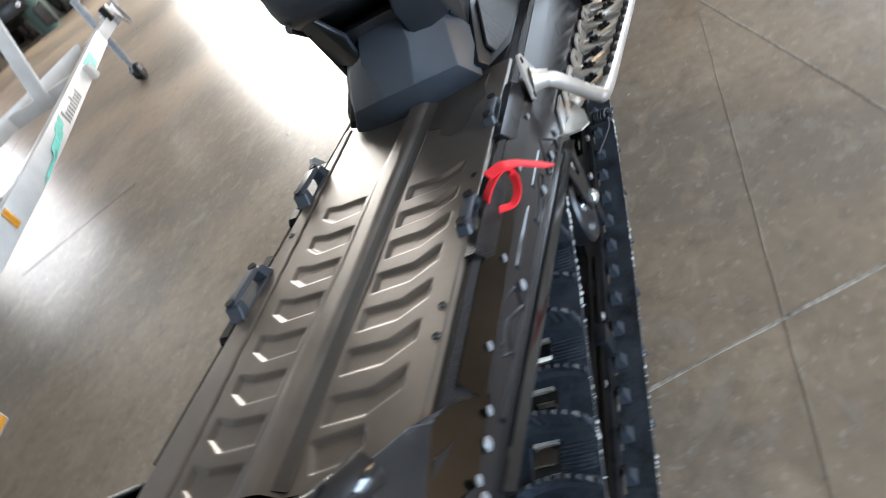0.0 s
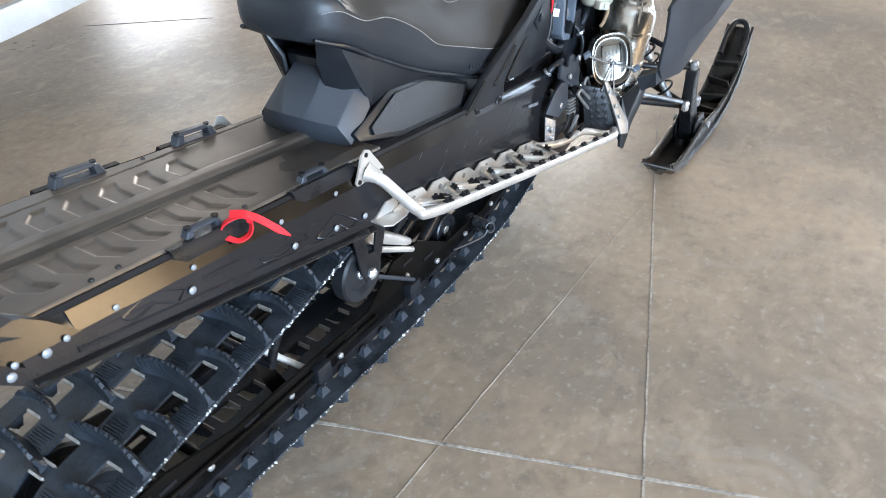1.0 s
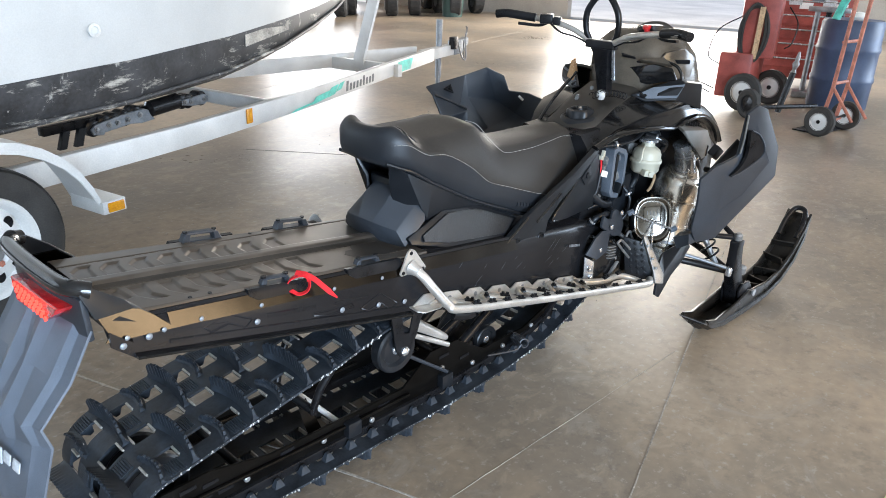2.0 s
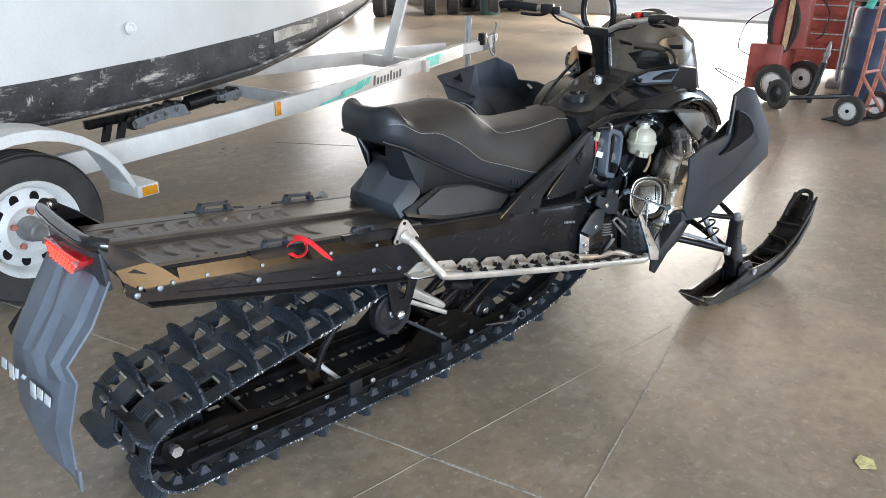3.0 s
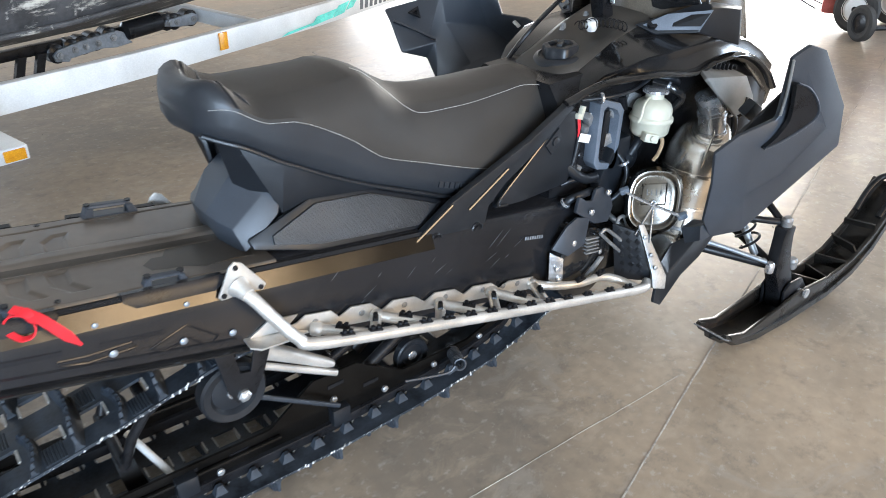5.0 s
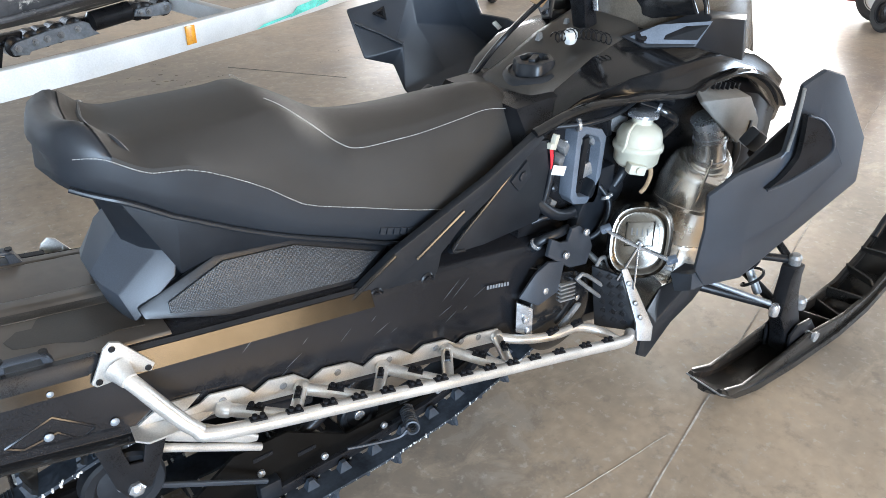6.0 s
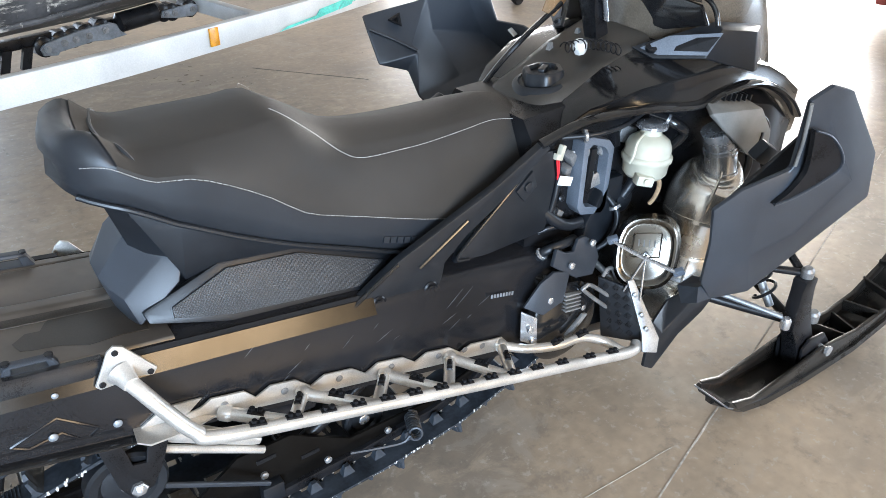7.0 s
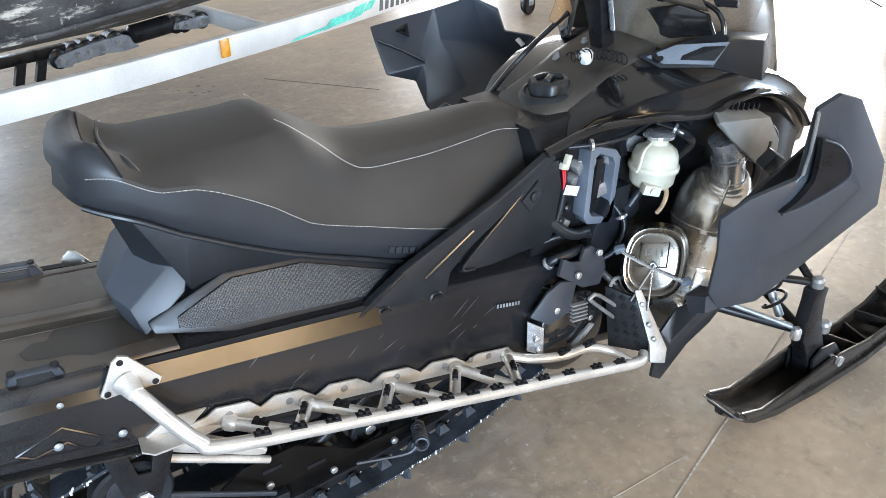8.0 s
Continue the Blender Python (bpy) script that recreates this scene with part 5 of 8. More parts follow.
def exhaust():
    """Stainless chamber beside the engine, with its elbow, outlet and the oval silencer end."""
    spine = [(2.375, -0.30, 0.315, 0.045), (2.43, -0.295, 0.305, 0.055), (2.47, -0.285, 0.345, 0.066), (2.49, -0.282, 0.42, 0.073), (2.498, -0.282, 0.50, 0.084), (2.51, -0.283, 0.565, 0.092), (2.525, -0.287, 0.615, 0.086), (2.53, -0.295, 0.645, 0.066), (2.525, -0.30, 0.658, 0.04)]
    line = smooth_line([q[:3] for q in spine], 6)
    radii = [v.x for v in smooth_line([(q[3], 0, 0) for q in spine], 6)]
    pipe = part("exhaust_chamber", tube(bm_(), line, radii, 32), STAINLESS, sled, "heat-stained stainless exhaust chamber", 60)
    neck = bm_()
    bend = smooth_line([(2.53, -0.3, 0.645), (2.526, -0.298, 0.68), (2.52, -0.296, 0.71), (2.51, -0.292, 0.738), (2.5, -0.288, 0.762)], 6)
    tube(neck, bend, 0.0385, 28)
    for k in (1, 11, 13):
        lathe(neck, [(0.038, -0.005), (0.042, -0.003), (0.042, 0.003), (0.038, 0.005)], bend[k], bend[k + 1] - bend[k], 24)
    part("exhaust_neck", neck, CHROME, pipe, "bright exhaust elbow")
    toward = Vector((-0.55, -0.75, 0.36)).normalized()
    seam = bm_()
    rows = range(8, len(line) - 5)
    tube(seam, [line[k] + (toward * 0.985) * radii[k] + Vector((-0.012, 0.008, 0)) for k in rows], 0.0035, 6)
    part("weld_seam", seam, STAINLESS, pipe)
    for k in (13, 19, 27):
        band = bm_()
        way = line[k + 1] - line[k - 1]
        lathe(band, [(radii[k], -0.006), (radii[k] + 0.0035, -0.004), (radii[k] + 0.0035, 0.004), (radii[k], 0.006)], line[k], way, 32)
        part("clamp_band", band, CAST if k == 13 else STAINLESS, pipe)
    face, u = Vector((-0.74, -0.56, 0.37)).normalized(), Vector((0.6, -0.79, 0.1))
    u = (u - face * u.dot(face)).normalized()
    v = face.cross(u)
    v = v if v.z > 0 else -v
    at = Vector((2.268, -0.325, 0.515))
    def oval(k, depth):
        ring = []
        for s in range(48):
            ca, sa = math.cos(2 * math.pi * s / 48), math.sin(2 * math.pi * s / 48)
            r = k * (abs(ca / 0.073) ** 2.7 + abs(sa / 0.089) ** 2.7) ** (-1 / 2.7)
            ring.append(at + u * (r * ca + 0.08 * r * sa) + v * r * sa + face * depth)
        return ring
    can = loft(bm_(), [oval(k, d) for k, d in ((0.8, -0.12), (0.95, -0.11), (0.97, -0.03), (0.985, -0.022), (1.03, -0.02), (1.035, -0.014), (0.99, -0.01), (0.97, 0.004), (0.9, 0.013), (0.83, 0.012), (0.78, 0.005), (0.72, 0.004), (0.62, 0.008), (0.2, 0.012))])
    m = part("muffler_can", can, DULL, sled, "stamped stainless oval silencer end", 50)
    stamp = bm_()
    for q in (-0.018, -0.006, 0.006, 0.018):
        c = at + u * q + v * 0.022 + face * 0.0125
        tube(stamp, [c - v * 0.008, c + v * 0.008], 0.0016, 5)
    part("stamped_mark", stamp, CAST, m)
    panel = bm_()
    corners = [at + u * a + v * b + face * 0.0115 for a, b in ((-0.03, 0.045), (0.034, 0.048), (0.03, -0.01), (-0.034, -0.012))]
    tube(panel, [*corners, corners[0]], 0.002, 5)
    part("stamped_frame", panel, DULL, m)
    band = bm_()
    tube(band, smooth_line([at + u * a + v * b + face * d for a, b, d in ((-0.082, 0.025, -0.02), (-0.074, 0.022, 0.012), (-0.03, 0.0, 0.016), (0.03, -0.024, 0.016), (0.07, -0.04, 0.012), (0.085, -0.044, -0.03))], 5), 0.008, 8, 0.3)
    part("strap", band, CHROME, m, "steel retaining strap")
    for a, b in ((-0.045, -0.095), (-0.006, -0.115)):
        wire = bm_()
        top = at + v * -0.012 + face * 0.022
        tube(wire, smooth_line([top - u * 0.006 + v * 0.006, top + v * 0.012, top + u * 0.006 + v * 0.004, top, top.lerp(at + u * a + v * b + face * 0.02, 0.5), at + u * a + v * b + face * 0.015], 4), 0.0024, 6)
        part("spring_hook", wire, CHROME, m, "spring hooked over the can")
    for a, b in ((-0.078, 0.025), (0.076, -0.04)):
        lug_ = bm_()
        box(lug_, at + u * a + v * b + face * 0.008, (0.026, 0.014, 0.018), (20, -25, -40), 0.003)
        part("latch", lug_, GREY_PLASTIC, m)
    shield = bm_()
    shell(shield, [(2.405, -0.335, 0.832), (2.583, -0.342, 0.812), (2.64, -0.342, 0.744), (2.648, -0.34, 0.71), (2.563, -0.345, 0.699), (2.505, -0.347, 0.742), (2.454, -0.343, 0.782), (2.47, -0.25, 0.846), (2.6, -0.245, 0.824), (2.665, -0.26, 0.735)],
          [(0, 6, 1), (6, 5, 2, 1), (5, 4, 3, 2), (0, 1, 8, 7), (1, 2, 9, 8)], 0.01, 0.004, (2.55, 0, 0.6))
    sh = part("heat_shield", shield, SHROUD, sled, "grey plastic shroud over the exhaust", 15)
    # Small black box imitates the shade of a narrow upright gap.
    gap = bm_()
    box(gap, (2.6, -0.3445, 0.728), (0.009, 0.004, 0.042), (0, 8, 0), 0.001)
    part("slot", gap, STEEL, sh, "dark box standing for a shaded gap")
    for k in range(6):
        fin = bm_()
        box(fin, (2.492 + 0.02 * k, -0.275, 0.846 - 0.004 * k), (0.005, 0.05, 0.018), (8, 0, 0), 0.001)
        part("fin", fin, STEEL, sh)


exhaust()


def clutch_side():
    bm = bm_()
    lathe(bm, [(0.105, 0.0), (0.11, 0.02), (0.108, 0.05), (0.09, 0.062), (0.0, 0.066)], (2.09, -0.205, 0.345), (0, -1, 0), 40)
    cover = part("clutch_housing", bm, GLOSS, sled, "round gloss black brake and chaincase cover")
    cl = bm_()
    shell(cl, [(1.967, -0.245, 0.424), (2.006, -0.255, 0.482), (2.04, -0.26, 0.503), (2.088, -0.262, 0.49), (2.067, -0.272, 0.421), (2.007, -0.27, 0.402)], [(0, 1, 5), (1, 2, 3, 4), (1, 4, 5)], 0.01, 0.003, (2.05, 0, 0.4))
    part("caliper_cover", cl, GREYBLACK, cover, "angular charcoal cover")
    arm = bm_()
    shell(arm, [(2.038, -0.255, 0.516), (2.05, -0.252, 0.557), (2.08, -0.25, 0.538), (2.106, -0.25, 0.532), (2.118, -0.248, 0.56), (2.14, -0.248, 0.562), (2.17, -0.252, 0.54), (2.184, -0.258, 0.497), (2.163, -0.264, 0.457), (2.106, -0.266, 0.468)], [(0, 1, 2, 9), (2, 3, 8, 9), (3, 4, 5, 6, 7, 8)], 0.012, 0.004, (2.1, 0, 0.5))
    part("pivot_bracket", arm, GREYBLACK, cover, "cast pivot bracket")
    for k in range(5):
        f = bm_()
        box(f, (2.096 - 0.001 * k, -0.268, 0.388 + 0.011 * k), (0.05, 0.02, 0.0045), (0, 8, 0), 0.001)
        part("cooling_fin", f, CAST, cover)
    for x, z in ((1.975, 0.37), (1.985, 0.335), (2.03, 0.432), (2.088, 0.507), (2.148, 0.549), (2.14, 0.372)):
        b = bm_()
        lathe(b, [(0.0085, 0), (0.0085, 0.006), (0.005, 0.008)], (x, -0.262, z), (0, -1, 0.1), 10)
        part("bolt", b, CHROME, cover)
    edge = bm_()
    shell(edge, [(1.956, -0.25, 0.42), (1.992, -0.268, 0.398), (1.997, -0.268, 0.318), (1.96, -0.25, 0.335)], [(0, 1, 2, 3)], 0.006, 0.002, (2.05, 0, 0.35))
    part("guard_band", edge, CHROME, cover, "worn bright guard")
    for pts in ([(2.115, -0.285, 0.448), (2.138, -0.288, 0.448), (2.236, -0.295, 0.362), (2.232, -0.293, 0.35), (2.212, -0.293, 0.352), (2.118, -0.285, 0.438), (2.115, -0.285, 0.448)],
                [(2.184, -0.27, 0.415), (2.192, -0.272, 0.45), (2.202, -0.272, 0.462), (2.222, -0.272, 0.456), (2.242, -0.274, 0.405), (2.214, -0.272, 0.392), (2.184, -0.27, 0.415)]):
        t = bm_()
        tube(t, smooth_line(pts, 3), 0.005, 8)
        part("wire_loop", t, CAST, cover, "metal link")
    lever = bm_()
    plate(lever, [(2.125, 0.368), (2.14, 0.364), (2.09, 0.318), (2.078, 0.312), (2.072, 0.324)], "y", -0.286, -0.276, 0.003)
    part("lever", lever, CAST, cover)
    toe = bm_()
    shell(toe, [(2.175, -0.27, 0.45), (2.215, -0.33, 0.435), (2.25, -0.385, 0.29), (2.19, -0.29, 0.28)], [(0, 1, 2, 3)], 0.01, 0.003, (2.5, 0, 0.4))
    toe_part = part("toe_guard", toe, BLACK, sled, "ribbed black toe guard")
    for r in range(6):
        for c in range(3):
            h = bm_()
            p = Vector((2.188 + 0.012 * c + 0.003 * r, -0.288 - 0.02 * c - 0.004 * r, 0.43 - 0.024 * r))
            box(h, p, (0.014, 0.004, 0.014), (0, 30, -52), 0.001)
            part("rib", h, STEEL, toe_part)
    brace = bm_()
    shell(brace, [(2.205, -0.335, 0.462), (2.222, -0.34, 0.462), (2.262, -0.41, 0.318), (2.25, -0.42, 0.285), (2.215, -0.405, 0.292), (2.228, -0.385, 0.325)], [(0, 1, 2, 5), (2, 3, 4, 5)], 0.012, 0.003, (2.5, -0.2, 0.4))
    br = part("footrest_brace", brace, CAST, sled, "silver footrest brace")
    for t in (0.15, 0.5, 0.75):
        b = bm_()
        q = Vector((2.212, -0.345, 0.45)).lerp(Vector((2.24, -0.405, 0.31)), t)
        lathe(b, [(0.006, 0), (0.006, 0.003), (0.003, 0.004)], q, (-0.5, -0.8, 0.2), 8)
        part("rivet", b, CAST, br)
    pan = bm_()
    shell(pan, [(2.255, -0.39, 0.355), (2.235, -0.40, 0.235), (2.27, -0.40, 0.212), (2.29, -0.395, 0.31), (2.365, -0.39, 0.275), (2.45, -0.385, 0.305), (2.53, -0.375, 0.35), (2.46, -0.385, 0.40), (2.36, -0.33, 0.235), (2.56, -0.27, 0.27), (2.36, -0.345, 0.36)],
          [(0, 1, 2, 3), (3, 2, 4), (3, 4, 5, 7), (5, 6, 7), (2, 8, 4), (4, 8, 9, 5), (5, 9, 6), (0, 3, 10), (3, 7, 10)], 0.01, 0.004, (2.4, 0, 0.5))
    part("belly_pan", pan, BLACK, sled, "black plastic belly pan edge")
    bottom = bm_()
    loft(bottom, [[Vector((x, y, z)) for y, z in ((-w, z1), (-w * 0.8, z0), (w * 0.8, z0), (w, z1))] for x, w, z0, z1 in ((2.1, 0.25, 0.24, 0.3), (2.3, 0.28, 0.22, 0.3), (2.6, 0.22, 0.25, 0.4), (2.85, 0.14, 0.33, 0.5), (3.0, 0.08, 0.45, 0.6))])
    rounded(bottom, 0.01)
    part("belly_shell", bottom, BLACK, sled, "black underbody shell")


clutch_side()


# ---- hood, console, steering ----
def hood():
    bm = bm_()
    # upper body: sections over the tank and engine
    secs = [(2.1, 0.09, 0.79, 0.165, 0.768), (2.17, 0.1, 0.848, 0.2, 0.822), (2.28, 0.105, 0.905, 0.245, 0.838), (2.42, 0.13, 0.945, 0.272, 0.832), (2.5, 0.15, 0.94, 0.278, 0.85), (2.6, 0.16, 0.925, 0.28, 0.855), (2.7, 0.16, 0.9, 0.276, 0.825), (2.79, 0.15, 0.865, 0.268, 0.778), (2.9, 0.14, 0.82, 0.25, 0.70), (3.0, 0.1, 0.75, 0.19, 0.62), (3.08, 0.05, 0.66, 0.1, 0.56)]
    rings = []
    for x, w, top, wide, low in secs:
        half = [(0, top + 0.012), (w * 0.7, top + 0.006), (w, top - 0.006), (w * 0.45 + wide * 0.5, (top * 2 + low) / 3 + 0.016), (wide * 0.95, (top + low) / 2 + 0.012), (wide * 0.925, (top + low) / 2 - 0.002), (wide, low), (wide - 0.012, low - 0.012), (w * 0.9, top - 0.03), (0, top - 0.012)]
        rings.append([Vector((x, -y, z)) for y, z in half] + [Vector((x, y, z)) for y, z in half[-2:0:-1]])
    loft(bm, rings)
    body = part("hood", bm, GLOSS, sled, "gloss black hood over the tank", 60)
    for s in (-1, 1):
        arch = bm_()
        tube(arch, smooth_line(([(2.02, s * 0.2, 0.80), (2.13, s * 0.225, 0.838), (2.28, s * 0.262, 0.846)] if s < 0 else []) + [ (2.42, s * 0.278, 0.832), (2.5, s * 0.285, 0.85), (2.6, s * 0.288, 0.856), (2.7, s * 0.284, 0.828), (2.8, s * 0.274, 0.775), (2.89, s * 0.255, 0.71)], 6), 0.016, 10, 0.6)
        part("bay_arch", arch, GLOSS, body, "gloss black rim of the engine bay")
        wing = bm_()
        shell(wing, [(2.35, s * 0.12, 0.94), (2.375, s * 0.17, 0.92), (2.44, s * 0.262, 0.932), (2.464, s * 0.275, 0.996), (2.488, s * 0.24, 1.006), (2.56, s * 0.3, 0.985), (2.59, s * 0.295, 0.885), (2.70, s * 0.215, 0.965), (2.70, s * 0.235, 0.865)],
              [(0, 1, 2, 3, 4), (3, 2, 6, 5), (4, 3, 5, 7), (5, 6, 8, 7)], 0.012, 0.004, (2.6, 0, 0.8))
        w = part("side_winglet", wing, BLACK, body, "angular charcoal winglet with a vent")
        vent = bm_()
        shell(vent, [(2.361, s * 0.138, 0.94), (2.38, s * 0.176, 0.93), (2.441, s * 0.265, 0.94), (2.464, s * 0.279, 0.99), (2.405, s * 0.182, 0.971)], [(0, 1, 2, 3, 4)], 0.003, 0, (2.6, 0, 0.5))
        part("vent_frame", vent, GREY_PLASTIC, w, "blue-grey vent frame")
        vent2 = bm_()
        shell(vent2, [(2.40, s * 0.204, 0.9425), (2.44, s * 0.2655, 0.949), (2.457, s * 0.2775, 0.982), (2.416, s * 0.203, 0.969)], [(0, 1, 2, 3)], 0.003, 0, (2.6, 0, 0.5))
        part("vent_mesh", vent2, STEEL, w)
        screw = bm_()
        lathe(screw, [(0.014, -0.004), (0.014, 0.004), (0.009, 0.006), (0.0, 0.003)], (2.378, s * 0.158, 0.942), (-0.3, s * 0.45, 0.85), 14)
        part("screw", screw, STEEL, w)
    # instrument cowl
    cowl = bm_()
    secs = [(2.425, 0.11, 1.015, 0.91), (2.455, 0.14, 1.09, 0.9), (2.495, 0.165, 1.15, 0.9), (2.58, 0.188, 1.168, 0.87), (2.68, 0.19, 1.155, 0.84), (2.76, 0.185, 1.11, 0.8), (2.83, 0.17, 1.0, 0.77), (2.90, 0.15, 0.88, 0.73)]
    rings = []
    for x, w, top, low in secs:
        half = [(0, top), (w * 0.55, top - 0.004), (w * 0.85, top - 0.045), (w, top - 0.13), (w * 0.97, (top + low) / 2 - 0.04), (w * 1.02, low)]
        rings.append([Vector((x, -y, z)) for y, z in half] + [Vector((x, y, z)) for y, z in half[::-1][:-1]])
    loft(cowl, rings)
    cw = part("cowl", cowl, SMOKE, sled, "dusty brown-black windshield cowl", 45)
    arch = bm_()
    tube(arch, smooth_line([(2.452, 0.004, 0.996), (2.45, -0.018, 1.026), (2.448, -0.063, 1.045), (2.448, -0.160, 1.063), (2.448, -0.231, 1.057), (2.452, -0.258, 1.034), (2.452, -0.270, 1.005)], 5), 0.006, 10)
    part("cowl_arch", arch, GLOSS, cw, "dark arched rim of the gauge recess")
    # Black sheets replace the shaded depth of the two vent slots.
    for pocket in ([(2.425, -0.012, 1.079), (2.425, -0.077, 1.070), (2.420, -0.076, 1.068), (2.420, -0.022, 1.069)], [(2.440, -0.231, 1.077), (2.450, -0.290, 1.082), (2.445, -0.292, 1.070), (2.435, -0.245, 1.066)]):
        slot = bm_()
        shell(slot, pocket, [(0, 1, 2, 3)], 0.012, 0.002, (2.8, 0, 1.0))
        part("cowl_slot", slot, STEEL, cw, "dark sheet standing for a shaded vent slot")
    brow = bm_()
    shell(brow, [(2.440, -0.115, 1.070), (2.440, -0.190, 1.082), (2.425, -0.233, 1.059), (2.425, -0.094, 1.061)], [(0, 1, 2, 3)], 0.02, 0.006, (2.8, 0, 1.0))
    part("cowl_brow", brow, SMOKE, cw, "raised brown panel above the recess")
    gauge = bm_()
    shell(gauge, [(2.432, -0.024, 0.981), (2.430, -0.042, 1.024), (2.430, -0.155, 1.051), (2.432, -0.231, 1.044), (2.436, -0.254, 1.003), (2.436, -0.136, 0.971)], [(0, 1, 2, 3, 4, 5)], 0.012, 0.004, (2.8, 0, 1.0))
    part("gauge_glass", gauge, GLOSS, cw, "glossy dark gauge glass")
    roll = bm_()
    tube(roll, smooth_line([(2.500, -0.037, 1.157), (2.510, -0.074, 1.174), (2.520, -0.119, 1.177), (2.530, -0.154, 1.159)], 5), 0.022, 12)
    part("rolled_top", roll, DUSTY, cw, "rolled folded edge on top")
    for s in (-1, 1):
        cheek = bm_()
        shell(cheek, [(2.45, s * 0.135, 1.02), (2.5, s * 0.166, 1.09), (2.6, s * 0.19, 1.1), (2.7, s * 0.192, 1.06), (2.66, s * 0.199, 0.99), (2.54, s * 0.187, 0.975)], [(0, 1, 5), (1, 2, 4, 5), (2, 3, 4)], 0.012, 0.006, (2.6, 0, 1.0))
        part("cowl_cheek", cheek, SMOKE, cw, "rounded side cheek", 45)
    # fuel tank top and filler
    tank = bm_()
    loft(tank, [[Vector((x, e * w * k, z0 - d)) for e, k, d in ((-1, 1.0, 0.06), (-1, 0.97, 0.024), (-1, 0.88, 0.007), (-1, 0.7, 0.0), (-1, 0.0, -0.004), (1, 0.7, 0.0), (1, 0.88, 0.007), (1, 0.97, 0.024), (1, 1.0, 0.06))]
                for x, w, z0 in ((2.082, 0.07, 0.8), (2.09, 0.088, 0.828), (2.115, 0.1, 0.846), (2.18, 0.11, 0.866), (2.29, 0.116, 0.918), (2.42, 0.125, 0.958))])
    tk = part("tank_top", tank, DUSTY, sled, "dusty black tank cover", 50)
    collar = bm_()
    lathe(collar, [(0.052, -0.02), (0.054, 0.008), (0.058, 0.012), (0.068, 0.009), (0.078, -0.004), (0.084, -0.03)], (2.18, -0.015, 0.856), (-0.16, 0, 1), 40)
    part("filler_collar", collar, BLACK, tk, "smooth collar round the filler", 60)
    cap = bm_()
    rings = []
    for h, k in ((0, 1.0), (0.026, 1.0), (0.032, 0.92), (0.034, 0.7), (0.024, 0.62), (0.024, 0.1)):
        rings.append([Vector((2.18, -0.015, 0.858)) + Vector((0.048 * k * (1 + 0.06 * math.cos(6 * a)) * math.cos(a), 0.048 * k * (1 + 0.06 * math.cos(6 * a)) * math.sin(a), h + 0.0045 * k * math.cos(a))) for a in (2 * math.pi * j / 36 for j in range(36))])
    loft(cap, rings)
    box(cap, (2.18, -0.015, 0.889), (0.05, 0.016, 0.012), (0, 0, 35), 0.004)
    part("fuel_cap", cap, BLACK, tk, "ribbed black fuel cap")
    for x, y, z in ((2.265, 0.06, 0.889), (2.345, 0.05, 0.914)):
        k = bm_()
        loft(k, [[Vector((x + dx, y + dy, z + h)) for dx, dy in ((-w, -w), (w, -w), (w, w), (-w, w))] for h, w in ((0, 0.011), (0.02, 0.006), (0.034, 0.004))])
        part("toggle", k, CAST, tk, "grey toggle post")
    key = bm_()
    lathe(key, [(0.014, 0), (0.017, 0.01), (0.017, 0.024), (0.012, 0.03), (0, 0.03)], (2.258, -0.05, 0.925), (-0.3, -0.2, 1), 8)
    part("key_post", key, WHITE, tk, "pale tether switch")
    cord = bm_()
    pts = [Vector((2.225 + 0.09 * t, -0.03 - 0.09 * t, 0.935 + 0.012 * math.sin(3 * t))) + 0.012 * Vector((0, math.cos(22 * math.pi * t), math.sin(22 * math.pi * t))) for t in (k / 150 for k in range(151))]
    tube(cord, pts, 0.0017, 5)
    part("tether_cord", cord, STEEL, tk, "coiled black tether cord")
    scr = bm_()
    shell(scr, [(2.31, 0.15, 0.975), (2.345, 0.16, 1.035), (2.385, 0.17, 1.04), (2.40, 0.165, 0.985), (2.35, 0.15, 0.955)], [(0, 1, 2, 3, 4)], 0.004, 0.001, (2.4, 0, 0.9))
    part("side_deflector", scr, BROWN, cw, "brown tinted side deflector")
    rimb = bm_()
    tube(rimb, smooth_line([(2.09, 0.115, 0.815), (2.18, 0.13, 0.88), (2.28, 0.145, 0.935), (2.38, 0.155, 0.985)], 4), 0.007, 8)
    part("tank_rim", rimb, GLOSS, tk)


hood()


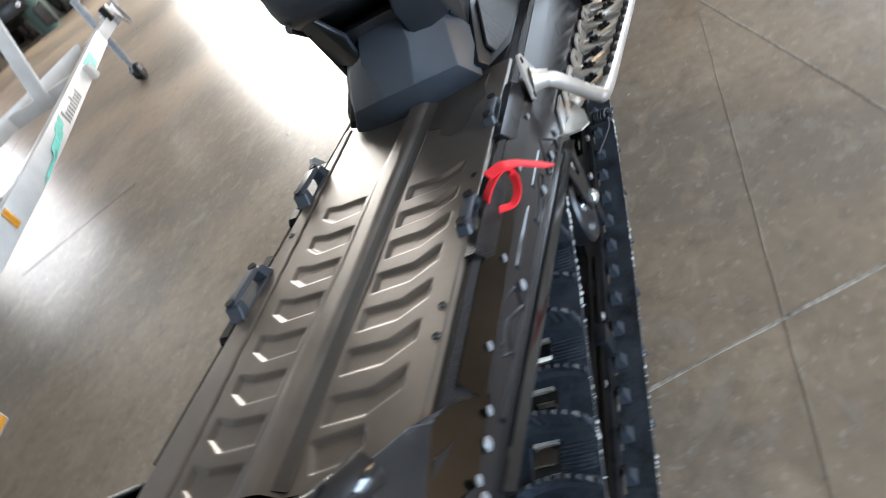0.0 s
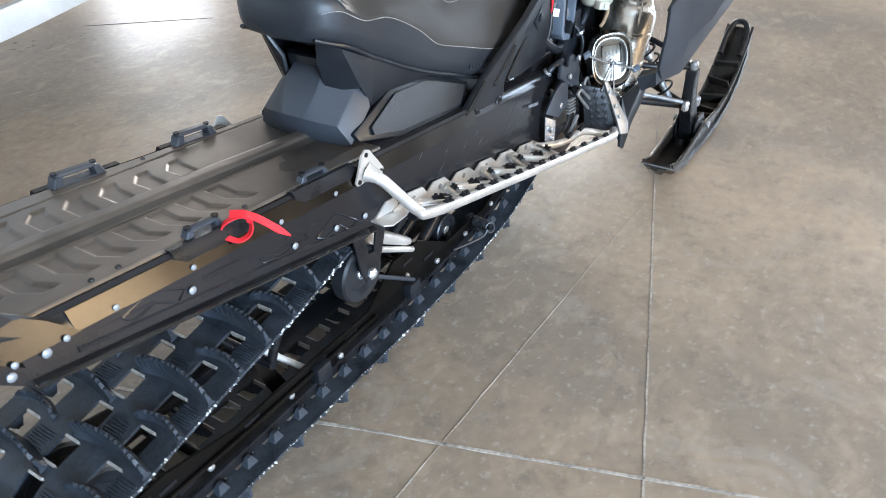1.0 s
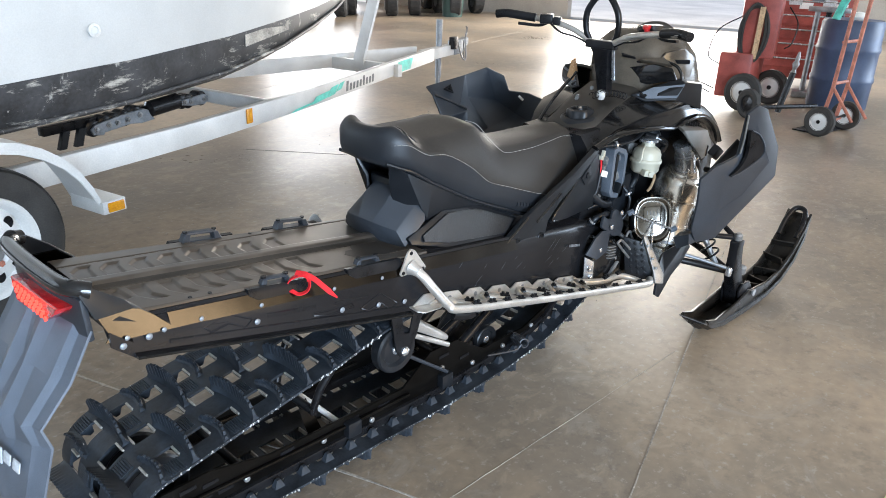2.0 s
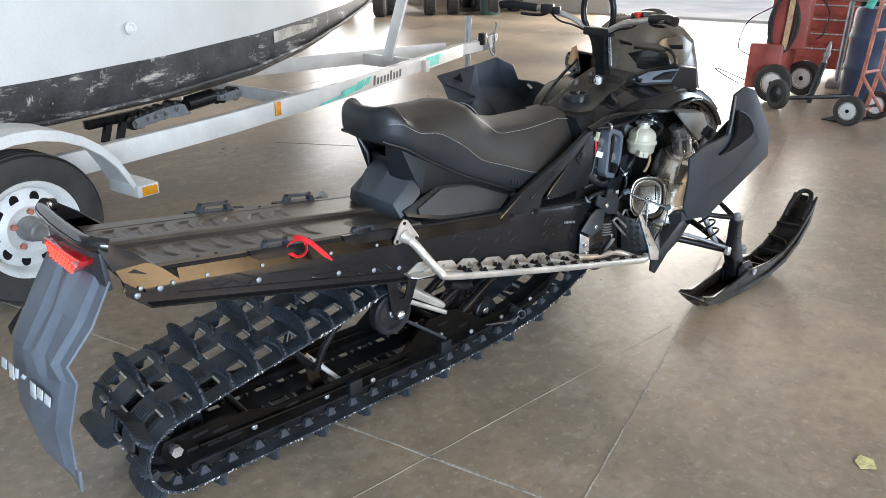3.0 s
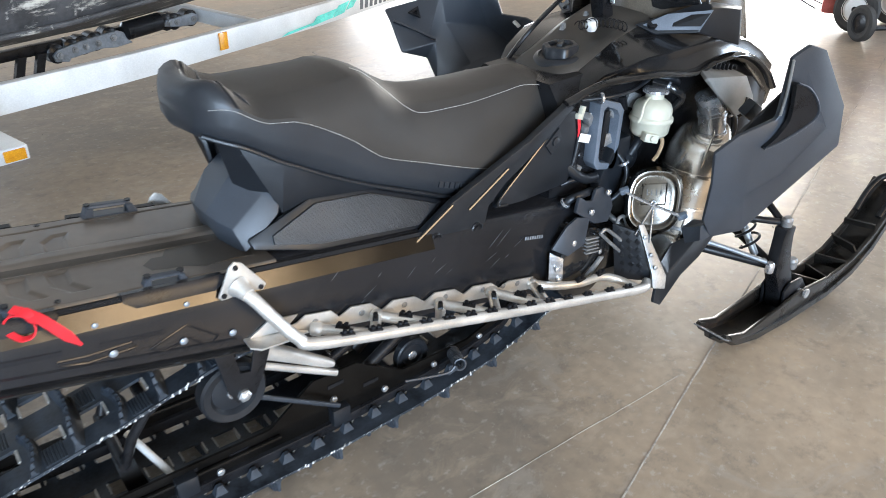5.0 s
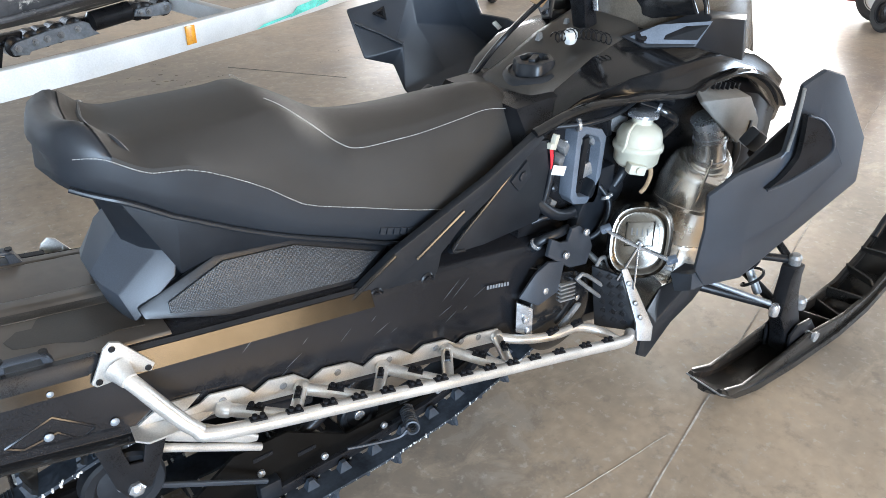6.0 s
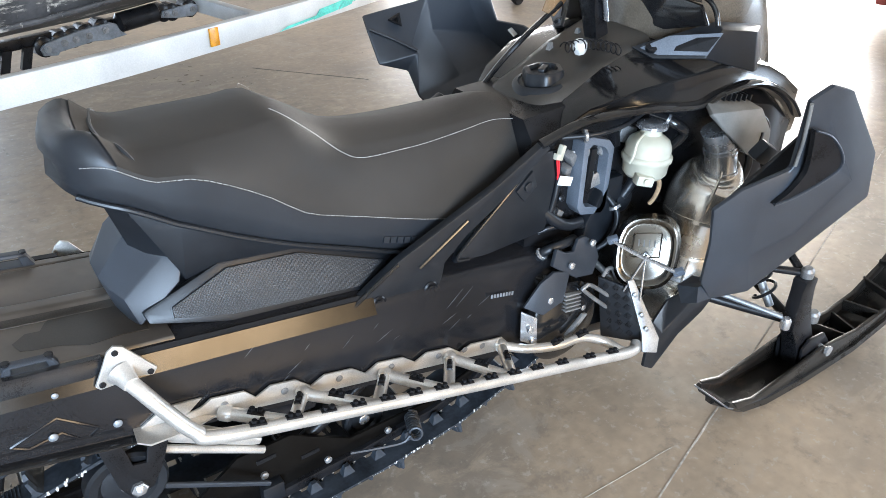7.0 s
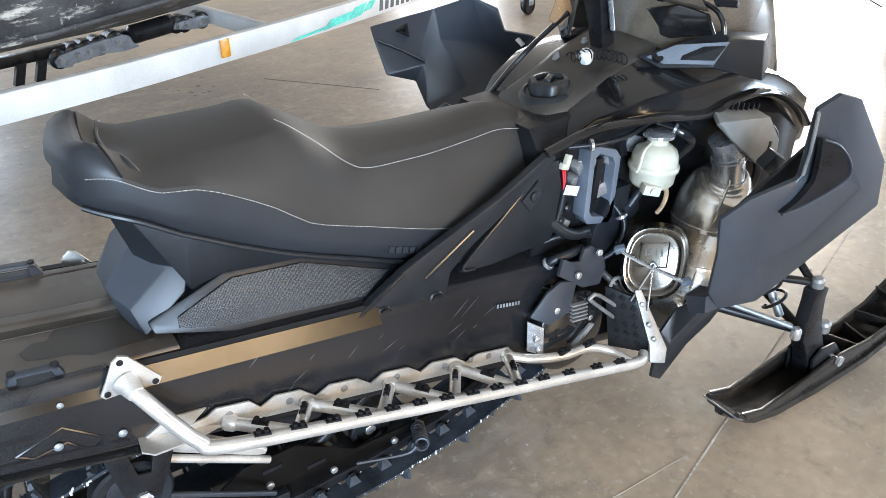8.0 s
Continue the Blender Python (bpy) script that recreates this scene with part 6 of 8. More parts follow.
def steering():
    bm = bm_()
    loft(bm, [[Vector((x, y, z)) for x, y in ((a, -w), (b, -w), (b, w), (a, w))] for z, a, b, w in ((0.92, 2.34, 2.385, 0.022), (1.0, 2.32, 2.36, 0.026), (1.08, 2.295, 2.335, 0.034), (1.112, 2.28, 2.325, 0.045))])
    rounded(bm, 0.008)
    post = part("steering_post", bm, STEEL, sled, "black steering riser")
    rod = bm_()
    tube(rod, [(2.306, -0.05, 1.1), (2.345, -0.04, 0.985)], 0.0085, 10, 0.5)
    part("riser_plate", rod, CHROME, post, "bright riser plate")
    bar = bm_()
    tube(bar, smooth_line([(2.19, 0.42, 1.2), (2.25, 0.3, 1.19), (2.275, 0.2, 1.178), (2.287, 0.12, 1.158), (2.298, 0.05, 1.124), (2.298, 0, 1.122), (2.296, -0.05, 1.124), (2.27, -0.12, 1.152), (2.235, -0.2, 1.17), (2.2, -0.3, 1.185), (2.15, -0.4, 1.195)], 6), 0.0115, 12)
    b = part("handlebar", bar, ALU, post, "silver handlebar with black grips")
    for s in (-1, 1):
        g = bm_()
        tube(g, smooth_line([(2.19, s * 0.43, 1.195), (2.205, s * 0.39, 1.2), (2.228, s * 0.33, 1.195), (2.25, s * 0.28, 1.19)] if s > 0 else [(2.14, -0.43, 1.192), (2.17, -0.37, 1.196), (2.2, -0.3, 1.188)], 4), 0.0165, 14)
        part("grip", g, STEEL, b, "black rubber grip")
        lever = bm_()
        tube(lever, smooth_line([(2.275, s * 0.23, 1.178), (2.262, s * 0.27, 1.162), (2.225, s * 0.345, 1.165)], 4), 0.006, 8)
        box(lever, (2.262, s * 0.235, 1.19), (0.05, 0.05, 0.036), (0, 0, 30 * s), 0.006)
        box(lever, (2.268, s * 0.19, 1.185), (0.032, 0.03, 0.03), (0, 0, 30 * s), 0.005)
        part("brake_lever", lever, STEEL, b, "black lever and switch block")
        hose = bm_()
        tube(hose, smooth_line([(2.265, s * 0.22, 1.175), (2.27, s * 0.17, 1.145), (2.285, s * 0.1, 1.13), (2.31, s * 0.04, 1.09), (2.35, s * 0.03, 0.98)], 5), 0.004, 6)
        part("cable", hose, STEEL, b)
    kill = bm_()
    lathe(kill, [(0.01, 0), (0.01, 0.012), (0.015, 0.014), (0.015, 0.024), (0, 0.026)], (2.235, -0.22, 1.182), (-0.2, 0, 1), 12)
    part("stop_button", kill, RED_LAMP, b, "red stop button")
    ring = bm_()
    tube(ring, smooth_line([(2.3, 0.055, 1.13), (2.292, 0.07, 1.17), (2.285, 0.062, 1.24), (2.285, 0, 1.3), (2.285, -0.062, 1.24), (2.292, -0.07, 1.17), (2.3, -0.055, 1.13)], 6), 0.012, 10)
    part("grab_strap", ring, STEEL, b, "black grab loop")
    pad = bm_()
    box(pad, (2.302, 0, 1.115), (0.045, 0.12, 0.03), (0, 0, 0), 0.006)
    part("bar_clamp", pad, STEEL, b)


steering()


def side_panels():
    """The body panels, unlatched and swung away from both sides."""
    bm = bm_()
    corners = [(2.31, -0.488, 0.455), (2.262, -0.488, 0.515), (2.24, -0.505, 0.63), (2.215, -0.512, 0.72), (2.268, -0.533, 0.76), (2.375, -0.562, 0.79), (2.34, -0.583, 0.945), (2.385, -0.598, 0.972), (2.44, -0.608, 0.955), (2.58, -0.62, 0.80),
               (2.63, -0.612, 0.68), (2.54, -0.57, 0.585), (2.41, -0.515, 0.455), (2.49, -0.612, 0.76), (2.40, -0.575, 0.65), (2.325, -0.535, 0.60), (2.325, -0.548, 0.735), (2.43, -0.588, 0.815), (2.41, -0.594, 0.885)]
    faces = [(0, 1, 15, 12), (1, 2, 15), (2, 3, 4, 16, 15), (4, 5, 16), (5, 6, 18, 17), (5, 17, 16), (6, 7, 8, 18), (8, 9, 13, 18), (18, 13, 17), (17, 13, 14, 16), (16, 14, 15), (13, 9, 10, 11), (13, 11, 14), (14, 11, 12, 15)]
    for k in (13, 14, 15):
        x, y, z = corners[k]
        corners[k] = (x - 0.004, y - 0.016, z)
    shell(bm, corners, faces, 0.014, 0.007, (2.5, 0.2, 0.7))
    p = part("side_panel", bm, GREYBLACK, sled, "charcoal plastic side panel swung outwards", 24)
    scoop = bm_()
    rim = smooth_line([(2.357, -0.599, 0.889), (2.398, -0.61, 0.871), (2.44, -0.617, 0.83), (2.452, -0.616, 0.795), (2.421, -0.603, 0.767), (2.374, -0.582, 0.738), (2.333, -0.566, 0.724)], 4)
    tube(scoop, rim, 0.0045, 10, 0.6)
    part("scoop_lip", scoop, GREYBLACK, p, "smooth lip of the air scoop")
    # Dark sheet over the panel stands in for the scoop's shaded hollow.
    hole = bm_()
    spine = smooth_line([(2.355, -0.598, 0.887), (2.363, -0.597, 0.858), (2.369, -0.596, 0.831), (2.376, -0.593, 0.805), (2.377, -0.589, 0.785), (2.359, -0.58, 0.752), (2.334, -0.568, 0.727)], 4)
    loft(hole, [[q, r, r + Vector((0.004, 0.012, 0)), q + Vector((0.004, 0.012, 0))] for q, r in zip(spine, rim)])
    part("scoop_shade", hole, STEEL, p, "dark sheet standing for the shade in the scoop")
    strip = bm_()
    shell(strip, [(2.24, -0.50, 0.70), (2.33, -0.50, 0.745), (2.428, -0.50, 0.788), (2.45, -0.52, 0.83), (2.48, -0.53, 0.80), (2.45, -0.52, 0.735), (2.353, -0.50, 0.70)], [(0, 1, 6), (1, 2, 5, 6), (2, 3, 4, 5)], 0.01, 0.003, (2.5, -0.1, 0.6))
    part("inner_ledge", strip, BLACK, p)
    latch = bm_()
    box(latch, (2.46, -0.44, 0.765), (0.05, 0.03, 0.045), (20, 30, 0), 0.008)
    part("latch", latch, BLACK, p)
    grp = bm_()
    loft(grp, [[Vector(q) for q in ring] for ring in (
        [(2.275, -0.48, 0.455), (2.32, -0.49, 0.46), (2.32, -0.48, 0.50), (2.275, -0.475, 0.495)],
        [(2.29, -0.43, 0.42), (2.34, -0.43, 0.43), (2.34, -0.41, 0.47), (2.29, -0.41, 0.46)])])
    part("panel_clip", grp, GREYBLACK, p)
    arm = bm_()
    tube(arm, [(2.52, -0.58, 0.68), (2.72, -0.3, 0.62)], 0.012, 8)
    part("panel_hinge", arm, BLACK, p)
    # Pale tube paints the light caught by the panel's inner edge.
    edge = bm_()
    tube(edge, [(2.337, -0.586, 0.942), (2.35, -0.581, 0.9), (2.363, -0.575, 0.855), (2.374, -0.566, 0.8)], 0.0038, 8)
    part("lit_panel_edge", edge, SHROUD, p, "pale strip painted as light along the panel's inner edge")
    # left panel, hanging open: a flat flap, a bright fold and a deep hollow
    bm = bm_()
    corners = [(2.124, 0.752, 0.869), (2.103, 0.69, 0.845), (2.112, 0.637, 0.747), (2.196, 0.612, 0.72), (2.208, 0.569, 0.655), (2.222, 0.593, 0.776), (2.33, 0.712, 0.905), (2.47, 0.705, 0.925), (2.545, 0.665, 0.885), (2.558, 0.64, 0.818),
               (2.6, 0.56, 0.815), (2.605, 0.456, 0.796), (2.36, 0.72, 0.80), (2.40, 0.62, 0.67), (2.245, 0.5, 0.6), (2.556, 0.716, 0.765), (2.6, 0.625, 0.71), (2.58, 0.42, 0.66), (2.42, 0.38, 0.56), (2.24, 0.65, 0.79)]
    faces = [(0, 1, 19, 6), (1, 2, 5, 19), (2, 3, 5), (3, 4, 5), (19, 5, 12, 6), (5, 4, 13, 12), (4, 14, 13), (6, 12, 15, 7), (7, 15, 9, 8), (15, 16, 10, 9), (12, 13, 16, 15), (16, 17, 11, 10), (13, 14, 18, 17), (13, 17, 16)]
    shell(bm, corners, faces, 0.012, 0.008, (2.3, 1.2, 0.6))
    q = part("side_panel", bm, GREYBLACK, sled, "black plastic side panel hanging open", 40)
    eye = bm_()
    lathe(eye, [(0.026, 0), (0.026, 0.008), (0.012, 0.004), (0.012, 0.0)], (2.212, 0.7, 0.853), (-0.25, -0.7, 0.75), 3)
    part("latch_eye", eye, STEEL, q, "triangular latch eye")
    eye2 = bm_()
    box(eye2, (2.582, 0.585, 0.792), (0.03, 0.03, 0.006), (40, 0, 30), 0.002)
    part("latch_tab", eye2, PAPER, q, "bright latch tab")
    ridge = bm_()
    tube(ridge, [(2.108, 0.68, 0.842), (2.17, 0.645, 0.812), (2.222, 0.596, 0.782)], 0.005, 8)
    part("panel_rib", ridge, BLACK, q)


side_panels()


# ---- skis and front suspension ----
def front_end(s):
    y = s * 0.468
    bm = bm_()
    spine = [(2.455, 0.085, 0.05), (2.52, 0.04, 0.058), (2.62, 0.02, 0.062), (2.80, 0.016, 0.066), (3.04, 0.02, 0.066), (3.2, 0.05, 0.066), (3.32, 0.11, 0.066), (3.42, 0.195, 0.062), (3.475, 0.27, 0.05), (3.49, 0.30, 0.03)]
    rings = []
    for k, (x, z, w) in enumerate(spine):
        lip = 0.018 if 0 < k < 9 else 0.008
        a, b = spine[max(k - 1, 0)], spine[min(k + 1, 9)]
        n = Vector((-(b[1] - a[1]), 0, b[0] - a[0])).normalized()
        c = Vector((x, y, z))
        side = Vector((0, 1, 0))
        prof = [(-w, lip), (-w - 0.003, 0.0), (-w * 0.75, -0.012), (-w * 0.3, -0.012), (-w * 0.18, -0.022), (w * 0.18, -0.022), (w * 0.3, -0.012), (w * 0.75, -0.012), (w + 0.003, 0.0), (w, lip), (w * 0.8, lip), (w * 0.72, 0.0), (-w * 0.72, 0.0), (-w * 0.8, lip)]
        rings.append([c + side * u + n * v for u, v in prof])
    loft(bm, rings)
    ski = part("ski", bm, SKI, sled, "black plastic ski with upturned tip")
    for side in (-1, 1):
        flange = bm_()
        pts = [(2.47, 0.09), (2.56, 0.062), (2.7, 0.075), (2.86, 0.1), (3.06, 0.085), (3.2, 0.105), (3.32, 0.165), (3.42, 0.255), (3.47, 0.315)]
        low = [(3.465, 0.27), (3.345, 0.14), (3.22, 0.075), (3.04, 0.04), (2.82, 0.028), (2.58, 0.035), (2.49, 0.062)]
        plate(flange, pts + low, "y", y + side * 0.052 - 0.006, y + side * 0.052 + 0.006, 0.003)
        part("ski_wall", flange, SKI, ski)
    for k in range(5):
        rib = bm_()
        x = 3.0 + 0.08 * k
        box(rib, (x, y, 0.055 + 0.03 * max(0, k - 1) ** 1.35), (0.006, 0.1, 0.05), (0, -12 * k, 18 * (-1) ** k), 0.001)
        part("ski_rib", rib, SKI, ski)
    loop = bm_()
    tube(loop, smooth_line([(3.36, y - 0.04, 0.215), (3.42, y - 0.04, 0.275), (3.468, y - 0.022, 0.322), (3.47, y + 0.022, 0.324), (3.42, y + 0.04, 0.28), (3.36, y + 0.04, 0.215)], 5), 0.012, 10)
    part("ski_loop", loop, STEEL, ski, "black ski handle loop")
    runner = bm_()
    tube(runner, [(2.6, y, 0.0065), (3.02, y, 0.0065)], 0.006, 8)
    part("carbide_runner", runner, CAST, ski, "steel runner under the ski")
    for side in (-1, 1):
        web = bm_()
        plate(web, [(2.80, 0.035), (2.785, 0.115), (2.815, 0.14), (2.885, 0.135), (2.93, 0.085), (2.93, 0.035)], "y", y + side * 0.036 - 0.004, y + side * 0.036 + 0.004, 0.002)
        part("saddle_plate", web, STEEL, ski, "black saddle cheek that holds the spindle")
    edge = bm_()
    shell(edge, [(2.447, y - 0.055, 0.083), (2.447, y + 0.055, 0.083), (2.47, y + 0.057, 0.07), (2.47, y - 0.057, 0.07)], [(0, 1, 2, 3)], 0.004, 0.001, (2.6, y, 0.5))
    part("worn_tail", edge, CAST, ski, "worn bright tail edge")
    bolt = bm_()
    lathe(bolt, [(0.016, -0.07), (0.016, -0.062), (0.009, -0.06), (0.009, 0.06), (0.016, 0.062), (0.016, 0.07)], (2.88, y, 0.09), (0, 1, 0), 12)
    part("ski_bolt", bolt, CHROME, ski)
    # spindle
    sp = bm_()
    loft(sp, [[Vector((x, y + dy, z)) for x, dy in ((a, -w), (b, -w), (b, w), (a, w))] for z, a, b, w in ((0.04, 2.80, 2.91, 0.026), (0.09, 2.79, 2.885, 0.026), (0.14, 2.765, 2.85, 0.024), (0.19, 2.735, 2.825, 0.022), (0.25, 2.735, 2.805, 0.02), (0.31, 2.735, 2.795, 0.019), (0.345, 2.738, 2.792, 0.022))])
    rounded(sp, 0.008)
    spindle = part("spindle", sp, STEEL, sled, "black forged ski spindle")
    for c, r, mat in (((2.765, y, 0.357), 0.017, CAST), ((2.715, y - 0.006, 0.218), 0.014, CHROME), ((2.85, y - 0.01, 0.19), 0.017, CAST)):
        b = bm_()
        lathe(b, [(r * 0.6, -0.02), (r, -0.016), (r, 0.012), (r * 0.6, 0.02), (0, 0.021)], c, (-0.2, -0.1, 1), 16)
        part("ball_joint", b, mat, spindle, "round joint cap")
    def arm(name, pts, r, mat, label):
        part(name, tube(bm_(), smooth_line([(x, s * q, z) for x, q, z in pts], 4), r, 10), mat, sled, label)
    arm("upper_arm", [(2.765, 0.455, 0.352), (2.66, 0.36, 0.37), (2.56, 0.18, 0.40)], 0.011, STEEL, "black upper suspension arm")
    arm("upper_arm", [(2.765, 0.455, 0.352), (2.80, 0.34, 0.40), (2.84, 0.15, 0.44)], 0.011, STEEL, "black upper suspension arm")
    arm("lower_arm", [(2.76, 0.45, 0.2), (2.6, 0.3, 0.25), (2.5, 0.15, 0.27)], 0.014, STEEL, "black lower suspension arm")
    arm("lower_arm", [(2.77, 0.45, 0.2), (2.78, 0.3, 0.26), (2.8, 0.14, 0.3)], 0.014, STEEL, "black lower suspension arm")
    arm("tie_rod", [(2.712, 0.46, 0.232), (2.6, 0.34, 0.28), (2.5, 0.2, 0.31)], 0.0075, GALV, "pale steering tie rod")
    shock = bm_()
    p0, p1 = Vector((2.75, s * 0.4, 0.22)), Vector((2.7, s * 0.2, 0.56))
    tube(shock, [p0, p0.lerp(p1, 0.5)], 0.012, 10)
    tube(shock, [p0.lerp(p1, 0.45), p1], 0.02, 12)
    sh = part("ski_shock", shock, CAST, sled, "ski shock absorber with a black coil spring")
    coil = bm_()
    ax = (p1 - p0).normalized()
    u = ax.cross(Vector((1, 0, 0))).normalized()
    v = ax.cross(u)
    tube(coil, [p0.lerp(p1, 0.08 + 0.7 * t) + 0.034 * (math.cos(14 * math.pi * t) * u + math.sin(14 * math.pi * t) * v) for t in (k / 140 for k in range(141))], 0.0045, 6)
    part("coil_spring", coil, STEEL, sh)


front_end(-1)
front_end(1)


# ---- tie-down hooks and the strap ----
def hooks():
    """Low bridge handles bolted along both edges of the tunnel."""
    for x, y in ((0.716, 0.18), (1.005, 0.178), (0.71, -0.18), (1.0, -0.176)):
        s = 1 if y > 0 else -1
        z = deck_z(x) + 0.009
        size = 1.0 if s > 0 else 0.72
        def at(dx, dy, dz):
            return Vector((x + dx * size, y + s * dy * size, z + dz * size - 0.112 * dx * size))
        bm = bm_()
        loft(bm, [[at(dx, b, h) for b, h in ((-0.012, 0.0), (-0.012, 0.006), (0.018, 0.006), (0.02, 0.0))] for dx in (-0.056, 0.056)])
        for e in (-1, 1):
            loft(bm, [[at(e * c + a, b, h) for a, b in ((-w, -0.012), (w, -0.012), (w, 0.014), (-w, 0.014))] for h, c, w in ((0.0, 0.048, 0.012), (0.014, 0.043, 0.009), (0.024, 0.04, 0.008))])
        loft(bm, [[at(dx, b, h + up) for b, h in ((-0.008, 0.02), (-0.006, 0.028), (0.012, 0.028), (0.018, 0.022), (0.012, 0.018))] for dx, up in ((-0.047, -0.004), (-0.034, 0.001), (0.034, 0.001), (0.047, -0.004))])
        rounded(bm, 0.002, 1)
        h = part("tie_down_hook", bm, GREYBLACK, sled, "dark plastic cargo hook", 30)
        foot = bm_()
        loft(foot, [[Vector((x + d, s * yy, deck_z(x + d) + hh)) for yy, hh in ((0.186, 0.0125), (0.2, 0.014), (0.2075, 0.0035), (0.2075 + 0.0055 * w, 0.0035 - 0.0265 * w), (0.2035 + 0.005 * w, 0.001 - 0.026 * w), (0.19, 0.005))]
                    for d, w in ((-0.085, 0.1), (-0.06, 0.75), (-0.04, 0.95), (0.05, 0.95), (0.075, 0.7), (0.1, 0.1))])
        part("hook_mount", foot, STEEL, h, "black mount folded over the tunnel's shoulder")
        for e in (-1, 1):
            b = bm_()
            lathe(b, [(0.007, 0), (0.007, 0.004), (0.004, 0.004)], at(e * 0.042, 0.003, 0.0265), (0, 0, 1), 10)
            part("bolt", b, STEEL, h)


hooks()


def red_strap():
    at = Vector((0.735, -0.196, deck_z(0.735) + 0.005))
    strap = thing("strap", at, "bright red webbing strap knotted to a cargo hook on the tunnel", "strap")
    def ribbon(pts, width, name):
        line = smooth_line(pts, 7)
        bm, rings = bm_(), []
        for k, p in enumerate(line):
            way = (line[min(k + 1, len(line) - 1)] - line[max(k - 1, 0)]).normalized()
            side = way.cross(Vector((-0.35, 0.0, 1.0))).normalized() * width * (1 if k < len(line) - 5 else (len(line) - k) / 6)
            up = side.cross(way).normalized() * 0.0012
            rings.append([p - side + up, p + side + up, p + side - up, p - side - up])
        loft(bm, rings)
        part(name, bm, RED_CLOTH, strap)
    ribbon([(0.735, -0.196, 0.668), (0.738, -0.206, 0.684), (0.75, -0.222, 0.696), (0.764, -0.234, 0.694), (0.772, -0.236, 0.672), (0.766, -0.232, 0.654), (0.75, -0.224, 0.648), (0.738, -0.212, 0.655), (0.73, -0.198, 0.662)], 0.0055, "loop")
    ribbon([(0.748, -0.214, 0.702), (0.764, -0.234, 0.699), (0.774, -0.242, 0.686)], 0.008, "knot")
    ribbon([(0.762, -0.23, 0.7), (0.782, -0.244, 0.684), (0.804, -0.258, 0.658), (0.826, -0.273, 0.632)], 0.0095, "tail")


red_strap()

# ---- boat and trailer ----
TRAIL = radians(13)
TO = Vector((1.1, 2.8, 0))
TU, TV = Vector((math.cos(TRAIL), math.sin(TRAIL), 0)), Vector((-math.sin(TRAIL), math.cos(TRAIL), 0))


def at_trailer(u, v, z):
    return TO + TU * u + TV * v + Vector((0, 0, z))


def boat():
    hull = thing("boat", at_trailer(0, 0, 0.5), "white fibreglass boat with scraped black lower band on its trailer", "boat")
    stations = [(-2.6, 1.0, 0.83, 0.66, 0.40), (-1.4, 0.98, 0.845, 0.665, 0.42), (-0.6, 0.93, 0.862, 0.67, 0.44), (0.1, 0.86, 0.89, 0.69, 0.455), (0.8, 0.76, 0.935, 0.74, 0.485), (1.4, 0.62, 0.985, 0.82, 0.545), (1.9, 0.44, 1.02, 0.90, 0.66), (2.35, 0.26, 1.06, 0.98, 0.84), (2.75, 0.08, 1.12, 1.08, 1.02)]
    def side(parts):
        b = bm_()
        loft(b, [[at_trailer(u, v, z) for v, z in parts(w, band, low, keel)] for u, w, band, low, keel in stations])
        return b
    lower = side(lambda w, band, low, keel: [(-w, band), (-w * 0.985, (band + low) / 2), (-w * 0.93, low), (-w * 0.5, (low + keel) / 2 - 0.01), (0, keel), (w * 0.5, (low + keel) / 2 - 0.01), (w * 0.93, low), (w * 0.985, (band + low) / 2), (w, band)])
    part("hull_bottom", lower, BOTTOM, hull, "scraped black bottom paint")
    upper = side(lambda w, band, low, keel: [(-w * 1.002, band + 0.001), (-w * 1.06 - 0.03, band + 0.4), (-w * 1.08 - 0.05, band + 0.75), (w * 1.08 + 0.05, band + 0.75), (w * 1.06 + 0.03, band + 0.4), (w * 1.002, band + 0.001)])
    part("hull_side", upper, GELCOAT, hull, "glossy white topsides")
    strake = bm_()
    tube(strake, [at_trailer(u, -w * 0.95 - 0.004, low - 0.002) for u, w, band, low, keel in stations], 0.012, 8)
    part("chine", strake, BOTTOM, hull)
    tape = bm_()
    for u0, u1, f0, f1 in ((0.95, 1.45, 0.55, 0.9),):
        pts = []
        for u, f in ((u0, f0), (u1, f0), (u1, f1), (u0, f1)):
            w = float(np.interp(u, [s[0] for s in stations], [s[1] for s in stations]))
            lo = float(np.interp(u, [s[0] for s in stations], [s[3] for s in stations]))
            hi = float(np.interp(u, [s[0] for s in stations], [s[2] for s in stations]))
            pts.append(at_trailer(u, -w * 0.995 - 0.004, lo + f * (hi - lo)))
        shell(tape, pts, [(0, 1, 2, 3)], 0.003, 0, at_trailer(0, 0, 0.9))
    part("scraped_patch", tape, JOINT, hull, "bare patch in the black band")
    plug = bm_()
    lathe(plug, [(0.03, 0), (0.03, 0.006), (0.018, 0.01), (0.014, 0.004), (0.0, 0.004)], at_trailer(-0.15, -0.935, 1.045), -TV, 20)
    p = part("drain_plug", plug, WHITE, hull, "white through-hull fitting")


boat()


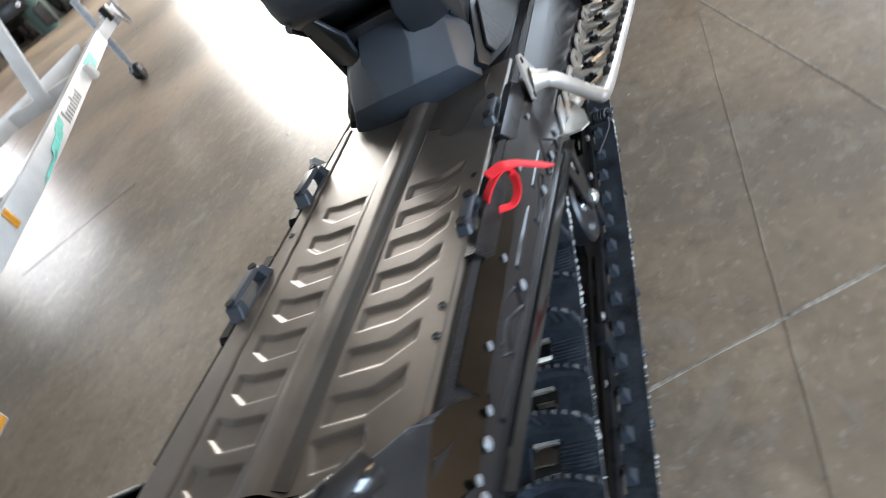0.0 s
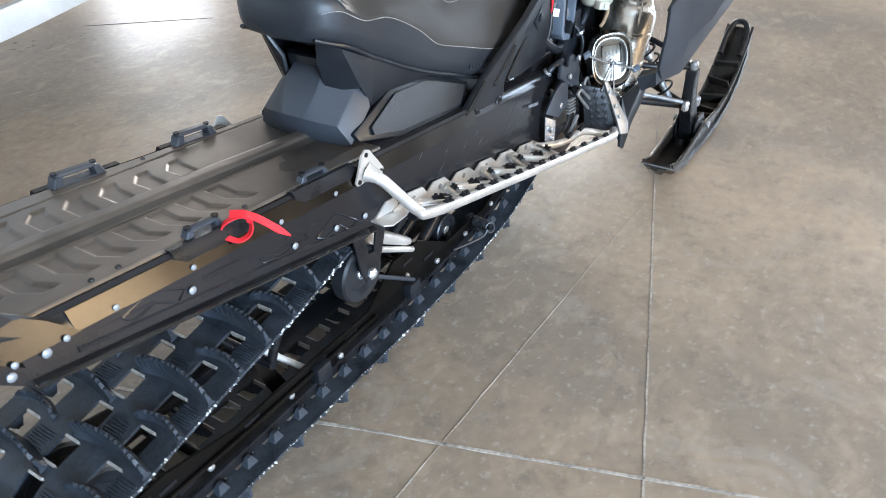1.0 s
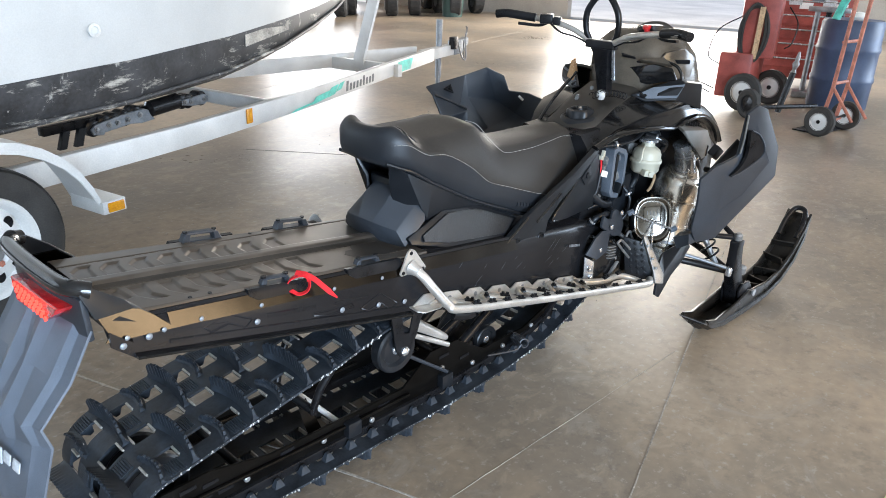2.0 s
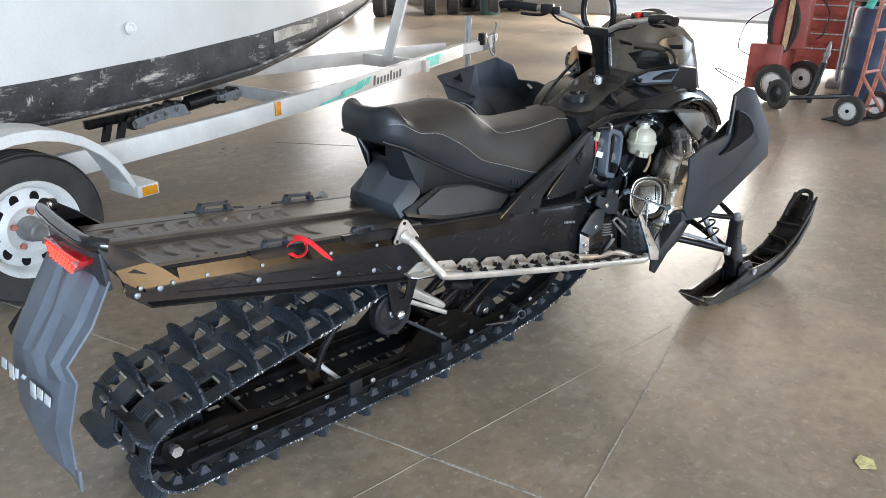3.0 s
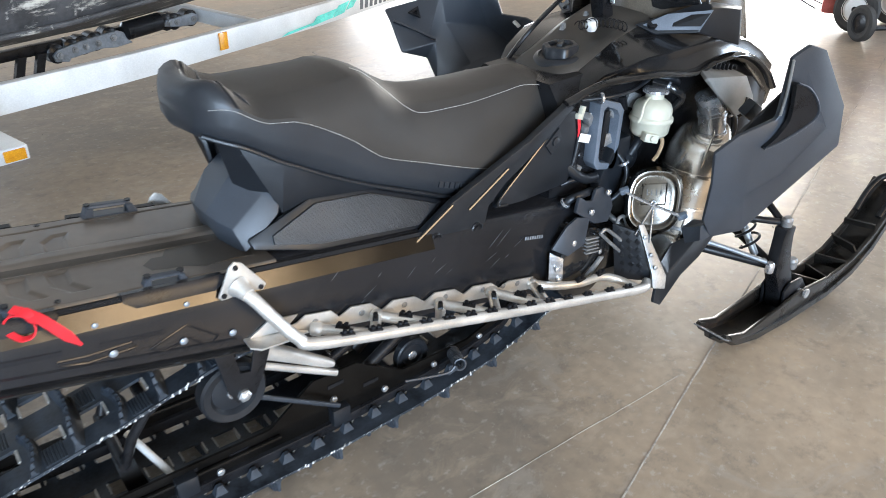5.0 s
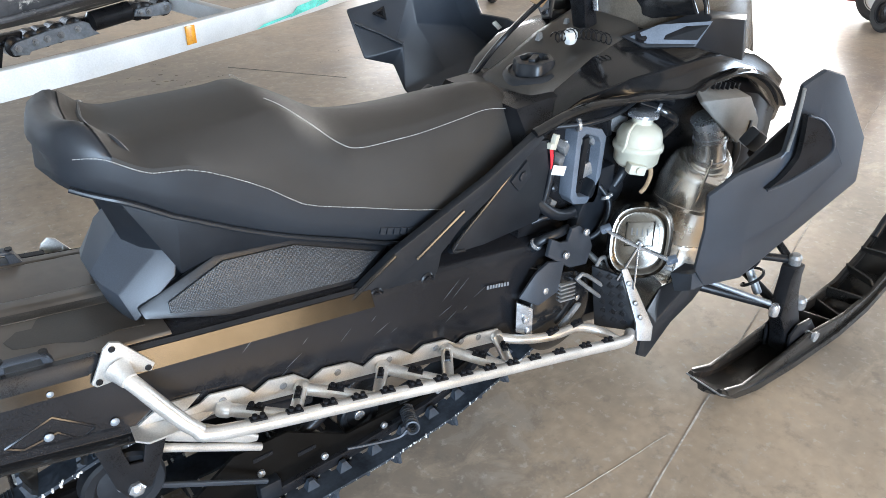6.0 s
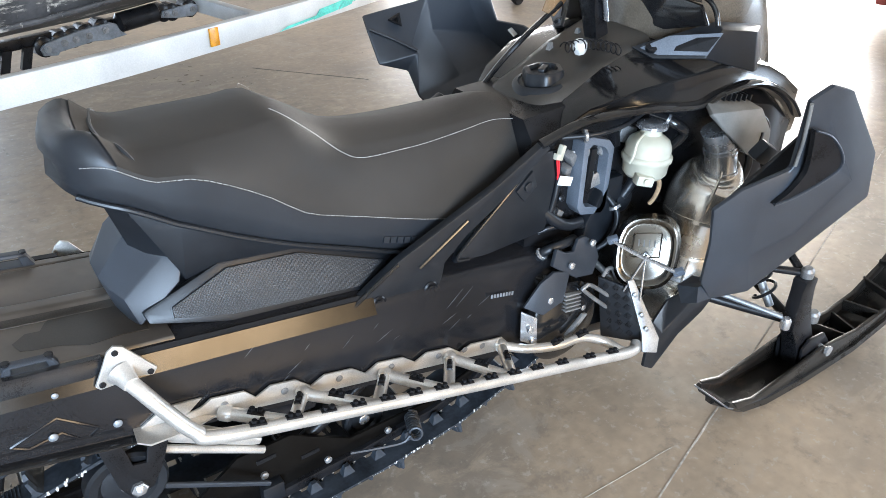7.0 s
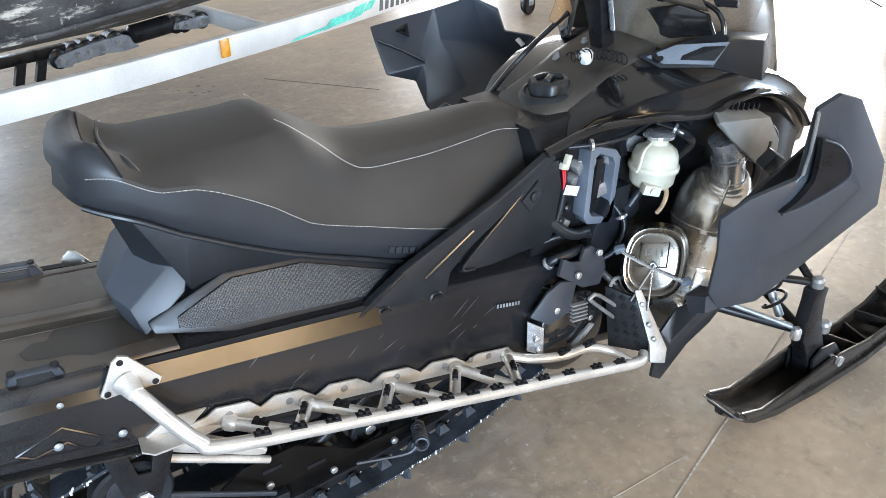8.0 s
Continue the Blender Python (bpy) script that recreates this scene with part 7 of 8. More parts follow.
def trailer():
    t = thing("boat_trailer", at_trailer(0, 0, 0), "white painted boat trailer with teal stripes and rusty white wheels", "trailer")
    def beam(name, pts, high, wide, mat=WHITE, label=""):
        bm = bm_()
        p = [Vector(q) for q in pts]
        rings = []
        for k, q in enumerate(p):
            way = (p[min(k + 1, len(p) - 1)] - p[max(k - 1, 0)]).normalized()
            s = way.cross(Vector((0, 0, 1))).normalized() * wide / 2
            h = Vector((0, 0, high / 2))
            rings.append([q - s - h, q + s - h, q + s + h, q - s + h])
        loft(bm, rings)
        rounded(bm, 0.006)
        return part(name, bm, mat, t, label)
    right = smooth_line([(-1.6, 1.3, 0.40), (0.0, 1.66, 0.425), (0.9, 1.88, 0.45), (1.6, 2.06, 0.465), (2.11, 2.235, 0.475), (2.6, 2.44, 0.475), (3.2, 2.72, 0.475), (4.1, 3.16, 0.475), (5.0, 3.6, 0.475)], 3)
    left = []
    for p in right:
        d = p - TO
        u, v = d.dot(TU), d.dot(TV)
        left.append(at_trailer(u, -v, p.z))
    r = beam("frame_rail", right, 0.118, 0.05, WHITE, "white steel frame rail")
    beam("frame_rail", left, 0.118, 0.05, WHITE, "white steel frame rail")
    beam("coupler_tube", [(4.85, 3.58, 0.475), (5.55, 3.82, 0.475)], 0.1, 0.09, WHITE)
    beam("cross_member", [at_trailer(1.3, -0.62, 0.44), at_trailer(1.3, 0.62, 0.44)], 0.08, 0.06)
    beam("cross_member", [at_trailer(-0.6, -0.9, 0.42), at_trailer(-0.6, 0.9, 0.42)], 0.08, 0.06)
    beam("cross_member", [at_trailer(3.0, -0.4, 0.46), at_trailer(3.0, 0.4, 0.46)], 0.1, 0.06)
    beam("winch_post", [at_trailer(2.95, 0, 0.5), at_trailer(3.4, 0, 1.5)], 0.07, 0.11, WHITE, "slanted white winch post")
    refl = bm_()
    d = Vector((0.49, 0.205, 0)).normalized()
    n = Vector((d.y, -d.x, 0))
    box(refl, Vector((2.111, 2.235, 0.485)) + n * 0.029, (0.055, 0.008, 0.085), (0, 0, math.degrees(math.atan2(d.y, d.x))), 0.003)
    part("reflector", refl, AMBER, r, "amber side reflector")
    # lettering and stripes on the outer face
    a, b = Vector((3.2, 2.72, 0.475)), Vector((4.1, 3.16, 0.475))
    d = (b - a).normalized()
    n = Vector((d.y, -d.x, 0))
    yaw = math.degrees(math.atan2(d.y, d.x))
    # maker's lettering as plain slanted bars
    for k in range(9):
        along = 0.03 + 0.058 * k
        tall = (0.072, 0.05, 0.05, 0.05, 0.05, 0.072, 0.05, 0.05, 0.06)[k]
        bar_ = bm_()
        foot = a + d * along + n * 0.0262 + Vector((0, 0, -0.038))
        shell(bar_, [foot, foot + d * 0.036, foot + d * 0.044 + Vector((0, 0, tall)), foot + d * 0.008 + Vector((0, 0, tall))], [(0, 1, 2, 3)], 0.0015, 0, (3, 5, 0.5))
        part("lettering", bar_, LETTER, r, "dark maker's lettering")
    def stripe(s0, s1, z0, z1, slant):
        bm = bm_()
        p, q = a + d * s0, a + d * s1
        def pt(base, z):
            i = base + n * 0.0265
            return Vector((i.x, i.y, z))
        shell(bm, [pt(p, z0), pt(q, z0 + slant), pt(q + d * 0.06, z1 + slant), pt(p + d * 0.06, z1)], [(0, 1, 2, 3)], 0.002, 0, (3, 5, 0.5))
        part("stripe", bm, TEAL, r, "teal paint stripe")
    for s0, s1, z0, z1, sl in ((-0.78, -0.42, 0.425, 0.44, 0.012), (-0.5, -0.28, 0.43, 0.475, 0.012), (-0.27, -0.15, 0.44, 0.5, 0.01), (-0.13, -0.05, 0.46, 0.51, 0.008), (1.0, 1.35, 0.43, 0.52, 0.0)):
        stripe(s0, s1, z0, z1, sl)
    # keel roller assembly on the centre line
    def keel(u, v, z):
        return at_trailer(u, v - 0.05, z)
    br = bm_()
    outline = [(0.36, 0.345), (0.43, 0.335), (0.44, 0.35), (0.62, 0.37), (0.7, 0.362), (0.8, 0.372), (0.77, 0.40), (0.755, 0.435), (0.72, 0.45), (0.55, 0.435), (0.38, 0.405), (0.35, 0.38)]
    loft(br, [[keel(u, v, z) for u, z in outline] for v in (0.0, 0.014)])
    rounded(br, 0.003, 1)
    rb = part("roller_bracket", br, GALV, t, "galvanised keel roller bracket")
    for k, (u, z) in enumerate(((0.385, 0.375), (0.47, 0.39), (0.53, 0.395), (0.6, 0.402), (0.69, 0.415))):
        h = bm_()
        lathe(h, [(0.019, 0), (0.019, 0.005), (0.011, 0.006), (0.011, 0.014), (0.0, 0.016)], keel(u, 0, z), -TV, 6)
        part("bolt", h, CAST, rb)
        roll = bm_()
        lathe(roll, [(0.03, 0.0), (0.05, 0.01), (0.05, 0.08), (0.03, 0.09)], keel(u, 0.02, z + 0.004), TV, 18)
        part("roller", roll, STEEL, rb, "black rubber roller")
    roll = bm_()
    tube(roll, [keel(0.76, 0.02, 0.432), keel(0.775, 0.02, 0.434), keel(0.99, 0.02, 0.455), keel(1.0, 0.02, 0.456)], [0.03, 0.05, 0.05, 0.03], 16)
    part("roller", roll, STEEL, rb, "long black rubber roller")
    eye = bm_()
    outline = [(1.0, 0.425), (1.1, 0.408), (1.2, 0.405), (1.235, 0.425), (1.235, 0.46), (1.2, 0.472), (1.02, 0.458)]
    loft(eye, [[keel(u, v, z) for u, z in outline] for v in (0.0, 0.014)])
    rounded(eye, 0.003, 1)
    part("roller_end", eye, GALV, rb)
    for u, z in ((1.04, 0.44), (1.09, 0.437), (1.2, 0.44)):
        h = bm_()
        lathe(h, [(0.017, 0), (0.017, 0.005), (0.009, 0.006), (0.009, 0.013), (0.0, 0.014)], keel(u, 0, z), -TV, 12)
        part("bolt", h, CAST, rb)
        roll = bm_()
        lathe(roll, [(0.03, 0.0), (0.048, 0.01), (0.048, 0.08), (0.03, 0.09)], keel(u, 0.02, z), TV, 18)
        part("roller", roll, STEEL, rb, "black rubber roller")
    for u in (0.2, 0.3):
        leg = bm_()
        loft(leg, [[keel(u + du + dz * 0.35, v, 0.4 + dz) for du, v in ((-0.022, 0), (0.022, 0), (0.022, 0.03), (-0.022, 0.03))] for dz in (0.0, -0.1)])
        part("bracket_arm", leg, STEEL, t, "black angled arm")
    beam("keel_beam", [keel(0.1, 0.09, 0.4), keel(1.25, 0.09, 0.44)], 0.05, 0.06, STEEL)
    # wheel
    def road_wheel(c, out):
        c = Vector(c)
        tyre = bm_()
        lathe(tyre, [(0.2, -0.07), (0.23, -0.085), (0.28, -0.088), (0.305, -0.078), (0.313, -0.06), (0.316, 0.0), (0.313, 0.06), (0.305, 0.078), (0.28, 0.088), (0.23, 0.085), (0.2, 0.07)], c, out, 56, True)
        w = part("wheel", bm_wheel_rim(c, out), WHITE, t, "white steel wheel with rust stains")
        part("tyre", tyre, TYRE, w, "worn black trailer tyre", 30)
        tread = bm_()
        u = Vector(out).cross(Vector((0, 0, 1))).normalized()
        for k in range(4):
            off = -0.052 + 0.035 * k
            lathe(tread, [(0.3135, off - 0.011), (0.3185, off - 0.009), (0.3185, off + 0.009), (0.3135, off + 0.011)], c, out, 48, True)
        part("tread", tread, TYRE, w)
        hub = bm_()
        lathe(hub, [(0.055, 0.02), (0.05, 0.075), (0.042, 0.085), (0.038, 0.12), (0.03, 0.128), (0.0, 0.128)], c, out, 20)
        part("hub", hub, CAST, w, "grimy hub cap")
        v = Vector((0, 0, 1))
        slot = bm_()
        lathe(slot, [(0.019, 0), (0.019, 0.003), (0.0, 0.003)], (0, 0, 0), (0, 0, 1), 12)
        dark = made("vent_hole", slot, STEEL)
        nutb = bm_()
        lathe(nutb, [(0.014, 0), (0.013, 0.016), (0.0, 0.02)], (0, 0, 0), (0, 0, 1), 6)
        nut = made("lug_nut", nutb, RUST)
        turn = Vector(out).to_track_quat("Z", "Y").to_matrix().to_4x4()
        for k in range(10):
            an = 2 * math.pi * k / 10
            repeat("vent_hole", dark, w, Matrix.Translation(c + Vector(out) * 0.043 + 0.135 * (math.cos(an) * u + math.sin(an) * v)) @ turn @ Matrix.Diagonal((1, 1.3, 1, 1)))
        for k in range(5):
            an = 2 * math.pi * (k + 0.3) / 5
            repeat("lug_nut", nut, w, Matrix.Translation(c + Vector(out) * 0.058 + 0.078 * (math.cos(an) * u + math.sin(an) * v)) @ turn)
    def bm_wheel_rim(c, out):
        bm = bm_()
        lathe(bm, [(0.0, 0.03), (0.06, 0.034), (0.1, 0.058), (0.118, 0.05), (0.15, 0.035), (0.168, 0.02), (0.178, 0.06), (0.19, 0.075), (0.205, 0.08), (0.208, 0.07), (0.203, 0.06), (0.19, 0.0), (0.19, -0.07), (0.0, -0.06)], c, out, 44)
        return bm
    ax = at_trailer(-0.9, 0, 0.3)
    cR = Vector((0.478, 1.50, 0.313))
    road_wheel(cR, -TV)
    dd = cR - TO
    cL = at_trailer(dd.dot(TU), -dd.dot(TV), 0.313)
    road_wheel(cL, TV)
    axle = bm_()
    tube(axle, [cR, cL], 0.03, 12)
    part("axle", axle, STEEL, t)
    for c, s in ((cR, -1), (cL, 1)):
        fender = bm_()
        arc = [(0.46 * math.cos(radians(a)) * 1.0, 0.42 * math.sin(radians(a))) for a in range(178, 12, -12)] + [(0.475, 0.045)]
        inner, outer_ = c - TV * s * 0.09, c + TV * s * 0.13
        rings = []
        for x, z in arc:
            k = Vector((0, 0, z)) + TU * x
            rings.append([inner + k, outer_ + k, outer_ + k - Vector((0, 0, 0.045)) * (1 if z > 0.1 else 0.4), outer_ + k * 0.985 - TV * s * 0.004 - Vector((0, 0, 0.04)) * (1 if z > 0.1 else 0.4), outer_ + k * 0.985 - TV * s * 0.004, inner + k * 0.985])
        loft(fender, rings)
        f = part("fender", fender, WHITE, t, "white steel fender")
        step = bm_()
        e = outer_ + TU * 0.5 + Vector((0, 0, 0.06))
        box(step, e - TV * s * 0.09, (0.11, 0.22, 0.055), (0, 0, 13), 0.004)
        part("fender_step", step, WHITE, f)
        am = bm_()
        box(am, e + TV * s * 0.024 + TU * 0.005, (0.075, 0.012, 0.04), (0, 0, 13), 0.003)
        part("reflector", am, AMBER, f, "amber marker lamp")
    # coupler and jack
    jack = bm_()
    tube(jack, [(5.22, 3.73, 0.78), (5.22, 3.73, 0.22)], 0.03, 16)
    j = part("tongue_jack", jack, GALV, t, "galvanised tongue jack with a caster wheel")
    inner = bm_()
    tube(inner, [(5.22, 3.73, 0.25), (5.22, 3.73, 0.1)], 0.022, 12)
    part("jack_leg", inner, GALV, j)
    for dy in (-0.03, 0.03):
        cw = bm_()
        lathe(cw, [(0.03, -0.018), (0.072, -0.018), (0.076, -0.01), (0.076, 0.01), (0.072, 0.018), (0.03, 0.018)], (5.24 + dy * 0.5, 3.73 + dy, 0.076), (-0.3, 1, 0), 22)
        part("caster_wheel", cw, STEEL, j, "black twin caster wheel")
    fk = bm_()
    box(fk, (5.225, 3.73, 0.1), (0.07, 0.1, 0.05), (0, 0, 15), 0.01)
    part("caster_fork", fk, GALV, j)
    head = bm_()
    loft(head, [[Vector((5.45 + x * 0.94, 3.78 + x * 0.33 + y, z)) for y, z in ((-w, z0), (w, z0), (w, z1), (-w, z1))] for x, w, z0, z1 in ((0, 0.05, 0.42, 0.56), (0.2, 0.05, 0.42, 0.56), (0.28, 0.04, 0.47, 0.56), (0.36, 0.045, 0.5, 0.57))])
    rounded(head, 0.008)
    part("coupler", head, GALV, t, "galvanised ball coupler")
    chain = bm_()
    for k in range(9):
        z = 0.56 - 0.02 * k
        tube(chain, smooth_line([(5.6 + 0.004 * k, 3.76, z), (5.61, 3.75, z - 0.02), (5.6, 3.74, z - 0.035)], 3), 0.005, 6)
    tube(chain, smooth_line([(5.5, 3.75, 0.58), (5.55, 3.72, 0.4), (5.62, 3.73, 0.38), (5.66, 3.78, 0.56), (5.7, 3.8, 0.66), (5.72, 3.83, 0.68)], 5), 0.009, 7)
    part("safety_chain", chain, CAST, t, "hanging safety chain")
    strap_box = bm_()
    box(strap_box, (5.42, 3.72, 0.545), (0.1, 0.06, 0.12), (0, 0, 20), 0.01)
    part("jack_mount", strap_box, STEEL, t)


trailer()


# ---- things at the far end of the hall ----
def small_wheel(parent, at, axis, radius, width, rim=WHITE, name="wheel"):
    bm = bm_()
    w = width / 2
    lathe(bm, [(radius * 0.55, -w * 0.8), (radius * 0.85, -w), (radius, -w * 0.6), (radius, w * 0.6), (radius * 0.85, w), (radius * 0.55, w * 0.8)], at, axis, 28, True)
    tyre = part(name, bm, TYRE, parent, "black tyre on a pale rim")
    r = bm_()
    lathe(r, [(radius * 0.12, -w * 0.9), (radius * 0.5, -w * 0.5), (radius * 0.6, -w * 0.9), (radius * 0.6, w * 0.9), (radius * 0.5, w * 0.5), (radius * 0.12, w * 0.9)], at, axis, 24)
    part("rim", r, rim, tyre)
    h = bm_()
    lathe(h, [(radius * 0.13, -w), (radius * 0.13, w)], at, axis, 10)
    part("hub", h, STEEL, tyre)
    return tyre


def red_machine():
    c = Vector((7.72, 1.62, 0))
    m = thing("shop_machine", c, "faded red wheeled shop machine with a coiled hose on its back", "machine")
    yaw = math.degrees(GRID)
    f, l = hall(1, 0), hall(0, 1)
    def q(a, b, z):
        return c + f * a + l * b + Vector((0, 0, z))
    base = bm_()
    loft(base, [[q(a, b, z) for a, b in ((-0.28, -0.02), (0.3, -0.1), (0.3, 0.3), (-0.28, 0.3))] for z in (0.1, 0.55)])
    loft(base, [[q(a, b, z) for a, b in ((-0.2, -0.2), (0.25, -0.2), (0.25, 0.16), (-0.2, 0.16))] for z in (0.5, 1.5)])
    rounded(base, 0.03)
    part("cabinet", base, CABINET_RED, m, "faded red enamel cabinet")
    side = (f * 0.94 - l * 0.34).normalized()
    small_wheel(m, Vector((7.34, 1.505, 0.185)), side, 0.185, 0.085)
    small_wheel(m, Vector((7.95, 1.47, 0.18)), side, 0.18, 0.085)
    hose = bm_()
    pts = [q(-0.23 - 0.012 * math.sin(9 * t), 0.02 + (0.12 + 0.02 * math.sin(5 * t)) * math.sin(2 * math.pi * 5 * t), 0.74 + (0.27 + 0.02 * math.cos(7 * t)) * math.cos(2 * math.pi * 5 * t)) for t in (k / 160 for k in range(161))]
    tube(hose, pts, 0.011, 6)
    part("coiled_hose", hose, TYRE, m, "coiled dark hose")
    pale = bm_()
    tube(pale, [q(-0.235, -0.02, 0.5), q(-0.24, -0.03, 1.0)], 0.028, 8)
    part("hose_bundle", pale, WOOD, m, "pale cable bundle")
    for pts in ([q(-0.1, 0.32, 0.15), q(-0.15, 0.55, 0.24), q(-0.2, 0.62, 0.26), q(-0.25, 0.5, 0.2), q(-0.2, 0.35, 0.12)],
                [q(-0.18, 0.15, 0.9), q(-0.2, 0.36, 0.75), q(-0.2, 0.42, 0.5), q(-0.22, 0.3, 0.42)],
                [q(0, -0.26, 1.0), q(-0.02, -0.36, 0.85), q(-0.05, -0.34, 0.66), q(-0.05, -0.28, 0.6)]):
        part("loose_cable", tube(bm_(), smooth_line(pts, 6), 0.007, 6), STEEL, m)


def floor_jack():
    c = Vector((7.35, 1.12, 0))
    m = thing("hitch_stand", c, "grey steel hitch dolly with a chrome ball on an upright post", "dolly")
    beam = bm_()
    tube(beam, [c + Vector((-0.28, 0.16, 0.1)), c + Vector((0.42, -0.2, 0.09))], 0.022, 8)
    part("axle_beam", beam, STEEL, m)
    small_wheel(m, c + Vector((-0.32, 0.18, 0.14)), (1, -0.5, 0), 0.14, 0.07, STEEL)
    post = bm_()
    tube(post, [c + Vector((0.02, 0.02, 0.04)), c + Vector((0.12, -0.02, 0.42))], 0.03, 8)
    part("post", post, STEEL, m)
    tip = bm_()
    lathe(tip, [(0.03, 0), (0.018, 0.03), (0.028, 0.06), (0.034, 0.085), (0.02, 0.115), (0.022, 0.14), (0.01, 0.2)], c + Vector((0.12, -0.02, 0.42)), (0.2, -0.05, 1), 14)
    part("hitch_ball", tip, CAST, m, "chrome hitch ball")


def tool_chest():
    c = Vector((9.5, 1.75, 0))
    m = thing("tool_chest", c, "red tool chest on casters with cluttered top", "tool chest")
    f, l = hall(1, 0), hall(0, 1)
    def q(a, b, z):
        return c + f * a + l * b + Vector((0, 0, z))
    b = bm_()
    loft(b, [[q(x, y, z) for x, y in ((-0.25, -0.45), (0.3, -0.45), (0.3, 0.45), (-0.25, 0.45))] for z in (0.12, 1.3)])
    rounded(b, 0.015)
    part("body", b, CABINET_RED, m)
    for k, z in enumerate((0.25, 0.42, 0.58, 0.74, 0.9, 1.06)):
        d = bm_()
        loft(d, [[q(x, y, zz) for x, y in ((-0.275, -0.42), (-0.252, -0.42), (-0.252, 0.42), (-0.275, 0.42))] for zz in (z, z + 0.13)])
        dr = part("drawer", d, CABINET_RED, m)
        h = bm_()
        tube(h, [q(-0.285, -0.36, z + 0.1), q(-0.285, 0.36, z + 0.1)], 0.01, 6)
        part("handle", h, CHROME, dr)
    for y in (-0.36, 0.36):
        for x in (-0.15, 0.2):
            small_wheel(m, q(x, y, 0.06), l, 0.06, 0.03, STEEL, "caster")
    for k in range(6):
        p = bm_()
        box(p, q(-0.29, -0.3 + 0.12 * k, 0.95 + 0.04 * (k % 3)), (0.005, 0.14, 0.07), (0, 0, 18.4), 0)
        part("label", p, (PAPER, LETTER_WHITE, GREY_PLASTIC)[k % 3], m, "pale sticker")


def bottle_jack():
    c = Vector((8.75, 1.42, 0))
    m = thing("engine_stand", c, "upright steel press stand with white posts", "stand")
    for dx, dy, mat in ((0, 0, CAST), (0.1, -0.22, STEEL), (0.05, -0.1, STEEL)):
        p = bm_()
        tube(p, [c + Vector((dx, dy, 0.02)), c + Vector((dx, dy, 0.95))], 0.03, 8)
        part("post", p, mat, m)
    b = bm_()
    box(b, c + Vector((0.05, -0.1, 0.95)), (0.12, 0.42, 0.05), (0, 0, 18), 0.008)
    part("crosshead", b, CAST, m)
    b = bm_()
    box(b, c + Vector((0.05, -0.1, 0.04)), (0.3, 0.42, 0.06), (0, 0, 18), 0.008)
    part("foot_plate", b, CAST, m)
    o = bm_()
    lathe(o, [(0.07, 0), (0.07, 0.3), (0.02, 0.34), (0.02, 0.42), (0, 0.42)], c + Vector((0.3, -0.35, 0.0)), (0, 0, 1), 16)
    part("cylinder", o, AMBER, m, "orange bottle jack")


def drum():
    c = Vector((8.35, 0.92, 0))
    m = thing("drum", c, "dark blue plastic drum with clutter on top", "drum")
    b = bm_()
    lathe(b, [(0.0, 0.0), (0.27, 0.0), (0.29, 0.03), (0.295, 0.28), (0.305, 0.3), (0.305, 0.33), (0.295, 0.35), (0.295, 0.58), (0.305, 0.6), (0.305, 0.63), (0.295, 0.65), (0.29, 0.87), (0.27, 0.9), (0.0, 0.89)], c, (0, 0, 1), 40)
    part("barrel", b, DRUM_BLUE, m)
    s = bm_()
    tube(s, smooth_line([c + Vector((-0.25, 0.1, 0.9)), c + Vector((-0.18, 0.06, 1.1)), c + Vector((-0.05, 0, 1.3))], 5), 0.04, 10, 0.4)
    part("teal_strap", s, TEAL, m, "teal plastic strip")
    p = bm_()
    lathe(p, [(0.07, 0), (0.09, 0.03), (0.06, 0.07), (0, 0.08)], c + Vector((-0.05, -0.05, 0.9)), (0, 0, 1), 12)
    part("rag", p, PAPER, m, "white rag")


def hand_truck():
    c = Vector((7.05, 0.52, 0))
    m = thing("hand_truck", c, "rusty red hand truck with pneumatic tyres", "hand truck")
    f, l = hall(-0.42, -0.91), hall(-0.91, 0.42)
    def q(a, b, z):
        return c + f * a + l * b + Vector((0, 0, z))
    for b in (-0.12, 0.16):
        t = bm_()
        tube(t, [q(-0.05, b, 0.03), q(0.0, b, 0.4), q(0.04, b, 1.35)], 0.018, 8)
        part("upright", t, RUST, m)
        k = bm_()
        tube(k, [q(0.0, b, 0.42), q(0.22, b, 0.15)], 0.014, 8)
        part("strut", k, RUST, m)
    for z in (0.12, 0.45, 0.8, 1.15):
        t = bm_()
        tube(t, [q(0.0, -0.12, z), q(0.0, 0.16, z)], 0.014, 8)
        part("rung", t, RUST, m)
    toe = bm_()
    loft(toe, [[q(a, b, z) for a, b in ((-0.25, -0.2), (0.0, -0.2), (0.0, 0.22), (-0.25, 0.22))] for z in (0.004, 0.012)])
    part("toe_plate", toe, STEEL, m, "worn toe plate")
    small_wheel(m, q(0.0, 0.27, 0.13), l, 0.13, 0.07)
    small_wheel(m, q(0.0, -0.23, 0.13), l, 0.13, 0.07)
    ax = bm_()
    tube(ax, [q(0.0, -0.24, 0.13), q(0.0, 0.28, 0.13)], 0.012, 8)
    part("axle", ax, STEEL, m)


red_machine()
floor_jack()
tool_chest()
bottle_jack()
drum()
hand_truck()


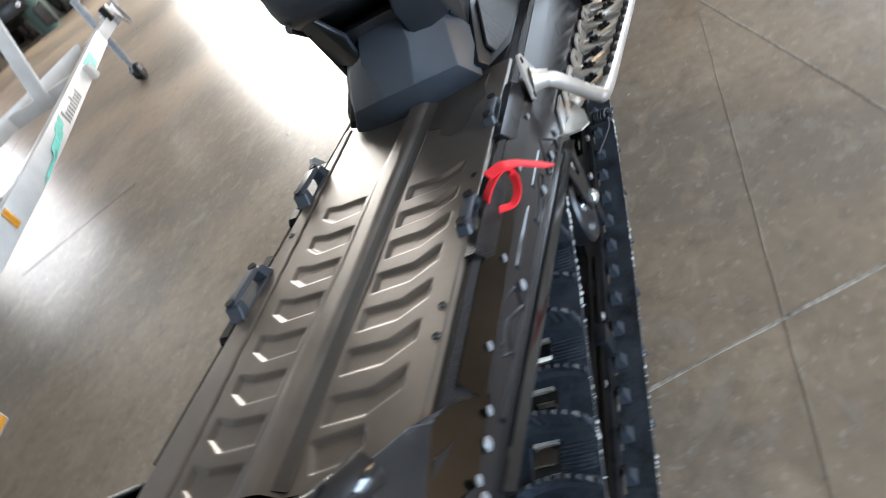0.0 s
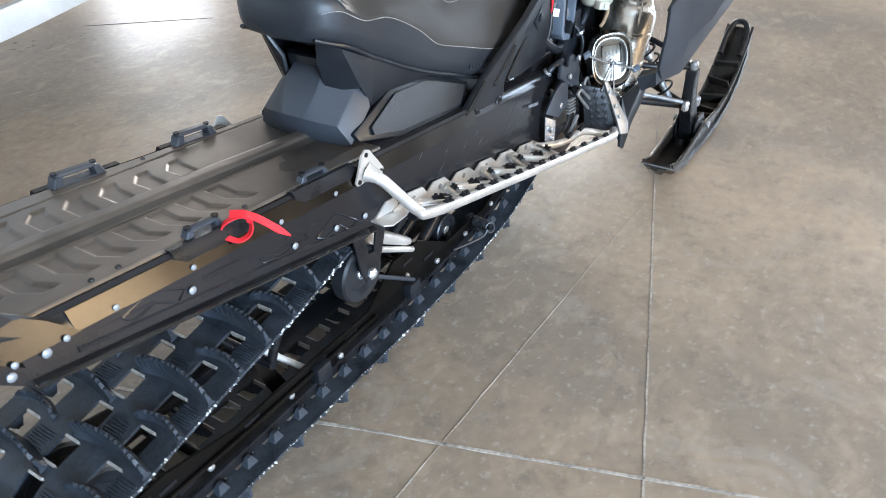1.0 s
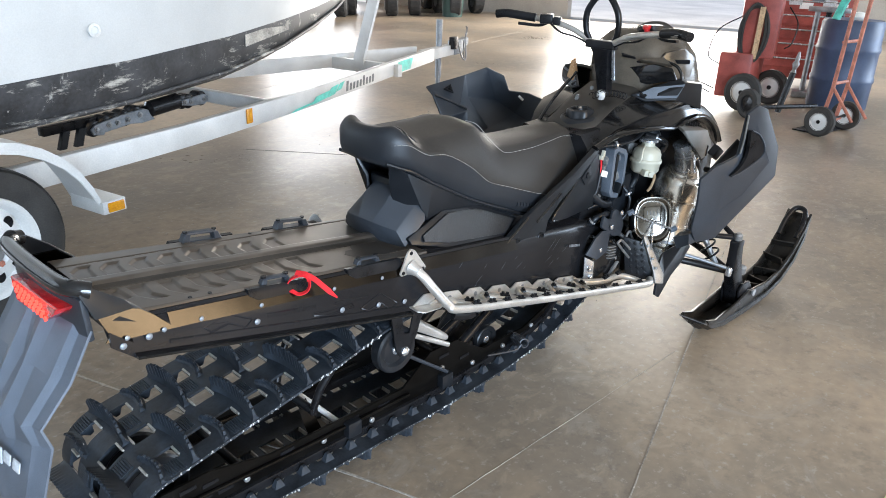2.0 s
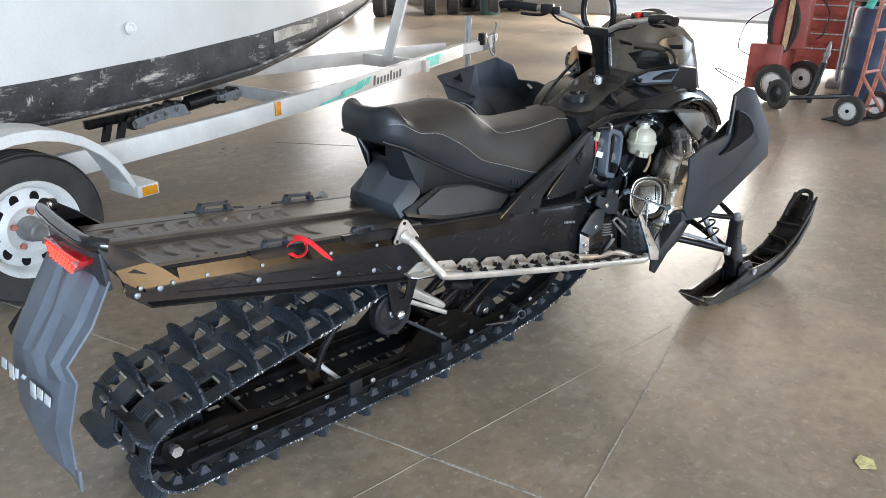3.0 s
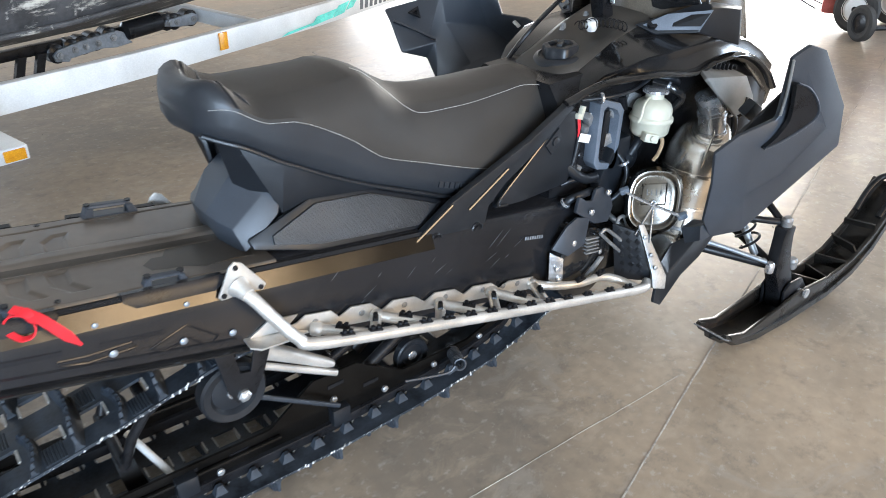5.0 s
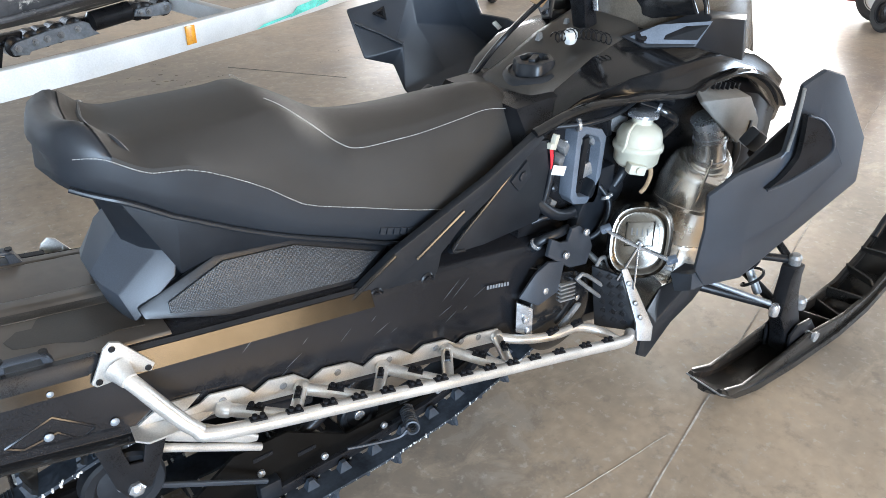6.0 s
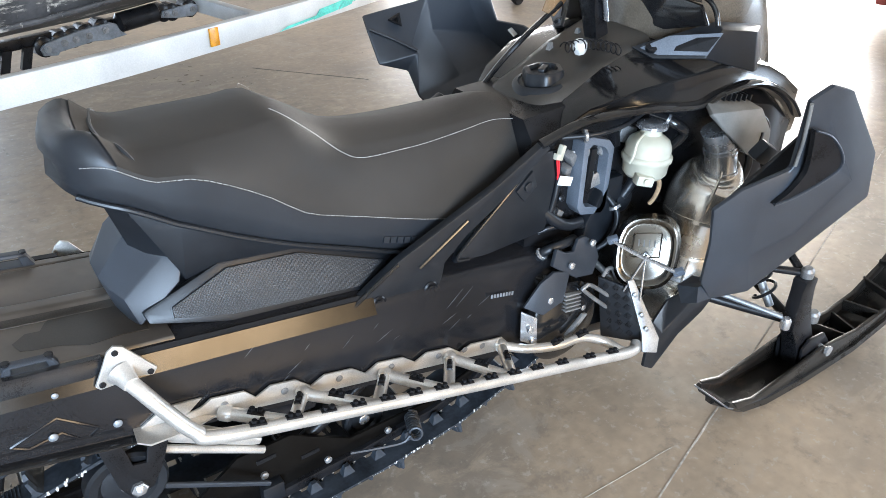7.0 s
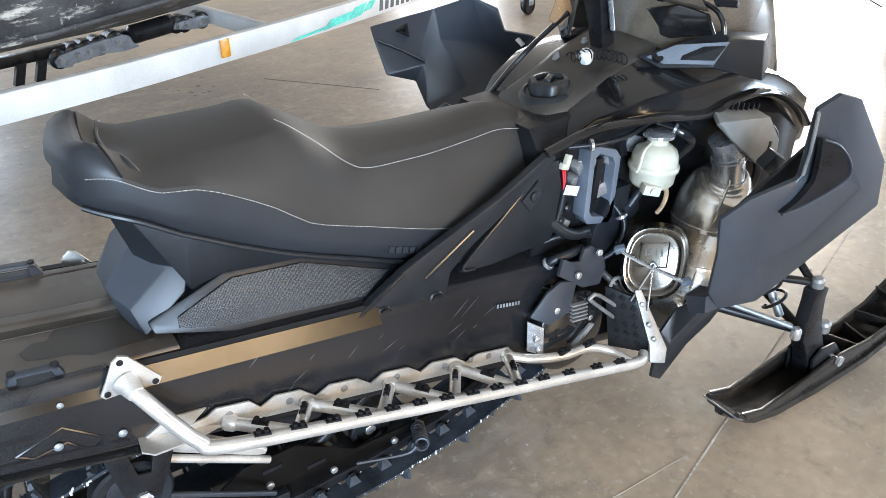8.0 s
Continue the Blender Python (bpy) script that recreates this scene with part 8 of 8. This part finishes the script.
def quad(at, yaw, seed, lit):
    """A dark off-road quad parked far down the hall."""
    m = thing("quad_bike", at, "dark off-road quad with knobbly tyres, parked in shade", "quad bike", "quads parked down the hall")
    c, f = Vector(at), Vector((math.cos(yaw), math.sin(yaw), 0))
    l = Vector((-f.y, f.x, 0))
    for a in (-0.6, 0.6):
        for b in (-0.45, 0.45):
            p = c + f * a + l * b + Vector((0, 0, 0.3))
            bm = bm_()
            lathe(bm, [(0.16, -0.11), (0.26, -0.13), (0.3, -0.1), (0.3, 0.1), (0.26, 0.13), (0.16, 0.11)], p, l, 26, True)
            w = part("wheel", bm, TYRE, m, "knobbly black tyre")
            r = bm_()
            lathe(r, [(0.03, -0.115), (0.13, -0.1), (0.165, -0.11), (0.165, 0.11), (0.13, 0.1), (0.03, 0.115)], p, l, 20)
            part("rim", r, CHROME if seed % 2 else CAST, w, "bright alloy rim")
            kn = bm_()
            for j in range(18):
                an = 2 * math.pi * j / 18
                o = math.cos(an) * f + math.sin(an) * Vector((0, 0, 1))
                for s in (-0.06, 0.06):
                    box(kn, p + o * 0.3 + l * s, (0.03, 0.05, 0.03), (0, -math.degrees(an), math.degrees(yaw)), 0)
            part("tread", kn, TYRE, w)
    b = bm_()
    loft(b, [[c + f * a + l * s + Vector((0, 0, z)) for s, z in ((-w, z0), (w, z0), (w, z1), (-w, z1))] for a, w, z0, z1 in ((-0.95, 0.3, 0.6, 0.8), (-0.5, 0.45, 0.5, 0.85), (0.0, 0.2, 0.35, 0.85), (0.5, 0.45, 0.5, 0.95), (0.95, 0.32, 0.55, 0.8))])
    rounded(b, 0.04)
    part("body", b, (GLOSS, CABINET_RED, STEEL)[seed % 3], m)
    lamp = bm_()
    lathe(lamp, [(0.05, 0), (0.05, 0.03), (0, 0.04)], c + f * 0.95 + l * 0.2 + Vector((0, 0, 0.68)), f, 14)
    if lit:
        hm = bpy.data.materials.new("lit_headlamp")
        hm.use_nodes = True
        p = hm.node_tree.nodes["Principled BSDF"]
        p.inputs["Emission Color"].default_value, p.inputs["Emission Strength"].default_value = (1, 0.86, 0.6, 1), 12
        part("headlamp", lamp, hm, m, "lit headlamp")
    else:
        part("headlamp", lamp, CHROME, m)


quad((10.2, 12.2, 0), radians(225), 0, False)
quad((11.3, 11.9, 0), radians(230), 1, False)
quad((12.6, 11.2, 0), radians(228), 2, False)
quad((9.4, 13.6, 0), radians(222), 1, True)
quad((13.6, 11.6, 0), radians(240), 0, False)


def bin_():
    m = thing("waste_bin", (12.5, 10.5, 0), "dark green plastic waste bin", "bin")
    b = bm_()
    lathe(b, [(0.0, 0.0), (0.22, 0.0), (0.27, 0.7), (0.29, 0.72), (0.29, 0.76), (0.0, 0.77)], (12.5, 10.5, 0), (0, 0, 1), 24)
    part("body", b, surface("green_bin_plastic", (0.03, 0.06, 0.05), 0.5), m)


bin_()


def litter():
    rnd = random.Random(2)
    b = bm_()
    for _ in range(260):
        x, y = rnd.uniform(-0.5, 5.0), rnd.uniform(-2.2, 3.5)
        r = rnd.choice((0.001, 0.0015, 0.002, 0.003))
        q = bmesh.new()
        bmesh.ops.create_cube(q, size=1, matrix=pose(x, y, r * 0.5, rnd.uniform(0, 30), 0, rnd.uniform(0, 180)) @ Matrix.Diagonal((r * rnd.uniform(1, 4), r, r, 1)))
        merge(b, q)
    ob = new("floor_crumbs", made("floor_crumbs", b, JOINT))
    tagged(ob, "pale crumbs and grit scattered on the concrete floor", "grit", "", "stuff")
    leaf = bm_()
    shell(leaf, [(1.93, -1.35, 0.004), (1.96, -1.385, 0.006), (2.0, -1.36, 0.005), (1.99, -1.325, 0.007), (1.95, -1.325, 0.004)], [(0, 1, 2, 3, 4)], 0.002, 0, (1.96, -1.35, -1))
    ob = new("dry_leaf", made("dry_leaf", leaf, LEAF))
    tagged(ob, "small dry tan leaf on the concrete floor", "leaf")


litter()
